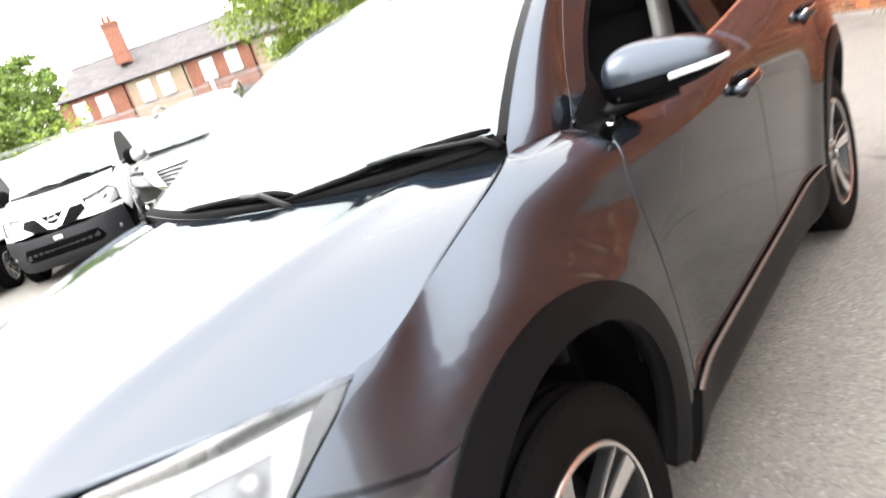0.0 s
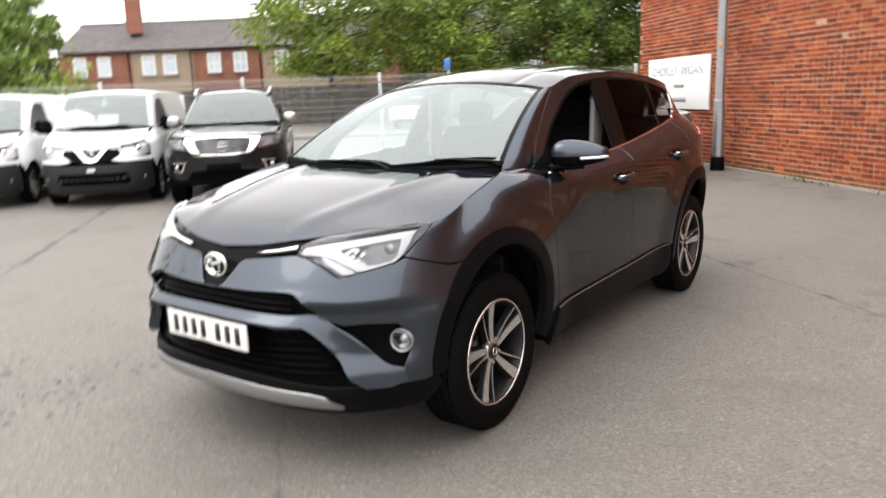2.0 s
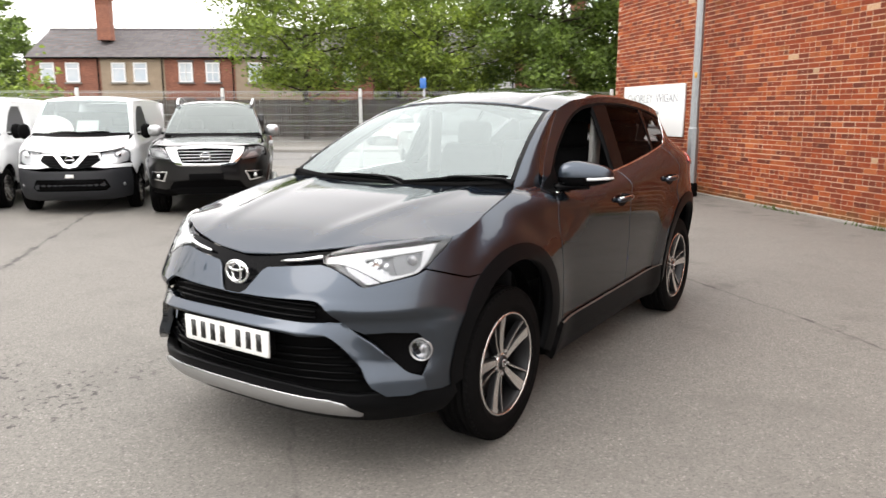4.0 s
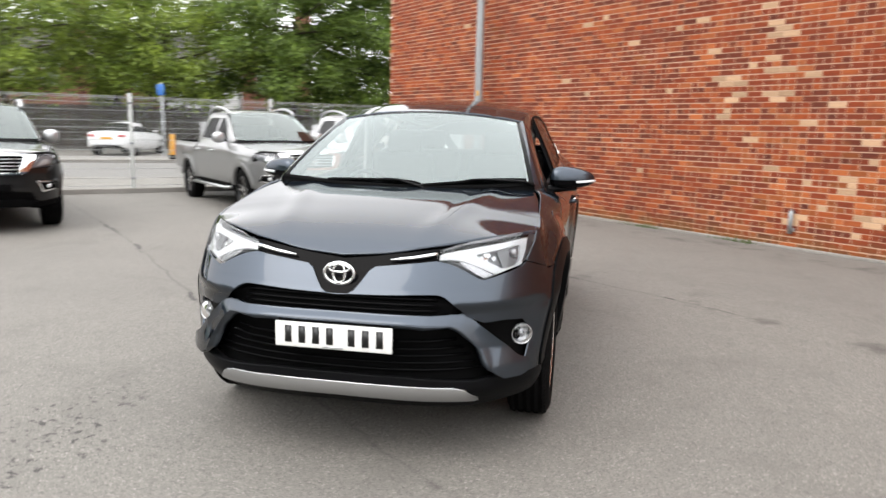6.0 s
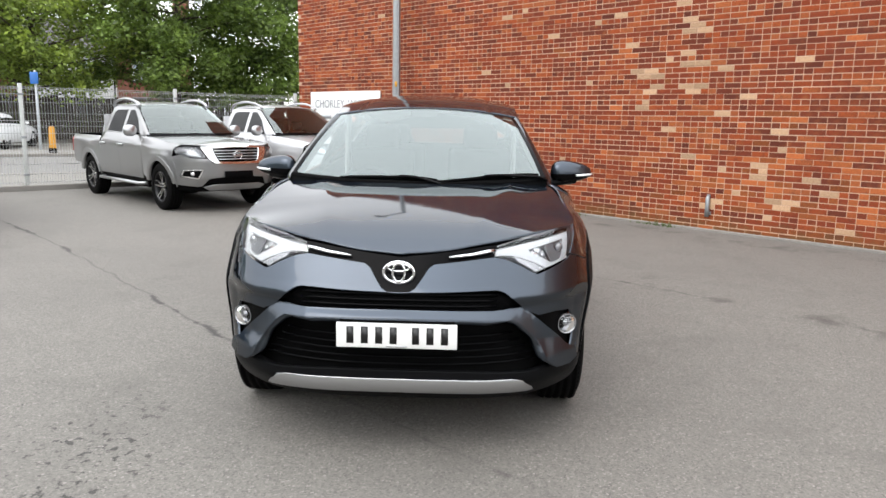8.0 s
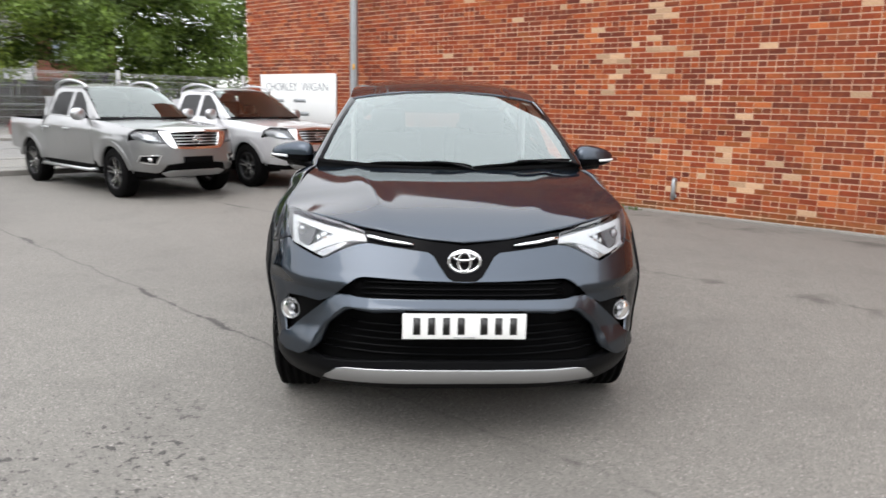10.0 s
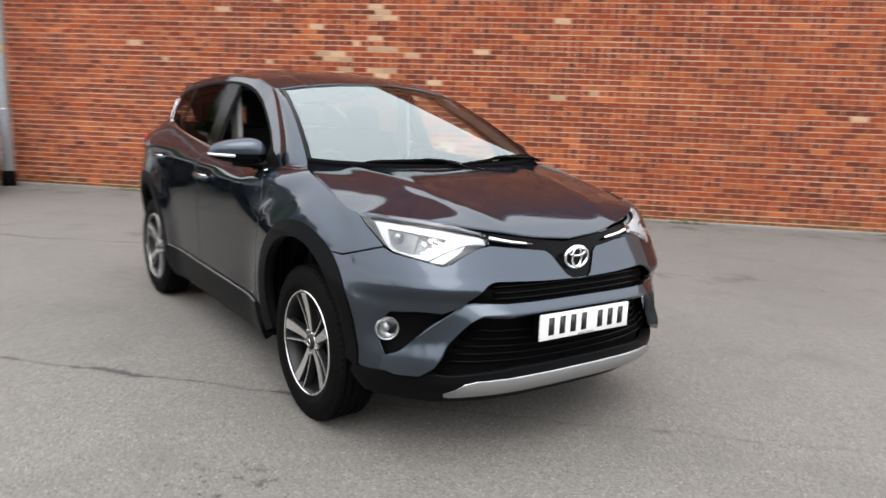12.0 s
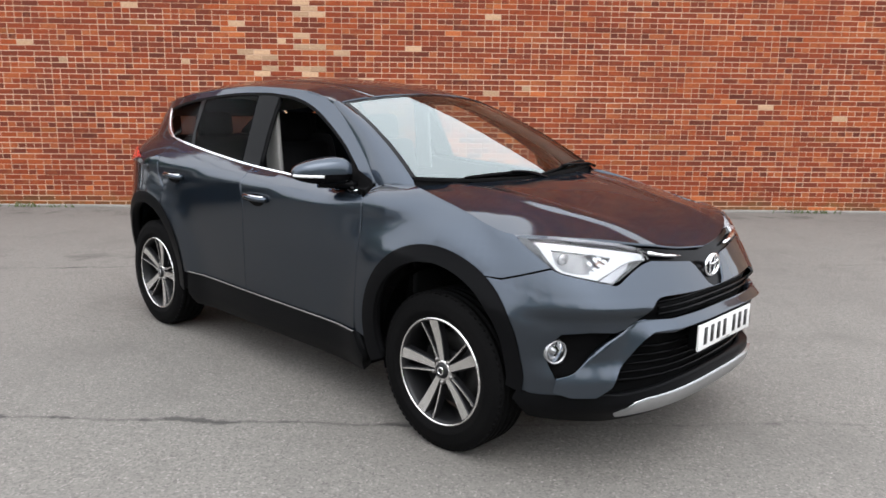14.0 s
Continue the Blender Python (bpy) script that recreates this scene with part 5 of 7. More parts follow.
CONCRETE = mat("concrete", (0.245, 0.23, 0.209), 0.9, grain=0.6, scale=50, bump=0.3, big=0.4)
SIGN_WHITE = mat("sign_white", (0.688, 0.697, 0.688), 0.4, grain=0.1, scale=6, color2=(0.568, 0.576, 0.568))
SIGN_GREY = mat("sign_grey", (0.238, 0.252, 0.259), 0.5, grain=0.1, scale=30)
SLATE = mat("roof_slate", (0.115, 0.104, 0.104), 0.75, grain=0.5, scale=5, color2=(0.072, 0.0648, 0.0684), rand=0.22, island=True, big=0.3, big_scale=0.6)
HOUSE_BRICK = mat("house_brick", (0.27, 0.11, 0.068), 0.9, grain=0.9, scale=5.5, color2=(0.12, 0.05, 0.035), big=0.35, big_scale=0.7, rand=0.12, island=True, stretch=(1, 1, 3.2))
RENDER_TAN = mat("tan_render", (0.288, 0.223, 0.158), 0.9, grain=0.4, scale=3, color2=(0.223, 0.173, 0.122), big=0.4)
FRAME_WHITE = mat("window_white", (0.671, 0.671, 0.662), 0.4, grain=0.1, scale=10)
PANE = mat("house_pane", (0.38, 0.44, 0.5), 0.1, 0, 0.4, grain=0.6, scale=1.3, color2=(0.56, 0.57, 0.56))
TIMBER = mat("dark_timber", (0.054, 0.0418, 0.0331), 0.85, grain=0.6, scale=9, color2=(0.0324, 0.0259, 0.0216), rand=0.3, island=True, stretch=(6, 6, 0.6))
BARK = mat("bark", (0.054, 0.0396, 0.0288), 0.95, grain=0.7, scale=12, bump=0.5)
LEAF = mat("leaf_green", (0.225, 0.295, 0.042), 0.5, grain=0.85, scale=0.9, color2=(0.07, 0.12, 0.022), rand=0.5, island=True)
LEAF_DARK = mat("leaf_dark", (0.17, 0.25, 0.042), 0.5, grain=0.8, scale=0.9, color2=(0.0216, 0.0468, 0.0115), rand=0.45, island=True)
LEAF_PALE = mat("leaf_pale", (0.0936, 0.122, 0.0504), 0.6, grain=0.3, scale=2, color2=(0.0576, 0.0864, 0.036), rand=0.35, island=True)
GRASS = mat("grass", (0.0648, 0.0936, 0.0216), 0.9, grain=0.7, scale=25, color2=(0.036, 0.0576, 0.0144), big=0.5)
YELLOW = mat("yellow_plastic", (0.54, 0.259, 0.0144), 0.45, grain=0.2, scale=20)
BLUE = mat("blue_sign", (0.0216, 0.115, 0.36), 0.4, grain=0.1, scale=20)
for m in (LEAF, LEAF_DARK, LEAF_PALE):
    # light shines through leaves
    n, l, b = nodes_of(m)
    tl, mx = n.new("ShaderNodeBsdfTranslucent"), n.new("ShaderNodeMixShader")
    l.new(b.inputs["Base Color"].links[0].from_socket, tl.inputs[0])
    mx.inputs[0].default_value = 0.4
    l.new(b.outputs[0], mx.inputs[1])
    l.new(tl.outputs[0], mx.inputs[2])
    l.new(mx.outputs[0], n["Material Output"].inputs[0])

# ground
bm = bmesh.new()
bmesh.ops.create_grid(bm, x_segments=4, y_segments=4, size=400)
tagged(part("ground", bm, TARMAC, smooth=False), kind="structure", label="worn grey tarmac of the yard, with seams and pits", category="ground")


# brick wall: a mortar body with bricks standing proud of it
def brick_mesh(length, rng):
    """One brick lying along x, its face to -y, with worn edges."""
    h, d, c = 0.0323, 0.03, 0.003
    j = lambda s: (rng.random() - 0.5) * s
    L = length / 2
    back = [(-L, 0, -h), (L, 0, -h), (L, 0, h), (-L, 0, h)]
    mid = [(x + j(0.002), -d + c, z + j(0.0015)) for x, _, z in back]
    fr = [(x - math.copysign(c, x) + j(0.002), -d + j(0.003), z - math.copysign(c, z) + j(0.0015)) for x, _, z in back]
    v = back + mid + fr
    f = []
    for a, b in ((0, 4), (4, 8)):
        for i in range(4):
            k = (i + 1) % 4
            f.append((a + i, a + k, b + k, b + i))
    return v, f + [(8, 9, 10, 11)]


# single repairs: along the wall from, to, height from, to
REPAIRS = ((-2.42, -1.95, 2.16, 2.24), (-2.12, -1.82, 2.09, 2.16), (-1.45, -1.15, 2.69, 2.77), (-1.62, -1.36, 2.24, 2.31), (-1.45, -1.1, 1.94, 2.01), (0.02, 0.3, 0.46, 0.54), (-0.1, 0.15, 0.38, 0.46), (-2.2, -1.9, 1.86, 1.94))


def brick_wall():
    rng = random.Random(4)
    rot = pose(*un(0, WALL), 0, 0, -44)
    WU0, WU1, WH = -11.2, 15.0, 7.05
    bm = bmesh.new()
    block(bm, ((WU0 + WU1) / 2, 0.189, WH / 2), (WU1 - WU0 - 0.004, 0.37, WH))
    wall = part("wall_north", bm, MORTAR, smooth=False)
    wall.matrix_world = rot
    tagged(wall, kind="structure", label="tall red brick wall with pale mortar joints and buff patches", category="wall")
    shared = {}
    for key, length in (("stretcher", 0.2165), ("header", 0.104)):
        for k in range(5):
            v, f = brick_mesh(length, rng)
            me = bpy.data.meshes.new("brick")
            me.from_pydata(v, [], f)
            me.materials.append(BRICK_ONE)
            shared[key, k] = me
    V, F = {0: [], 1: [], 2: []}, {0: [], 1: [], 2: []}
    singles = []
    for course in range(int(WH / 0.075)):
        z = 0.0425 + course * 0.075
        head = course % 4 == 3
        step = 0.1125 if head else 0.225
        u = WU0 + (0 if head else (0.1125 if course % 2 else 0.0))
        while u < 9.5:
            key = "header" if head else "stretcher"
            uc, sag = u + step / 2, 0.004 * math.sin(u * 1.3 + course * 0.7)
            # repairs run down the wall in a slanting band, with orange bricks about its foot
            band = uc + 2.3 - (2.8 - z) * 1.05
            wear = math.exp(-(band / 1.1) ** 2 - max(0, (z - 2.6) / 0.5) ** 2)
            buff = rng.random() < 0.003 + 0.065 * wear or any(a < uc < b and c < z < d for a, b, c, d in REPAIRS)
            fresh = not buff and rng.random() < 0.02 + 0.4 * math.exp(-((uc + 0.4) / 1.7) ** 2 - ((z - 0.7) / 0.6) ** 2)
            if 0.2 < uc < 3.9 and 1.0 < z < 2.25 and not buff and not fresh and len(singles) < 300:
                singles.append((key, uc, z + sag))
            else:
                k = 1 if buff else 2 if fresh else 0
                halves = not head and not buff and rng.random() < 0.22
                for shift in ((-step / 4, step / 4) if halves else (0.0,)):
                    v, f = brick_mesh((step / 2 if halves else step) - 0.0085, rng)
                    o = len(V[k])
                    out = (rng.random() - 0.5) * 0.005
                    V[k] += [(x + uc + shift, y + out + 0.03, zz + z + sag) for x, y, zz in v]
                    F[k] += [tuple(i + o for i in q) for q in f]
            u += step
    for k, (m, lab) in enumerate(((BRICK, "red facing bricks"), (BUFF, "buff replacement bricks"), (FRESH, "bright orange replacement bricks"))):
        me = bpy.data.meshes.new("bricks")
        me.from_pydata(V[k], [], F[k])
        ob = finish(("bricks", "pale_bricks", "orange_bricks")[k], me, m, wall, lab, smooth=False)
        ob["kind"] = "stuff"
        ob.location = (0, 0, 0)
    for i, (key, u, z) in enumerate(singles):
        o = new("brick", shared[key, i % 5])
        o.parent = wall
        o.location = (u, 0.03 + (rng.random() - 0.5) * 0.005, z)
    # concrete strip at the foot
    bm = bmesh.new()
    block(bm, (-0.6, -0.02, 0.012), (20.1, 0.09, 0.04), None, 0.008)
    o = part("wall_footing", bm, CONCRETE)
    o.matrix_world = rot
    tagged(o, kind="structure", label="pale concrete strip along the wall foot", category="footing")
    # the rest of the building behind the wall
    bm = bmesh.new()
    block(bm, (2.0, 6.4, 3.5), (25.0, 12.0, 6.9))
    o = part("building_block", bm, HOUSE_BRICK, smooth=False)
    o.matrix_world = rot
    tagged(o, kind="structure", label="plain brick building behind the wall face", category="building")


brick_wall()

# small steel pipe stub at the foot of the wall
bm = bmesh.new()
tube(bm, [(0, 0, 0.2), (0, 0, 0.32), (0, 0, 0.46), (0, 0.03, 0.5)], 0.03, 12)
block(bm, (0, 0.03, 0.25), (0.09, 0.03, 0.05), None, 0.006)
stub = tagged(part("pipe_stub", bm, GALV), "short grey steel pipe fixed low on the brick wall", "pipe")
stub.matrix_world = pose(*un(-0.94, WALL - 0.035), 0, 0, -44)

# weeds at the wall foot
bm = bmesh.new()
rng = random.Random(8)
for k in range(260):
    u = rng.choice((-5.2, -1.6, 3.1, 6.1, -3.3)) + rng.gauss(0, 0.25)
    p, a, h = Vector((u, WALL - 0.07 - abs(rng.gauss(0, 0.03)), 0)), rng.random() * 6.3, rng.uniform(0.02, 0.09)
    q = Vector(un(p.x, p.y))
    d = Vector((math.cos(a), math.sin(a), 0)) * 0.012
    bm.faces.new([bm.verts.new(q - d), bm.verts.new(q + d), bm.verts.new(q + d * 3 + Vector((0, 0, h)))])
tagged(part("weeds", bm, GRASS), "small weeds growing along the wall foot", "weeds", kind="stuff")

# sign board on the wall
sg = thing("sign_board", pose(*un(-9.35, WALL - 0.035), 0, 0, -44), "white sign board with grey lettering on the brick wall", "sign")
bm = bmesh.new()
block(bm, (-0.05, 0, 1.52), (2.5, 0.03, 1.0), None, 0.006)
part("board", bm, SIGN_WHITE, sg)


def lettering(text, size, m, parent, mm):
    cu = bpy.data.curves.new("letters", "FONT")
    cu.body, cu.size, cu.extrude, cu.align_x, cu.align_y = text, size, 0.002, "LEFT", "CENTER"
    tmp = bpy.data.objects.new("letters", cu)
    scene.collection.objects.link(tmp)
    me = bpy.data.meshes.new_from_object(tmp.evaluated_get(bpy.context.evaluated_depsgraph_get()))
    bpy.data.objects.remove(tmp)
    ob = finish("lettering", me, m, parent, smooth=False)
    ob.matrix_local = mm
    return ob


lettering("CHORLEY", 0.25, SIGN_GREY, sg, pose(-1.12, -0.019, 1.75, 90, 0, 0))
lettering("WIGAN", 0.25, SIGN_GREY, sg, pose(0.12, -0.019, 1.75, 90, 0, 0))
for x, z, w, h in ((-0.75, 1.47, 0.5, 0.07), (0.05, 1.47, 0.4, 0.07), (-0.3, 1.2, 1.3, 0.08)):
    bm = bmesh.new()
    block(bm, (x, -0.018, z), (w, 0.004, h))
    part("text_bar", bm, SIGN_GREY, sg)

# lamp post
lp = thing("lamp_post", pose(-1.17, 9.3, 0), "galvanised steel lamp post with a black base", "lamp post")
bm = bmesh.new()
lathe(bm, [(0.2, 0.097), (1.2, 0.094), (1.22, 0.078), (8.0, 0.055), (8.02, 0.001)], 8, axis="z")
part("pole", bm, GALV, lp, smooth=False)
bm = bmesh.new()
lathe(bm, [(0.0, 0.125), (0.2, 0.12), (0.24, 0.1), (0.24, 0.09)], 16, axis="z")
part("base", bm, PLASTIC, lp, "black base sleeve")
bm = bmesh.new()
block(bm, (-0.0, -0.081, 2.12), (0.045, 0.004, 0.1))
part("label_plate", bm, YELLOW, lp, "small yellow label")
bm = bmesh.new()
tube(bm, [(0, 0, 7.9), (-0.2, -0.3, 8.15), (-0.45, -0.7, 8.2)], 0.035, 8)
block(bm, (-0.55, -0.85, 8.2), (0.2, 0.55, 0.1), Matrix.Rotation(0.55, 3, "Z"), 0.03)
part("lantern", bm, GALV, lp)

# ---- the street side: mesh fence, road, far side ----
FX, GX = (0.829, 0.559), (-0.559, 0.829)
FO = (-8.3, 8.9)


def fg(f, g, z=0.0):
    """A place by metres along the fence (f) and beyond it (g)."""
    return (FO[0] + f * FX[0] + g * GX[0], FO[1] + f * FX[1] + g * GX[1], z)


FANG = math.degrees(math.atan2(FX[1], FX[0]))
FH = 1.94


FENCE_POSE = pose(-8.11, 8.45, 0, 0, 0, 42.35)
fence = thing("mesh_fence", FENCE_POSE, "pale welded wire mesh fence along the street", "fence")


def fence_post():
    bm = bmesh.new()
    block(bm, (0, 0, (FH + 0.06) / 2), (0.065, 0.065, FH + 0.06), None, 0.006)
    p = part("post", bm, POST_WHITE, fence)
    bm = bmesh.new()
    block(bm, (0, 0, FH + 0.07), (0.072, 0.072, 0.02), None, 0.006)
    part("cap", bm, PLASTIC, p)
    for z in (0.3, 1.0, 1.8):
        bm = bmesh.new()
        block(bm, (0, -0.038, z), (0.09, 0.012, 0.04), None, 0.003)
        part("clamp", bm, GALV, p)
    return p


def fence_panel(length):
    folds = (0.1, 0.68, 1.26, 1.85)
    def prof(z):
        return -0.035 * max(0.0, max(1 - abs(z - f) / 0.05 for f in folds))
    zs = sorted([0.06, FH] + [f + d for f in folds for d in (-0.05, 0, 0.05)])
    bm = bmesh.new()
    k = int(length / 0.05)
    r = 0.0034
    for i in range(k + 1):
        x = (i - k / 2) * 0.05
        vs = [[bm.verts.new((x + a * r, prof(z) + b * r, z)) for a, b in ((-1, 0), (0, -1), (1, 0), (0, 1))] for z in zs]
        for p, q in zip(vs, vs[1:]):
            for j in range(4):
                bm.faces.new((p[j], p[(j + 1) % 4], q[(j + 1) % 4], q[j]))
    e = part("wire_panel", bm, WIRE, fence, smooth=False)
    e["kind"] = "stuff"
    for z in sorted([f + d for f in folds for d in (-0.05, 0.05)] + [0.3, 0.49, 0.87, 1.07, 1.45, 1.65, FH - 0.01]):
        bm = bmesh.new()
        block(bm, (0, prof(z) - 0.005, z), (length, 0.008, 0.0085))
        part("cross_wire", bm, WIRE, e, smooth=False)
    return e


SP = 2.9
post0, pan0 = fence_post(), fence_panel(SP - 0.07)
pan0.matrix_basis = pose(SP / 2, 0, 0)
for k in list(range(-9, 0)) + [1]:
    copy_thing(post0, pose(k * SP, 0, 0))
for k in range(-10, 1):
    if k:
        copy_thing(pan0, pose((k + 0.5) * SP, 0, 0))
last = fence_panel(SP - 0.12)
last.matrix_basis = pose(SP * 1.5, 0, 0)
copy_thing(post0, pose(SP * 2 - 0.06, 0, 0))


def strip(name, f0, f1, g0, g1, z0, z1, m, label, category, bevel=0.015):
    bm = bmesh.new()
    block(bm, ((f0 + f1) / 2, (g0 + g1) / 2, (z0 + z1) / 2), (f1 - f0, g1 - g0, z1 - z0), None, bevel)
    o = part(name, bm, m, smooth=False)
    o.matrix_world = pose(*fg(0, 0), 0, 0, FANG)
    return tagged(o, label, category, kind="structure")


strip("kerb", -40, 5.6, -0.12, 0.14, -0.05, 0.1, CONCRETE, "concrete edging under the mesh fence", "kerb").matrix_world = FENCE_POSE
strip("pavement_near", -60, 60, 0.16, 3.0, -0.05, 0.05, mat("paving", (0.2, 0.19, 0.172), 0.9, grain=0.5, scale=30, bump=0.2, big=0.4), "grey footway beyond the fence", "pavement")
strip("road", -90, 90, 3.3, 11.0, -0.05, 0.008, mat("road_surface", (0.155, 0.15, 0.142), 0.85, grain=0.6, scale=90, bump=0.3, big=0.3, color2=(0.13, 0.125, 0.12)), "grey street surface beyond the fence", "road", 0)
strip("kerb", -60, 60, 3.02, 3.28, -0.05, 0.06, CONCRETE, "concrete road kerb", "kerb")
strip("kerb", -60, 60, 11.02, 11.2, -0.05, 0.12, CONCRETE, "concrete road kerb across the street", "kerb")
strip("pavement_far", -60, 60, 11.22, 14.0, -0.05, 0.11, MATS["paving"], "footway across the street", "pavement")
strip("verge", -60, -10.5, 14.0, 27.5, -0.05, 0.12, GRASS, "rough grass across the street", "grass", 0)

# dark board fence across the street
bf = thing("board_fence", pose(*fg(0, 0), 0, 0, FANG), "dark stained timber board fence across the street", "fence")
rng = random.Random(3)
bm = bmesh.new()
for i in range(300):
    x = -32 + i * 0.155
    block(bm, (x, 28 + (i % 2) * 0.02, 1.12 + rng.uniform(-0.02, 0.02)), (0.14, 0.02, 2.2))
o = part("boarding", bm, TIMBER, bf, smooth=False)
o["kind"] = "stuff"
for i in range(17):
    bm = bmesh.new()
    block(bm, (-32 + i * 2.9, 27.93, 1.15), (0.1, 0.1, 2.3), None, 0.01)
    part("post", bm, TIMBER, bf, smooth=False)
for z in (0.4, 1.9):
    bm = bmesh.new()
    block(bm, (-8.8, 27.96, z), (46.4, 0.05, 0.09))
    part("rail", bm, TIMBER, bf, smooth=False)


# houses
def sash(parent, x, z, w, h, g, style):
    """A window in a house front: frame, bars, panes, sill, lintel."""
    bm = bmesh.new()
    ring = lambda k, y: [(x - w / 2 - k, y, z - h / 2 - k), (x + w / 2 + k, y, z - h / 2 - k), (x + w / 2 + k, y, z + h / 2 + k), (x - w / 2 - k, y, z + h / 2 + k)]
    loft(bm, [ring(0.05, g + 0.05), ring(0.05, g - 0.06), ring(-0.05, g - 0.06), ring(-0.05, g + 0.05)], close=True)
    bmesh.ops.recalc_face_normals(bm, faces=bm.faces)
    win = part("window", bm, FRAME_WHITE, parent, smooth=False)
    if style != "plain":
        bm = bmesh.new()
        block(bm, (x, g - 0.025, z), (0.06, 0.08, h))
        part("glazing_bar", bm, FRAME_WHITE, win, smooth=False)
    bm = bmesh.new()
    block(bm, (x, g - 0.026, z + (0.0 if style != "plain" else h * 0.2)), (w, 0.08, 0.06))
    part("glazing_bar", bm, FRAME_WHITE, win, smooth=False)
    bm = bmesh.new()
    block(bm, (x, g - 0.02, z), (w, 0.02, h))
    part("pane", bm, PANE, win, smooth=False)
    bm = bmesh.new()
    block(bm, (x, g - 0.06, z - h / 2 - 0.1), (w + 0.3, 0.22, 0.12))
    part("sill", bm, SLATE if style == "bars" else CONCRETE, win, smooth=False)
    if style == "bars":
        bm = bmesh.new()
        block(bm, (x, g - 0.03, z + h / 2 + 0.15), (w + 0.25, 0.1, 0.16))
        part("lintel", bm, SLATE, win, smooth=False)


HOUSE_POSE = pose(-9.014, 9.72, 0, 0, 0, 34.82) @ Matrix.Diagonal((1, 1, 0.925, 1))


def terrace(f0, width, wall_mat, style, chimney):
    """One house of the terrace: front, slate roof, upper and lower windows, door, chimney."""
    HG, EAVE, RIDGE, DEPTH = 37.4, 5.9, 8.35, 8.0
    e = thing("terraced_house", HOUSE_POSE, "two-storey terraced house with a slate roof" if wall_mat is HOUSE_BRICK else "two-storey terraced house faced in tan render", "house", "terrace across the street")
    bm = bmesh.new()
    prism(bm, [(HG, 0), (HG + DEPTH, 0), (HG + DEPTH, EAVE), (HG + DEPTH / 2, RIDGE - 0.15), (HG, EAVE)], f0, f0 + width, "x")
    part("wall", bm, wall_mat, e, smooth=False)
    bm = bmesh.new()
    rows = 20
    rg = random.Random(int(f0 * 10) + 99)
    V, F = [], []
    for side in (0, 1):
        for r in range(rows):
            t0, t1 = r / rows, (r + 1.25) / rows
            x = f0 - 0.02
            while x < f0 + width:
                w = min(0.5, f0 + width + 0.02 - x)
                lift = rg.uniform(0.0, 0.02)
                pts = []
                for xx, t, up in ((x, t0, 0.03), (x + w - 0.015, t0, 0.03), (x + w - 0.015, t1, 0.0), (x, t1, 0.0)):
                    t = min(t, 1)
                    gg = HG - 0.25 + (DEPTH / 2 + 0.25) * t
                    gg = gg if side == 0 else 2 * HG + DEPTH - gg
                    pts.append((xx, gg, EAVE - 0.12 + (RIDGE - EAVE + 0.12) * t + up + lift))
                o = len(V)
                V += pts
                F.append((o, o + 1, o + 2, o + 3) if side == 0 else (o + 3, o + 2, o + 1, o))
                x += w
    me = bpy.data.meshes.new("roof")
    me.from_pydata(V, [], F)
    roof = finish("roof", me, SLATE, e, smooth=False)
    bm = bmesh.new()
    tube(bm, [(f0, HG + DEPTH / 2, RIDGE + 0.02), (f0 + width, HG + DEPTH / 2, RIDGE + 0.02)], 0.12, 8)
    part("ridge", bm, SLATE, roof)
    bm = bmesh.new()
    tube(bm, [(f0, HG - 0.3, EAVE - 0.12), (f0 + width, HG - 0.3, EAVE - 0.12)], 0.07, 8)
    part("gutter", bm, PLASTIC, e)
    for fx in ((0.28, 0.62) if style != "bars" else (0.3, 0.68)):
        sash(e, f0 + width * fx, 4.68, 0.9, 1.42, HG, style)
        sash(e, f0 + width * fx, 1.75, 0.95, 1.5, HG, style)
    bm = bmesh.new()
    block(bm, (f0 + width * 0.9, HG - 0.02, 1.1), (0.85, 0.1, 2.1), None, 0.01)
    part("door", bm, TIMBER, e, smooth=False)
    bm = bmesh.new()
    tube(bm, [(f0 + width - 0.15, HG - 0.12, 0.1), (f0 + width - 0.15, HG - 0.12, EAVE - 0.1)], 0.05, 6)
    part("downpipe", bm, PLASTIC, e)
    if chimney:
        bm = bmesh.new()
        block(bm, (f0 + width - 0.2, HG + 1.9, 8.9), (1.0, 0.75, 3.2))
        block(bm, (f0 + width - 0.2, HG + 1.9, 10.45), (1.15, 0.9, 0.18))
        block(bm, (f0 + width - 0.2, HG + 1.9, 10.2), (1.08, 0.82, 0.12))
        ch = part("chimney", bm, HOUSE_BRICK, e, smooth=False)
        for dx in (-0.28, 0.12):
            bm = bmesh.new()
            lathe(bm, [(10.5, 0.14), (10.95, 0.11), (11.05, 0.13), (11.05, 0.09)], 10, axis="z")
            bmesh.ops.translate(bm, verts=bm.verts, vec=(f0 + width - 0.2 + dx, HG + 1.9, 0))
            part("chimney_pot", bm, HOUSE_BRICK, ch)
    return e


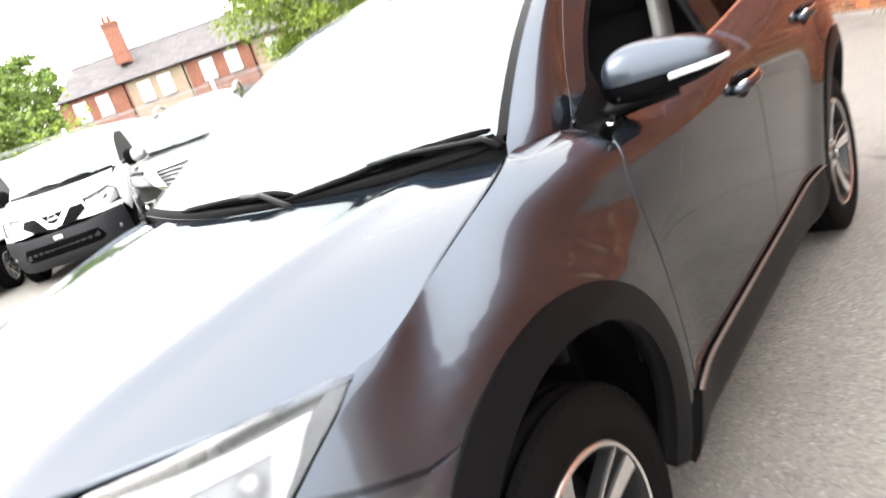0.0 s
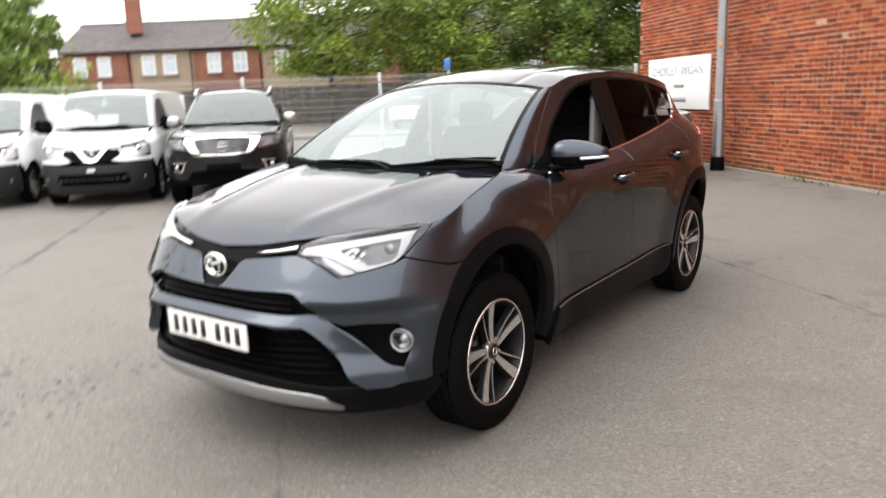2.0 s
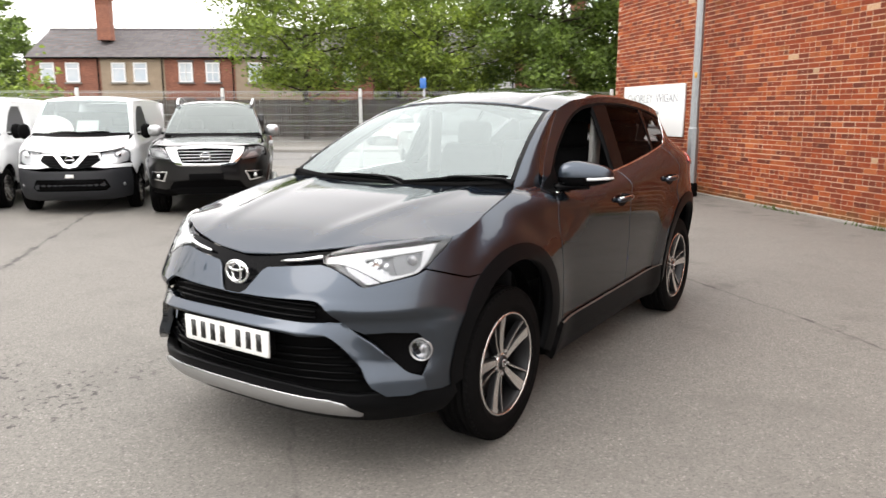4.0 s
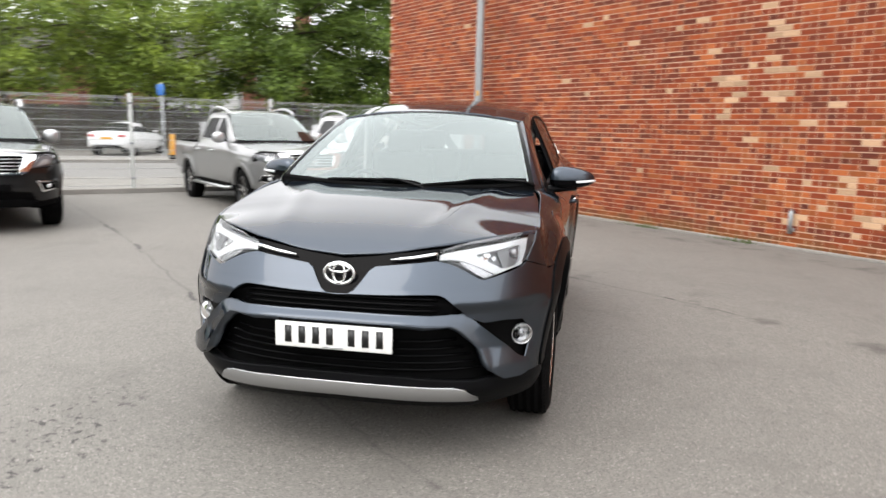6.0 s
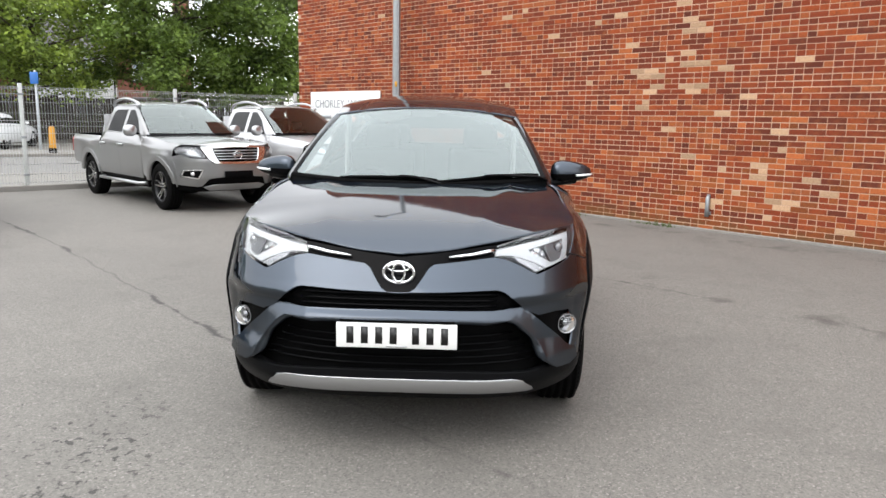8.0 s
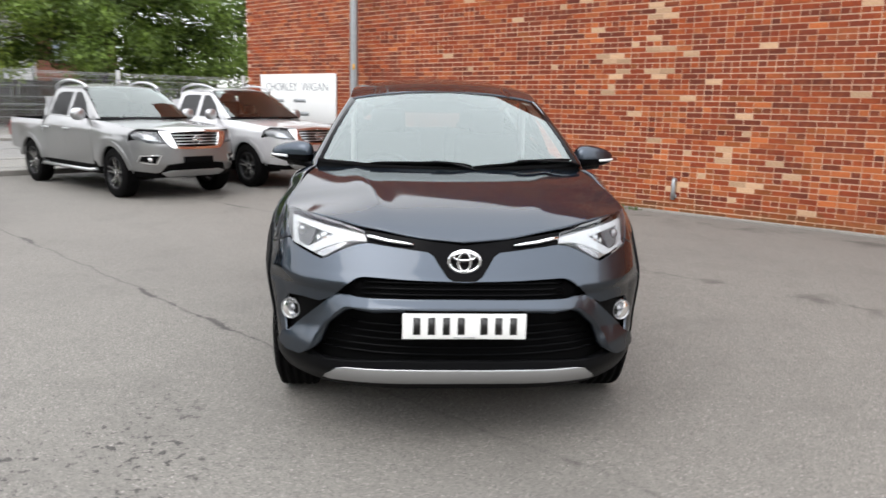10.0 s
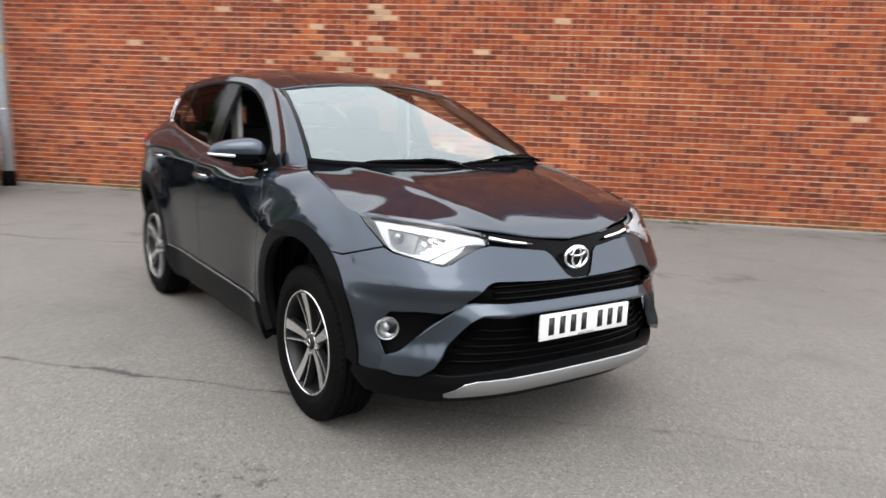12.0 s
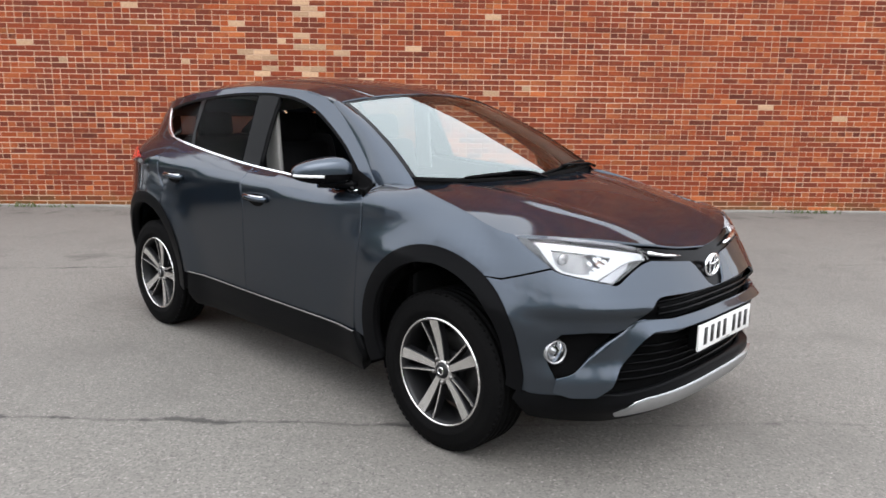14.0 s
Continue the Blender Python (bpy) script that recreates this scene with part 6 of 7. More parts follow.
HX = -27.4
for i, (w, m, st, c) in enumerate(((5.3, HOUSE_BRICK, "plain", True), (4.6, RENDER_TAN, "plain", False), (5.1, HOUSE_BRICK, "bars", False), (5.1, RENDER_TAN, "plain", False),
                                   (5.1, HOUSE_BRICK, "plain", True), (5.1, HOUSE_BRICK, "bars", False), (5.1, FRAME_WHITE, "plain", False), (5.1, HOUSE_BRICK, "bars", True))):
    terrace(HX, w, m, st, c)
    HX += w
bm = bmesh.new()
block(bm, (-11.6, 39.1, 7.75), (1.1, 0.9, 0.05), Matrix.Rotation(radians(31), 3, "X"))
rl = tagged(part("roof_light", bm, FRAME_WHITE, smooth=False), "pale roof light set in the slates", "roof light", kind="structure")
rl.matrix_world = HOUSE_POSE


# trees
def tree(x, y, height, spread, base, leaf, seed, leaves=7000, size=0.115, label="leafy broad tree with a dense green crown"):
    """A tapered trunk, forking limbs, and a crown of leaf clumps round the limb ends."""
    rg = random.Random(seed)
    t = thing("tree", pose(x, y, 0), label, "tree", "street trees")
    bm = bmesh.new()
    trunk_top = base + (height - base) * 0.45
    tube(bm, [(0, 0, -0.1), (0.05, 0.02, base * 0.5), (-0.05, 0.05, base), (0.1, 0, trunk_top), (0.0, 0.1, height * 0.85)], 0.2, 10, taper=(1.3, 1, 0.85, 0.5, 0.12))
    part("trunk", bm, BARK, t)
    tips = []
    bm = bmesh.new()
    for k in range(26):
        a = k * 2.4 + rg.uniform(-0.3, 0.3)
        z0 = base * 0.9 + (height * 0.8 - base) * (k / 26)
        rel = (z0 - base) / (height - base)
        reach = spread * (0.55 + 0.6 * math.sin(math.pi * min(1, max(0, 0.12 + rel * 0.95)))) * rg.uniform(0.75, 1.1)
        end = Vector((math.cos(a) * reach, math.sin(a) * reach, z0 + rg.uniform(0.1, 0.32) * reach))
        midp = Vector((end.x * 0.5, end.y * 0.5, z0 + 0.3 * (end.z - z0) + 0.15))
        tube(bm, [(0, 0, z0), midp, end], 0.065, 6, taper=(1, 0.6, 0.15))
        tips += [end, end * 0.75 + Vector((rg.gauss(0, 0.4), rg.gauss(0, 0.4), rg.gauss(0.3, 0.3) + z0 * 0.25)), midp + Vector((rg.gauss(0, 0.5), rg.gauss(0, 0.5), 0.4)),
                 end * 0.6 + Vector((rg.gauss(0, 0.9), rg.gauss(0, 0.9), z0 * 0.4 + 0.5))]
    tips += [Vector((rg.gauss(0, spread * 0.3), rg.gauss(0, spread * 0.3), height * rg.uniform(0.8, 1.0))) for _ in range(14)]
    part("branchwork", bm, BARK, t)
    V, F = [], []
    for _ in range(leaves):
        c = rg.choice(tips)
        d = Vector((rg.gauss(0, 1), rg.gauss(0, 1), rg.gauss(0, 0.75)))
        p = c + d * (0.3 + 0.04 * spread)
        s = size * rg.uniform(0.6, 1.35)
        a = Vector((rg.gauss(0, 1), rg.gauss(0, 1), rg.gauss(0, 0.5))).normalized() * s
        b = a.cross(Vector((rg.gauss(0, 1), rg.gauss(0, 1), rg.gauss(0, 1)))).normalized() * s * 0.55
        o = len(V)
        V += [tuple(p - a), tuple(p + b), tuple(p + a + Vector((0, 0, -s * 0.3))), tuple(p - b)]
        F.append((o, o + 1, o + 2, o + 3))
    me = bpy.data.meshes.new("crown")
    me.from_pydata(V, [], F)
    finish("crown", me, leaf, t, smooth=False)
    return t


tree(-27.0, 26.4, 10.0, 4.4, 2.4, LEAF, 11, 22000)
tree(-21.0, 30.6, 9.0, 3.9, 2.2, LEAF, 12, 18000)
tree(-15.6, 34.9, 12.0, 4.8, 1.8, LEAF_DARK, 13, 48000, 0.115, label="dark green broad tree with a dense crown")
tree(-10.6, 37.5, 11.5, 4.4, 2.0, LEAF_DARK, 14, 38000, 0.115, label="dark green broad tree with a dense crown")
tree(-25.5, 33.0, 9.0, 3.0, 2.6, LEAF, 15, 8000)
tree(-68.0, 24.0, 8.5, 3.6, 1.0, LEAF_DARK, 16, 11000, 0.27)
tree(-76.0, 30.0, 12.5, 4.0, 3.0, LEAF_DARK, 17, 11000, 0.24, label="tall green tree with a loose crown")
tree(-84.0, 37.0, 13.5, 4.5, 3.0, LEAF_DARK, 18, 12000, 0.26, label="tall green tree with a loose crown")
tree(-61.5, 22.0, 6.8, 2.2, 0.8, LEAF_DARK, 19, 8000, 0.22)


def hedge(name, f0, f1, g, height, depth, leaf, seed, count, label, big=1.0, m=None):
    rg = random.Random(seed)
    V, F = [], []
    for _ in range(count):
        f = rg.uniform(f0, f1)
        h = height * (0.75 + 0.25 * math.sin(f * 0.9 + seed) + 0.12 * math.sin(f * 2.7))
        p = Vector((f, g + rg.gauss(0, depth / 2), abs(rg.gauss(h * 0.62, h * 0.27))))
        s = rg.uniform(0.08, 0.2) * big
        a = Vector((rg.gauss(0, 1), rg.gauss(0, 1), rg.gauss(0, 0.6))).normalized() * s
        b = a.cross(Vector((rg.gauss(0, 1), rg.gauss(0, 1), rg.gauss(0, 1)))).normalized() * s * 0.6
        o = len(V)
        V += [tuple(p - a), tuple(p + b), tuple(p + a), tuple(p - b)]
        F.append((o, o + 1, o + 2, o + 3))
    me = bpy.data.meshes.new(name)
    me.from_pydata(V, [], F)
    ob = finish(name, me, leaf, None, smooth=False)
    ob.matrix_world = pose(*fg(0, 0), 0, 0, FANG) if m is None else m
    return tagged(ob, label, "hedge", kind="stuff")


hedge("hedge", -46, -20, 26, 3.5, 1.6, LEAF, 21, 9500, "overgrown green hedge beside the board fence")
hedge("shrub", -2.2, -0.2, 30.0, 3.3, 1.0, LEAF, 22, 1500, "bright green shrub in a front garden")
hedge("far_woods", -95, -38, 62, 9.0, 5.0, LEAF_PALE, 23, 9000, "pale far line of trees")
hedge("far_woods", 10, 60, 46, 8.0, 5.0, LEAF_DARK, 24, 7000, "dark far line of trees")
hedge("tree_belt", -14, 38, -24, 7.0, 3.0, LEAF_DARK, 27, 12000, "dark belt of trees behind the yard", 2.6, pose(0, 0, 0, 0, 0, -44))
hedge("garden_hedge", -8, 14, 31, 2.0, 1.2, LEAF_DARK, 25, 5000, "dark garden hedge before the houses")

# bollard and sign post across the street
bo = thing("bollard", pose(*fg(1.25, 11.6, 0.11)) @ Matrix.Diagonal((0.62, 0.62, 0.8, 1)), "yellow plastic traffic bollard on the footway", "bollard")
bm = bmesh.new()
prism(bm, [(-0.14, 0), (0.14, 0), (0.16, 0.3), (0.12, 1.05), (0.08, 1.12), (-0.08, 1.12), (-0.12, 1.05), (-0.16, 0.3)], -0.09, 0.09, "y", 0.02)
part("body", bm, YELLOW, bo)
bm = bmesh.new()
block(bm, (0, 0, 0.1), (0.36, 0.24, 0.2), None, 0.03)
part("foot", bm, PLASTIC, bo)
sp = thing("sign_post", pose(*fg(1.05, 14.4, 0.0)), "grey post with a small blue road sign", "sign post")
bm = bmesh.new()
lathe(bm, [(0, 0.05), (2.92, 0.045), (2.94, 0.001)], 10, axis="z")
part("post", bm, GALV, sp)
bm = bmesh.new()
block(bm, (0, -0.07, 2.66), (0.3, 0.03, 0.42), None, 0.01)
part("sign", bm, BLUE, sp)


# ---- parked vehicles ----
def screen_of(x0, x1, y0, y1, z0, z1, c0, c1, bulge=0.02):
    def f(a, b):
        k = 4 * b * (1 - b) * bulge
        return np.stack([(x0 + (x1 - x0) * b) * a, (y0 + c0 * a * a) * (1 - b) + (y1 + c1 * a * a) * b - k, (z0 + 0.02 * a * a) * (1 - b) + (z1 - 0.03 * a * a) * b + k], -1)
    return f


def crowned(mid, drop, half, power=2.6):
    return lambda x, y: np.stack([x, y, mid(y) - drop(y) * np.clip(np.abs(x) / half, 0, 1.1) ** power], -1)


def roofed(ex, ez, mid):
    return lambda c, y: np.stack([c * ex(y), y, mid(y) - (mid(y) - ez(y)) * np.abs(c) ** 2.6], -1)


def ring_badge(parent, x, y, z, r, m):
    bm = bmesh.new()
    rows = [[((r + 0.1 * r * math.cos(t)) * math.cos(a), 0.1 * r * math.sin(t), (r + 0.1 * r * math.cos(t)) * math.sin(a)) for t in [2 * math.pi * q / 6 for q in range(6)]] for a in [2 * math.pi * k / 28 for k in range(29)]]
    loft(bm, rows, close=True)
    block(bm, (0, 0, 0), (2.5 * r, 0.15 * r, 0.32 * r), None, 0.004)
    bmesh.ops.translate(bm, verts=bm.verts, vec=(x, y, z))
    return part("badge", bm, m, parent, "plain bright round badge")


def door_mirror(parent, x, y, z, s, cap, size=(0.1, 0.06, 0.1)):
    bm = bmesh.new()
    bmesh.ops.create_uvsphere(bm, u_segments=18, v_segments=12, radius=1)
    for v in bm.verts:
        q = [math.copysign(abs(w) ** 0.82, w) for w in v.co]
        v.co = (s * (x + 0.12 + q[0] * size[0]), y + q[1] * size[1], z + q[2] * size[2])
    bmesh.ops.recalc_face_normals(bm, faces=bm.faces)
    o = part("door_mirror", bm, cap, parent)
    bm = bmesh.new()
    tube(bm, [(s * (x - 0.03), y + 0.02, z - 0.05), (s * (x + 0.1), y, z - 0.04)], 0.03, 8, flat=0.7)
    part("mirror_arm", bm, PLASTIC, o)


def simple_cabin(car, y0, y1, half, seat_z, ws, roof_z):
    bm = bmesh.new()
    block(bm, (0, y0 + 0.28, seat_z + 0.3), (2 * half - 0.1, 0.45, 0.3), None, 0.06)
    part("dashboard", bm, DASH, car)
    for s in (-1, 1):
        bm = bmesh.new()
        block(bm, (s * 0.38, y0 + 1.05, seat_z + 0.15), (0.5, 0.14, 0.75), Matrix.Rotation(-0.2, 3, "X"), 0.05)
        block(bm, (s * 0.38, y0 + 1.12, seat_z + 0.6), (0.26, 0.1, 0.18), None, 0.04)
        part("seat", bm, FABRIC, car)
    bm = bmesh.new()
    block(bm, (0, (y0 + y1) / 2, 0.5), (2 * half - 0.06, y1 - y0, 0.12))
    block(bm, (0, y1 - 0.05, seat_z + 0.3), (2 * half - 0.1, 0.05, 0.9))
    part("cabin_floor", bm, DASH, car)


def pickup(u, n, paint_, cap, label, size):
    """A double-cab pickup truck."""
    car = thing("pickup_truck", pose(*un(u - 1.575 * size[1], n), 0, 0, 46) @ Matrix.Diagonal((*size, 1)), label, "pickup truck", "parked pickups")
    AX, RW = 1.575, 0.385
    sh = Shell(nose=table((0.3, 2.33), (0.42, 2.43), (0.6, 2.5), (0.8, 2.5), (0.95, 2.47), (1.05, 2.42), (1.12, 2.32), (1.3, 2.1)),
               width=table((0.3, 0.86), (0.5, 0.89), (0.8, 0.915), (1.0, 0.925), (1.9, 0.925)),
               knee=table((-2.6, 0.96), (-1.6, 1.0), (-0.8, 1.03), (2.8, 1.03)),
               top=table((-2.5, 1.07), (-2.2, 1.09), (-1.6, 1.135), (-1.0, 1.175), (-0.7, 1.19), (0.9, 1.23), (1.15, 1.15), (2.8, 1.15)),
               edge=table((-2.5, 0.88), (-1.6, 0.85), (-0.9, 0.81), (-0.5, 0.83), (1.0, 0.83), (1.2, 0.865), (2.8, 0.865)),
               tumble=table((-1, 0.36), (2.8, 0.36)), yc=-1.55, yr=2.5, tail=table((0.2, 2.74), (1.9, 2.74)), power=3.0, axles=(-AX, AX), flare=0.03, axle_z=RW, arch=0.5)
    R = sh.ring
    sm = lambda y, z: np.stack([sh.side(y, z), y + 0 * z, z + 0 * y], -1)
    bon = crowned(table((-2.46, 1.02), (-2.42, 1.06), (-2.3, 1.1), (-1.9, 1.15), (-1.4, 1.185), (-0.9, 1.2)), table((-2.4, 0.0), (-1.9, 0.05), (-0.9, 0.03)), 0.82)
    half = spline((0, -2.43), (0.35, -2.41), (0.58, -2.35), (0.74, -2.22), (0.80, -2.05), n=4) + [(0.81, -1.6), (0.79, -1.2), (0.76, -0.95), (0.5, -1.0), (0.0, -1.06)]
    panel("bonnet", full(half), bon, paint_, car, step=0.06)
    # front
    beam = sh.xz([(0, 0.80), (0.3, 0.80), (0.36, 0.86), (0.5, 0.87), (0.72, 0.88)]) + sh.path(("x", 0.83, 0.93), ("y", -2.0, 0.9), ("y", -2.09, 0.7), ("y", -2.08, 0.45), ("x", 0.62, 0.42), ("x", 0.56, 0.43), ("x", 0.48, 0.55), ("x", 0.0, 0.6))
    panel("front_bumper", full(beam), R, paint_, car, step=0.05)
    panel("lower_bumper", full(sh.xz([(0, 0.62), (0.49, 0.57), (0.58, 0.44), (0.84, 0.44)]) + sh.path(("y", -2.1, 0.46), ("y", -2.05, 0.36), ("x", 0.6, 0.33), ("x", 0, 0.34))), R, PLASTIC, car, "black lower bumper", step=0.06, lift=-0.01)
    panel("skid_plate", full(sh.xz([(0, 0.46), (0.4, 0.46), (0.55, 0.42), (0.45, 0.36), (0, 0.36)])), R, SATIN if paint_ is not PAINT_BLACK else CLAD, car, step=0.08, lift=0.01)
    panel("grille", full(sh.xz([(0, 1.06), (0.44, 1.05), (0.40, 0.94), (0.35, 0.83), (0, 0.82)])), R, GLOSS, car, "dark grille with bright bars", step=0.08, gap=0, lift=-0.03, rim=0)
    for s in (1, -1):
        mir = s < 0
        panel("grille_surround", sh.xz([(0.0, 1.075), (0.56, 1.055), (0.545, 0.99), (0.49, 0.88), (0.42, 0.80), (0.36, 0.785), (0.0, 0.78), (0.0, 0.815), (0.335, 0.825), (0.36, 0.86), (0.40, 0.96), (0.415, 1.035), (0.0, 1.05)]), R, CHROME, car, "chrome grille surround", step=0.04, gap=0, lift=0.012, rim=0.03, mirror=mir)
        lamp = sh.xz([(0.575, 1.045), (0.7, 1.06)]) + sh.path(("y", -2.2, 1.06), ("y", -2.02, 1.03), ("y", -2.08, 0.95), ("x", 0.82, 0.9), ("x", 0.56, 0.88), ("x", 0.515, 0.895))
        hl = panel("headlamp", lamp, R, LAMP_GREY, car, "clear headlamp with a dark surround", step=0.06, lift=-0.04, rim=0, mirror=mir)
        panel("lens", lamp, R, LENS, hl, step=0.06, gap=0.004, rim=0.015, mirror=mir)
        panel("reflector", sh.xz([(0.585, 0.905), (0.66, 0.99), (0.74, 1.0), (0.78, 0.93)]), R, LAMP_WHITE, hl, step=0.05, gap=0, lift=-0.02, rim=0.01, mirror=mir)
        fz = panel("fog_bezel", sh.xz([(0.56, 0.70), (0.80, 0.69), (0.83, 0.58), (0.62, 0.55)]), R, CHROME, car, "bright fog lamp bezel", step=0.04, gap=0, lift=0.012, rim=0.03, mirror=mir)
        panel("fog_recess", sh.xz([(0.585, 0.685), (0.785, 0.675), (0.808, 0.60), (0.635, 0.572)]), R, PLASTIC, fz, step=0.05, gap=0, lift=0.014, rim=0, mirror=mir)
        bm = bmesh.new()
        c = sh.ring(sh.ax(0.7, 0.63), 0.63)
        bmesh.ops.create_uvsphere(bm, u_segments=12, v_segments=8, radius=0.035)
        bmesh.ops.translate(bm, verts=bm.verts, vec=(s * c[0], c[1], c[2]))
        part("fog_lamp", bm, LAMP_WHITE, fz)
        # sides
        arch = lambda c, a0, a1, r=0.47: arc((c, RW), r, a0, a1, 16)
        panel("front_wing", sh.path(("y", -2.02, 1.03), ("y", -2.1, 1.085)) + sh.yz([(-1.6, 1.135), (-1.2, 1.165), (-0.95, 1.178), (-0.80, 1.18), (-0.86, 1.0), (-0.86, 0.55)]) + sh.yz(arch(-AX, 8, 178)) + sh.path(("y", -2.082, 0.46), ("y", -2.092, 0.7), ("y", -2.0, 0.9)), R, paint_, car, step=0.05, mirror=mir)
        fd = panel("front_door", [(-0.79, 1.18), (-0.4, 1.2), (0.14, 1.21), (0.14, 0.47), (-0.84, 0.47), (-0.85, 0.95)], sm, paint_, car, step=0.06, mirror=mir)
        rdp = [(0.145, 1.21), (0.9, 1.225), (1.0, 1.2), (1.03, 0.95)] + arch(AX, 145, 178) + [(1.08, 0.47), (0.145, 0.47)]
        rd_ = panel("rear_door", rdp, sm, paint_, car, step=0.06, mirror=mir)
        for dd, yy in ((fd, 0.02), (rd_, 0.86)):
            bm = bmesh.new()
            x0 = float(sh.side(yy, 1.02))
            tube(bm, [(s * (x0 + o), yy + t, 1.02) for t, o in ((-0.1, 0), (-0.06, 0.035), (0.06, 0.035), (0.1, 0))], 0.016, 8)
            part("door_handle", bm, cap, dd)
        cab = [(-0.82, 1.185), (-0.5, 1.41), (-0.17, 1.64), (0.05, 1.70), (0.7, 1.71), (0.95, 1.66), (1.05, 1.4), (1.1, 1.2), (0.9, 1.23), (0, 1.212)]
        panel("cab_side", cab, sm, paint_, car, step=0.05, rim=0.03, mirror=mir)
        panel("window", [(-0.6, 1.215), (0.08, 1.225), (0.1, 1.62), (-0.08, 1.62), (-0.35, 1.46)], sm, TINTED, car, "dark side window", step=0.08, gap=0, rim=0.004, lift=0.003, mirror=mir)
        panel("window", [(0.2, 1.228), (0.86, 1.245), (0.8, 1.58), (0.7, 1.62), (0.22, 1.625)], sm, TINTED, car, "dark side window", step=0.08, gap=0, rim=0.004, lift=0.003, mirror=mir)
        bed = [(1.12, 1.14), (2.66, 1.14), (2.68, 0.6), (2.1, 0.58)] + arch(AX, 18, 150) + [(1.06, 0.9)]
        panel("bed_side", bed, sm, paint_, car, step=0.06, mirror=mir)
        panel("tail_lamp", [(2.5, 1.08), (2.66, 1.08), (2.67, 0.8), (2.55, 0.8)], sm, RED, car, step=0.08, gap=0, lift=0.01, mirror=mir)
        for c in (-AX, AX):
            panel("arch_trim", arch(c, 10, 170, 0.5) + arch(c, 170, 10, 0.43), (lambda a, z: sh.ring(np.array([sh.ay(q, w) for q, w in zip(np.ravel(a), np.ravel(z))]), z)) if c < 0 else sm, paint_, car, step=0.05, gap=0, lift=0.02, rim=0.05, mirror=mir)
        panel("sill", [(-1.05, 0.465), (1.08, 0.465), (1.05, 0.33), (-1.05, 0.33)], sm, PLASTIC, car, step=0.08, gap=0, lift=-0.01, rim=0.04, mirror=mir)
        bm = bmesh.new()
        tube(bm, [(s * 0.86, -0.95, 0.4), (s * 0.97, -0.85, 0.39), (s * 0.98, 0.9, 0.39), (s * 0.86, 1.0, 0.4)], 0.04, 8, flat=0.7)
        part("side_step", bm, SATIN, car)
        bm = bmesh.new()
        tube(bm, spline((s * 0.625, -0.2, 1.7), (s * 0.64, -0.05, 1.765), (s * 0.65, 0.22, 1.81), (s * 0.65, 0.55, 1.815), (s * 0.64, 0.88, 1.765), (s * 0.625, 1.02, 1.69), n=4), 0.028, 8, flat=0.8)
        part("roof_rail", bm, SATIN, car, "satin silver roof rail")
        door_mirror(car, 0.86, -0.58, 1.27, s, cap, (0.115, 0.06, 0.1))
        rows = []
        bm = bmesh.new()
        for t in np.linspace(0, 1, 10):
            a = np.array((0.78 + (0.63 - 0.78) * t, -0.93 + (-0.12 + 0.93) * t, 1.2 + (1.69 - 1.2) * t))
            yo = -0.80 + 0.63 * t
            zo = float(np.interp(yo, (-0.82, -0.5, -0.17), (1.185, 1.41, 1.64)))
            o = np.array((float(sh.side(yo, zo)), yo, zo))
            rows.append([(s * p[0], p[1], p[2]) for p in (a, a * 0.5 + o * 0.5 + (0.01, -0.01, 0.012), o)])
        loft(bm, rows)
        bmesh.ops.recalc_face_normals(bm, faces=bm.faces)
        part("screen_pillar", bm, paint_, car)
        for ya in (-AX, AX):
            bm = bmesh.new()
            loft(bm, [[(s * x, ya + r * math.cos(t), RW + r * math.sin(t)) for x, r in ((0.5, 0.1), (0.5, 0.45), (0.87, 0.47))] for t in np.linspace(-0.2, math.pi + 0.2, 20)])
            part("wheel_well", bm, PLASTIC, car)
            wheel(car, s * 0.925, ya, RW, 0.255, 0.24, s, "star", turn=0.4 + ya)
    for z in (0.86, 0.905, 0.95, 0.995):
        bm = bmesh.new()
        w = 0.345 + (z - 0.85) * 0.38
        pts = [sh.ring(q * sh.ax(abs(x), z), z) for q, x in [(-1, w), (-1, w / 2), (1, 0), (1, w / 2), (1, w)]]
        tube(bm, [(p[0], p[1] + 0.015, p[2]) for p in pts], 0.009, 6)
        part("grille_bar", bm, SATIN, car)
    c = sh.ring(0.0, 0.92)
    ring_badge(car, 0, c[1] - 0.012, 0.92, 0.065, CHROME)
    bm = bmesh.new()
    block(bm, (0, -2.515, 0.62), (0.5, 0.02, 0.1), None, 0.006)
    part("plate_holder", bm, PLASTIC, car)
    ws = screen_of(0.78, 0.63, -1.06, -0.2, 1.185, 1.73, 0.13, 0.08)
    w_ = panel("windscreen", [(-1, 0), (0, 0), (1, 0), (1, 1), (0, 1), (-1, 1)], ws, PLAIN_GLASS, car, "clear windscreen", step=0.1, gap=0, rim=0, out=(0, 1, 1))
    w_.visible_shadow = False
    panel("screen_seal", [(-1, 0), (0, 0), (1, 0), (1, 0.05), (0, 0.08), (-1, 0.05)], ws, GLOSS, w_, step=0.08, gap=0, rim=0, lift=0.002, out=(0, 1, 1))
    rm = roofed(table((-0.2, 0.63), (0.3, 0.655), (1.05, 0.63)), table((-0.2, 1.69), (0.1, 1.715), (0.7, 1.715), (1.05, 1.62)), table((-0.2, 1.735), (0.2, 1.78), (0.7, 1.785), (1.05, 1.71)))
    panel("roof", [(-1, 1.0), (-1, 0.4), (-1, -0.12), (0, -0.2), (1, -0.12), (1, 0.4), (1, 1.0)], rm, paint_, car, step=0.07, gap=0, rim=0.02)
    bm = bmesh.new()
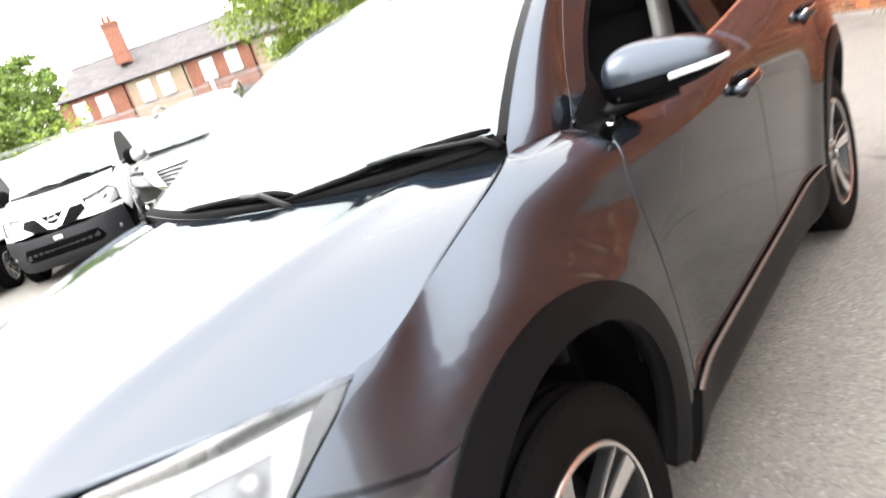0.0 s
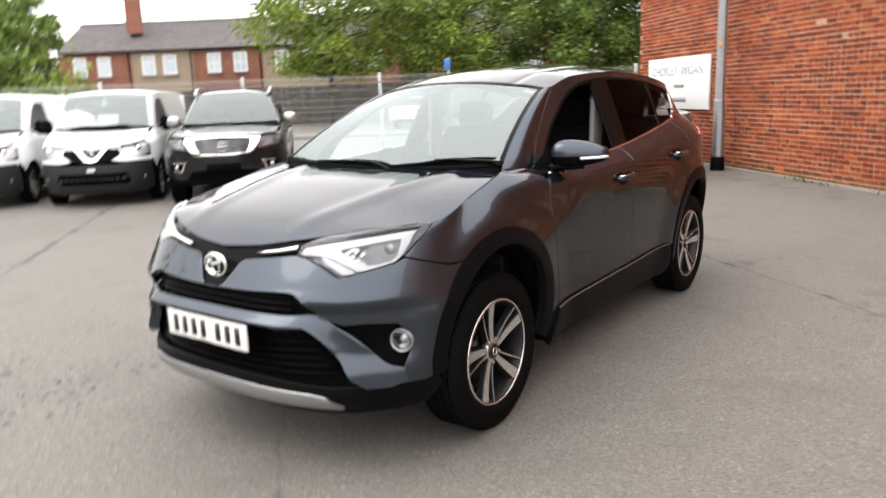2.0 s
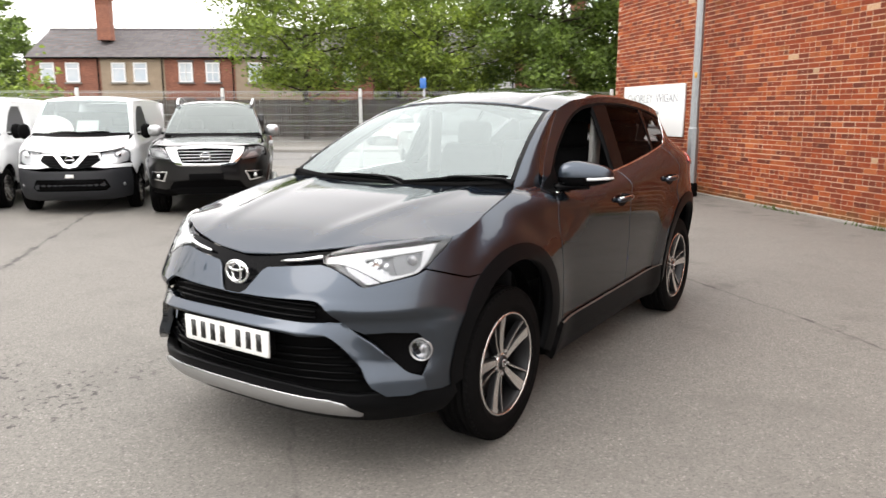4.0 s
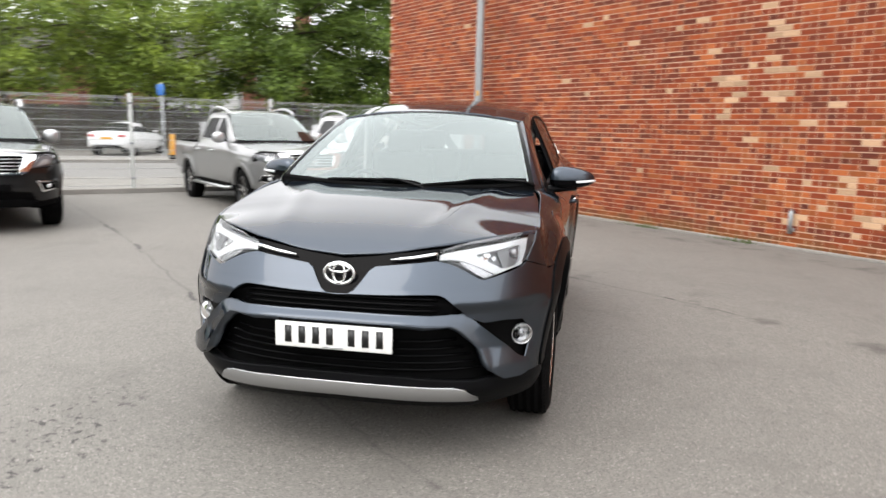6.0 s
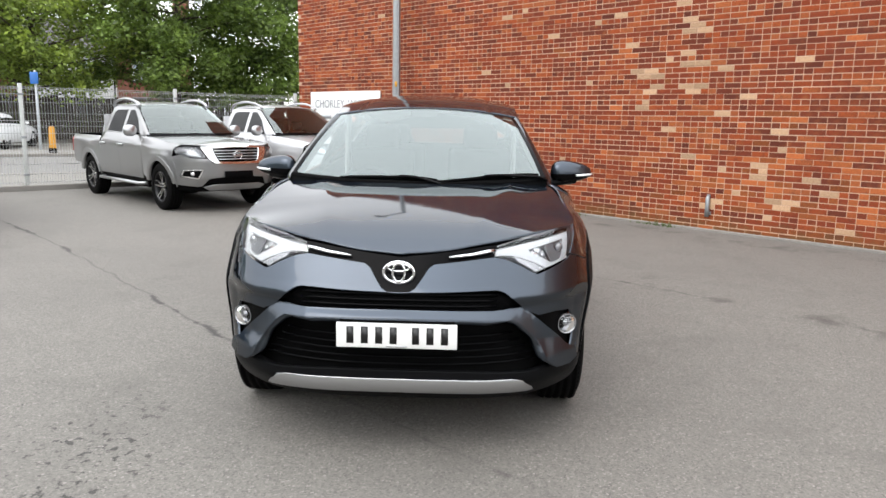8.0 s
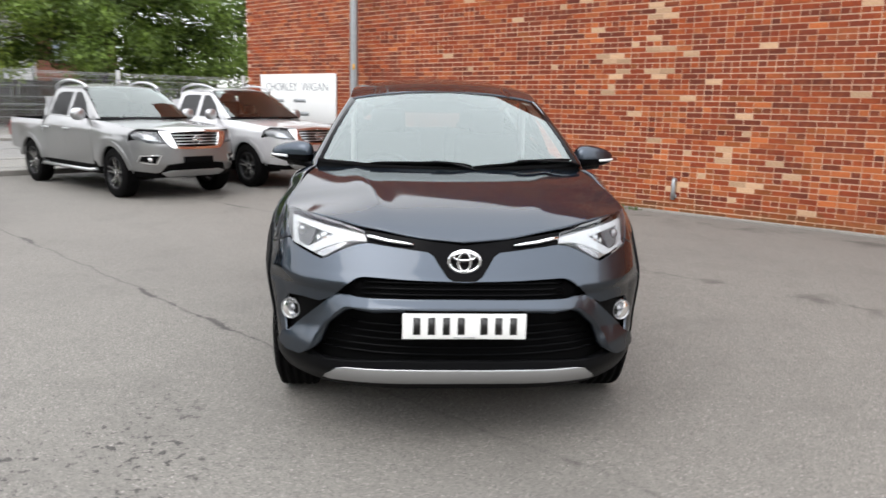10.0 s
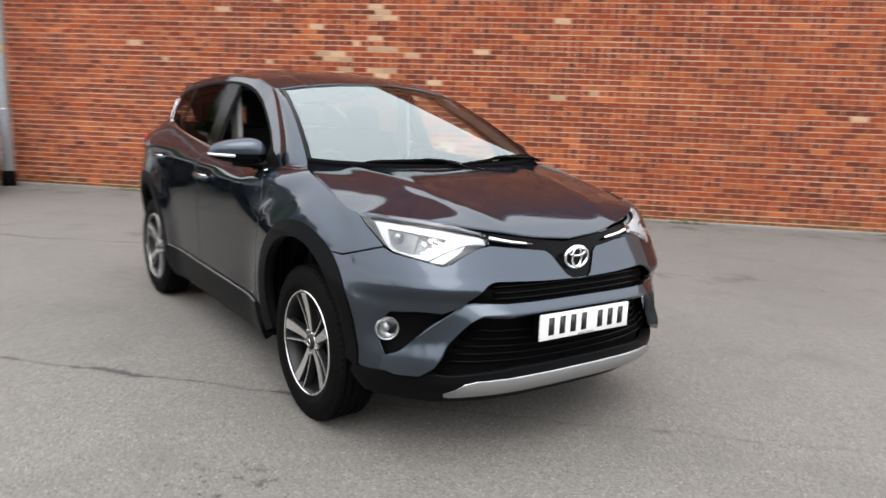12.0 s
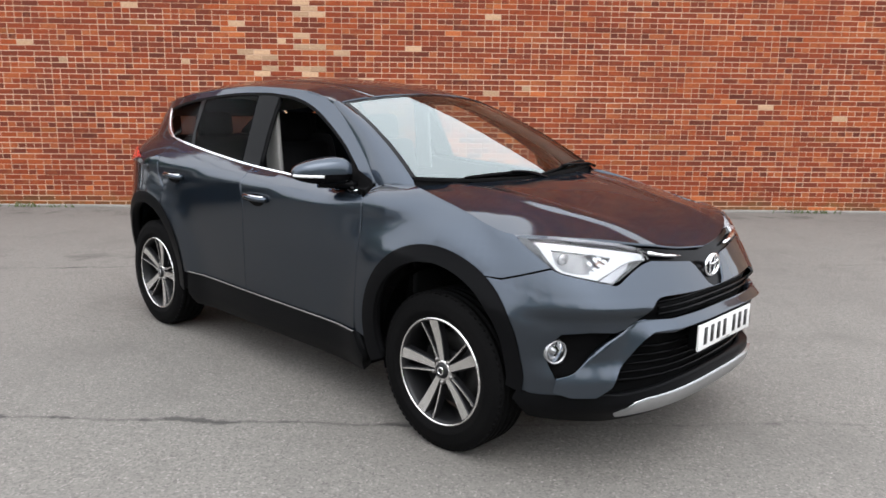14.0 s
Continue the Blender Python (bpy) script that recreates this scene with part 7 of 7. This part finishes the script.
    block(bm, (0, 1.06, 1.15), (1.62, 0.05, 0.75), None, 0.01)
    block(bm, (0, 1.03, 1.58), (1.26, 0.05, 0.2), None, 0.01)
    part("cab_back", bm, paint_, car)
    bm = bmesh.new()
    block(bm, (0, 1.9, 0.62), (1.6, 1.6, 0.08), None, 0.01)
    block(bm, (0, 2.7, 0.86), (1.6, 0.06, 0.58), None, 0.02)
    block(bm, (0, 0.1, 0.42), (1.3, 4.6, 0.12), None, 0.02)
    part("load_bed", bm, PLASTIC, car)
    bm = bmesh.new()
    tube(bm, [(-0.74, 1.35, 1.1), (-0.66, 1.4, 1.38), (-0.5, 1.42, 1.44), (0.5, 1.42, 1.44), (0.66, 1.4, 1.38), (0.74, 1.35, 1.1)], 0.03, 8)
    part("sports_bar", bm, SATIN, car)
    simple_cabin(car, -0.95, 1.05, 0.76, 0.75, ws, 1.7)
    return car


def van(u, n, label, sheet):
    """A small white panel van."""
    car = thing("panel_van", pose(*un(u - 1.35 * 0.96, n), 0, 0, 46) @ Matrix.Diagonal((0.94, 0.96, 1.0, 1)), label, "van", "parked vans")
    AX, RW = 1.35, 0.315
    sh = Shell(nose=table((0.18, 2.05), (0.3, 2.17), (0.45, 2.2), (0.62, 2.19), (0.75, 2.13), (0.9, 2.03), (1.0, 1.9), (1.15, 1.7)),
               width=table((0.18, 0.83), (0.4, 0.88), (0.7, 0.91), (1.9, 0.91)), knee=table((-2.3, 0.86), (-1.5, 0.95), (-0.9, 1.0), (2.3, 1.04)),
               top=table((-2.2, 0.94), (-1.9, 0.98), (-1.6, 1.06), (-1.2, 1.15), (0, 1.17), (2.3, 1.19)), edge=table((-2.2, 0.86), (-1.6, 0.8), (-1.2, 0.81), (0, 0.87), (2.3, 0.88)),
               tumble=table((-1.5, 0.3), (-0.9, 0.24), (0, 0.16), (2.3, 0.15)), yc=-1.3, yr=1.95, tail=table((0.2, 2.07), (1.9, 2.07)), axles=(-AX, AX), flare=0.02, axle_z=RW, arch=0.42)
    R = sh.ring
    sm = lambda y, z: np.stack([sh.side(y, z), y + 0 * z, z + 0 * y], -1)
    bon = crowned(table((-2.1, 0.86), (-2.04, 0.91), (-1.9, 0.98), (-1.6, 1.08), (-1.3, 1.14)), table((-2.0, 0.0), (-1.8, 0.03), (-1.3, 0.0)), 0.78)
    panel("bonnet", full(spline((0, -2.05), (0.4, -2.02), (0.62, -1.95), (0.75, -1.82), n=4) + [(0.78, -1.6), (0.75, -1.25), (0.4, -1.38), (0, -1.41)]), bon, PAINT_WHITE, car, step=0.06)
    panel("front_bumper", full(sh.xz([(0, 0.64), (0.4, 0.64), (0.6, 0.66), (0.82, 0.68)]) + sh.path(("y", -1.8, 0.66), ("y", -1.76, 0.4), ("y", -1.7, 0.24), ("x", 0.6, 0.21), ("x", 0, 0.21))), R, VAN_PLASTIC, car, "unpainted dark bumper", step=0.05, lift=0.012, rim=0.04)
    panel("lower_grille", full(sh.xz([(0, 0.52), (0.5, 0.52), (0.56, 0.40), (0.5, 0.35), (0, 0.35)])), R, GLOSS, car, step=0.08, gap=0, lift=0.014, rim=0)
    panel("nose_panel", full(sh.xz([(0, 0.70), (0.3, 0.70), (0.5, 0.68), (0.82, 0.68)]) + sh.path(("y", -1.8, 0.66), ("y", -1.74, 0.72), ("x", 0.83, 0.74), ("x", 0.6, 0.73), ("x", 0.46, 0.8), ("x", 0.42, 0.92), ("x", 0, 0.91))), R, PAINT_WHITE, car, step=0.05)
    panel("grille", full(sh.xz([(0, 0.86), (0.4, 0.87), (0.44, 0.79), (0.3, 0.70), (0, 0.66)])), R, GLOSS, car, "dark slatted grille", step=0.06, gap=0, lift=0.006, rim=0)
    for z in (0.72, 0.76, 0.8, 0.84):
        bm = bmesh.new()
        w = 0.3 + (z - 0.72) * 0.9
        tube(bm, [tuple(sh.ring(q * sh.ax(abs(x), z), z) + (0, -0.008, 0)) for q, x in [(-1, w), (-1, w / 2), (1, 0.0), (1, w / 2), (1, w)]], 0.009, 6)
        part("grille_bar", bm, PLASTIC, car)
    c = sh.ring(0.0, 0.79)
    ring_badge(car, 0, c[1] - 0.02, 0.8, 0.06, CHROME)
    bm = bmesh.new()
    block(bm, (0, -2.222, 0.57), (0.12, 0.01, 0.05), None, 0.004)
    part("tow_cover", bm, PLATE, car)
    for s in (1, -1):
        mir = s < 0
        panel("grille_chevron", sh.xz([(0.2, 0.9), (0.27, 0.9), (0.1, 0.7), (0.0, 0.68), (0.0, 0.73), (0.06, 0.745)]), R, CHROME, car, "chrome chevron", step=0.04, gap=0, lift=0.016, rim=0.02, mirror=mir)
        lamp = sh.xz([(0.44, 0.92), (0.6, 0.96), (0.74, 0.98)]) + sh.path(("y", -1.75, 0.97), ("y", -1.7, 0.9), ("x", 0.84, 0.78), ("x", 0.7, 0.74), ("x", 0.5, 0.74), ("x", 0.46, 0.8))
        hl = panel("headlamp", lamp, R, LAMP_WHITE, car, "large clear headlamp", step=0.06, lift=-0.03, rim=0, mirror=mir)
        panel("lens", lamp, R, LENS, hl, step=0.06, gap=0.003, rim=0.01, lift=0.004, mirror=mir)
        bm = bmesh.new()
        c = sh.ring(sh.ax(0.66, 0.86), 0.86)
        bmesh.ops.create_uvsphere(bm, u_segments=14, v_segments=10, radius=0.06)
        bmesh.ops.translate(bm, verts=bm.verts, vec=(s * c[0], c[1] + 0.055, c[2]))
        part("projector", bm, CHROME, hl)
        bm = bmesh.new()
        c = sh.ring(sh.ax(0.74, 0.43), 0.43)
        bmesh.ops.create_uvsphere(bm, u_segments=12, v_segments=8, radius=0.03)
        bmesh.ops.translate(bm, verts=bm.verts, vec=(s * c[0], c[1] - 0.0, c[2]))
        part("fog_lamp", bm, LAMP_GREY, car)
        arch = lambda c, a0, a1, r=0.385: arc((c, RW), r, a0, a1, 16)
        panel("front_wing", sh.path(("y", -1.72, 0.9), ("y", -1.74, 0.98)) + sh.yz([(-1.55, 1.07), (-1.3, 1.14), (-1.13, 1.158), (-1.0, 1.16), (-0.96, 0.9), (-0.95, 0.4)]) + sh.yz(arch(-AX, 12, 140)) + sh.path(("y", -1.76, 0.7), ("y", -1.74, 0.74), ("x", 0.84, 0.75)), R, PAINT_WHITE, car, step=0.05, mirror=mir)
        panel("front_door", [(-0.99, 1.16), (-0.05, 1.17), (-0.03, 0.4), (-0.94, 0.36), (-0.95, 0.9)], sm, PAINT_WHITE, car, step=0.06, mirror=mir)
        panel("load_side", [(-0.03, 1.17), (1.98, 1.19), (2.0, 0.45), (1.75, 0.36)] + arch(AX, 5, 172) + [(0.9, 0.36), (-0.02, 0.4)], sm, PAINT_WHITE, car, step=0.06, mirror=mir)
        panel("upper_side", [(-1.18, 1.155), (-0.7, 1.55), (-0.5, 1.69), (-0.2, 1.695), (1.9, 1.695), (1.98, 1.2), (0, 1.175)], sm, PAINT_WHITE, car, step=0.06, rim=0.03, mirror=mir)
        panel("window", [(-0.98, 1.185), (-0.12, 1.195), (-0.14, 1.6), (-0.42, 1.6), (-0.62, 1.5)], sm, TINTED, car, "dark door window", step=0.08, gap=0, rim=0.004, lift=0.003, mirror=mir)
        # dark sheet added inside cab side and window, standing in for the cab's shade
        panel("side_lining", [(-1.08, 1.175), (-0.7, 1.5), (-0.5, 1.64), (0.1, 1.65), (0.1, 1.185)], sm, DASH, car, step=0.1, gap=0, lift=-0.035, rim=0, mirror=mir)
        panel("rubbing_strip", [(-0.92, 0.62), (0.9, 0.62), (0.9, 0.55), (-0.92, 0.55)], sm, PLASTIC, car, step=0.1, gap=0, lift=0.012, mirror=mir)
        panel("sill", [(-0.95, 0.4), (0.95, 0.4), (0.95, 0.24), (-0.95, 0.24)], sm, PLASTIC, car, step=0.1, gap=0, lift=0.0, rim=0.04, mirror=mir)
        door_mirror(car, 0.85, -0.95, 1.2, s, PLASTIC, (0.09, 0.07, 0.12))
        rows = []
        bm = bmesh.new()
        for t in np.linspace(0, 1, 10):
            a = np.array((0.76 + (0.64 - 0.76) * t, -1.26 + (-0.67 + 1.26) * t, 1.15 + (1.7 - 1.15) * t))
            yo = -1.16 + 0.6 * t
            zo = float(np.interp(yo, (-1.18, -0.7, -0.5), (1.155, 1.55, 1.69)))
            o = np.array((float(sh.side(yo, zo)), yo, zo))
            rows.append([(s * p[0], p[1], p[2]) for p in (a, a * 0.5 + o * 0.5 + (0.01, -0.01, 0.015), o)])
        loft(bm, rows)
        bmesh.ops.recalc_face_normals(bm, faces=bm.faces)
        part("screen_pillar", bm, PAINT_WHITE, car)
        for ya in (-AX, AX):
            bm = bmesh.new()
            loft(bm, [[(s * x, ya + r * math.cos(t), RW + r * math.sin(t)) for x, r in ((0.5, 0.1), (0.5, 0.37), (0.86, 0.385))] for t in np.linspace(-0.2, math.pi + 0.2, 20)])
            part("wheel_well", bm, PLASTIC, car)
            wheel(car, s * 0.895, ya, RW, 0.2, 0.2, s, "cover", turn=0.2 + ya)
    ws = screen_of(0.77, 0.65, -1.42, -0.74, 1.125, 1.705, 0.16, 0.07)
    w_ = panel("windscreen", [(-1, 0), (0, 0), (1, 0), (1, 1), (0, 1), (-1, 1)], ws, GLASS, car, "clear windscreen", step=0.1, gap=0, rim=0, out=(0, 1, 1))
    w_.visible_shadow = False
    panel("screen_seal", [(-1, 0), (0, 0), (1, 0), (1, 0.06), (0, 0.1), (-1, 0.06)], ws, GLOSS, w_, step=0.08, gap=0, rim=0, lift=0.002, out=(0, 1, 1))
    if sheet:
        panel("paper_sheet", [(-0.1, 0.14), (0.36, 0.14), (0.36, 0.42), (-0.1, 0.42)], ws, PLATE, w_, "white paper sheet behind the screen", step=0.1, gap=0, rim=0, lift=-0.02, out=(0, 1, 1))
    for x0, x1 in ((-0.6, -0.02), (0.02, 0.6)):
        bm = bmesh.new()
        tube(bm, [tuple(ws(np.array([x0 + (x1 - x0) * k / 5]), np.array([0.07 + 0.03 * math.sin(k * 0.6)]))[0] + (0, -0.01, 0.012)) for k in range(6)], 0.01, 6)
        part("wiper", bm, PLASTIC, car)
    rm = roofed(table((-0.75, 0.65), (-0.3, 0.76), (2.05, 0.78)), table((-0.75, 1.675), (-0.3, 1.705), (1.8, 1.705), (2.05, 1.66)), table((-0.75, 1.705), (-0.4, 1.755), (0.3, 1.78), (1.8, 1.77), (2.05, 1.72)))
    panel("roof", [(-1, 2.0), (-1, 1.0), (-1, 0), (-1, -0.66), (0, -0.74), (1, -0.66), (1, 0), (1, 1.0), (1, 2.0)], rm, PAINT_WHITE, car, step=0.08, gap=0, rim=0.03)
    bm = bmesh.new()
    block(bm, (0, 2.0, 1.0), (1.7, 0.06, 1.35), None, 0.03)
    block(bm, (0, 0.1, 0.3), (1.3, 3.9, 0.12), None, 0.02)
    part("rear_doors", bm, PAINT_WHITE, car)
    simple_cabin(car, -1.2, 0.2, 0.78, 0.75, ws, 1.7)
    return car


def coupe():
    """A white two-door car across the street, its tail this way."""
    car = thing("coupe", pose(*fg(-0.2, 18.6, 0.0), 0, 0, FANG + 157), "white two-door coupe parked across the street", "car")
    st = ((-2.2, 0.62, 0.35, 0.62, 0.66), (-2.05, 0.76, 0.28, 0.7, 0.74), (-1.4, 0.86, 0.24, 0.82, 0.88), (-0.8, 0.89, 0.24, 0.9, 0.95), (0.0, 0.89, 0.24, 0.93, 0.97),
          (0.8, 0.9, 0.24, 0.95, 0.99), (1.6, 0.89, 0.26, 0.96, 1.0), (2.05, 0.82, 0.3, 0.94, 0.98), (2.2, 0.74, 0.36, 0.88, 0.9))
    bm = bmesh.new()
    rows = []
    for y, w, z0, z1, z2 in st:
        rows.append([(-w * 0.9, y, z0), (-w, y, z0 + 0.12), (-w, y, (z0 + z1) / 2), (-w * 0.97, y, z1), (-w * 0.8, y, z2), (0, y, z2 + 0.03), (w * 0.8, y, z2), (w * 0.97, y, z1), (w, y, (z0 + z1) / 2), (w, y, z0 + 0.12), (w * 0.9, y, z0)])
    vs = loft(bm, rows)
    bm.faces.new(vs[0])
    bm.faces.new(vs[-1][::-1])
    bmesh.ops.recalc_face_normals(bm, faces=bm.faces)
    part("body", bm, PAINT_WHITE, car)
    bm = bmesh.new()
    rows = []
    for y, w, z in ((-0.75, 0.72, 0.97), (-0.45, 0.68, 1.12), (-0.05, 0.6, 1.32), (0.5, 0.57, 1.38), (1.0, 0.58, 1.32), (1.4, 0.63, 1.18), (1.75, 0.68, 1.0)):
        rows.append([(-w - 0.1, y, 0.95), (-w, y, 0.97 + (z - 0.97) * 0.6), (-w * 0.85, y, z - 0.01), (0, y, z + 0.03), (w * 0.85, y, z - 0.01), (w, y, 0.97 + (z - 0.97) * 0.6), (w + 0.1, y, 0.95)])
    loft(bm, rows)
    bmesh.ops.recalc_face_normals(bm, faces=bm.faces)
    for f in bm.faces:
        c = f.calc_center_median()
        f.material_index = 0 if (-0.05 < c.y < 1.0 and abs(c.x) < 0.56) or abs(c.z) > 1.33 else 1
    part("cabin_shell", bm, (PAINT_WHITE, GLOSS), car)
    for s in (-1, 1):
        bm = bmesh.new()
        block(bm, (s * 0.62, 2.14, 0.82), (0.32, 0.16, 0.12), Matrix.Rotation(-s * 0.35, 3, "Z"), 0.03)
        part("tail_lamp", bm, RED, car)
        for ya in (-1.35, 1.35):
            wheel(car, s * 0.885, ya, 0.325, 0.22, 0.23, s, "star", turn=0.2)
        door_mirror(car, 0.86, -0.45, 1.0, s, PAINT_WHITE, (0.08, 0.05, 0.06))
    bm = bmesh.new()
    block(bm, (0, 2.2, 0.72), (0.5, 0.02, 0.11), None, 0.004)
    part("number_plate", bm, YELLOW, car, "plain yellow rear plate")
    bm = bmesh.new()
    block(bm, (0, 2.14, 0.4), (1.3, 0.12, 0.16), None, 0.03)
    part("diffuser", bm, PLASTIC, car)


pickup(-7.25, -2.36, PAINT_BLACK, SATIN, "black double-cab pickup with chrome grille and roof rails", (0.95, 0.95, 0.95))
pickup(-7.45, 2.08, PAINT_SILVER, SATIN, "silver grey double-cab pickup with side steps, by the fence", (0.95, 0.95, 0.95))
pickup(-7.4, 4.36, PAINT_PALE, SATIN, "pale silver double-cab pickup beside the brick wall", (0.95, 0.95, 0.95))
van(-7.95, -4.36, "white panel van with dark bumper and paper on the screen", True)
van(-8.3, -6.4, "white panel van with an unpainted dark bumper", True)
coupe()
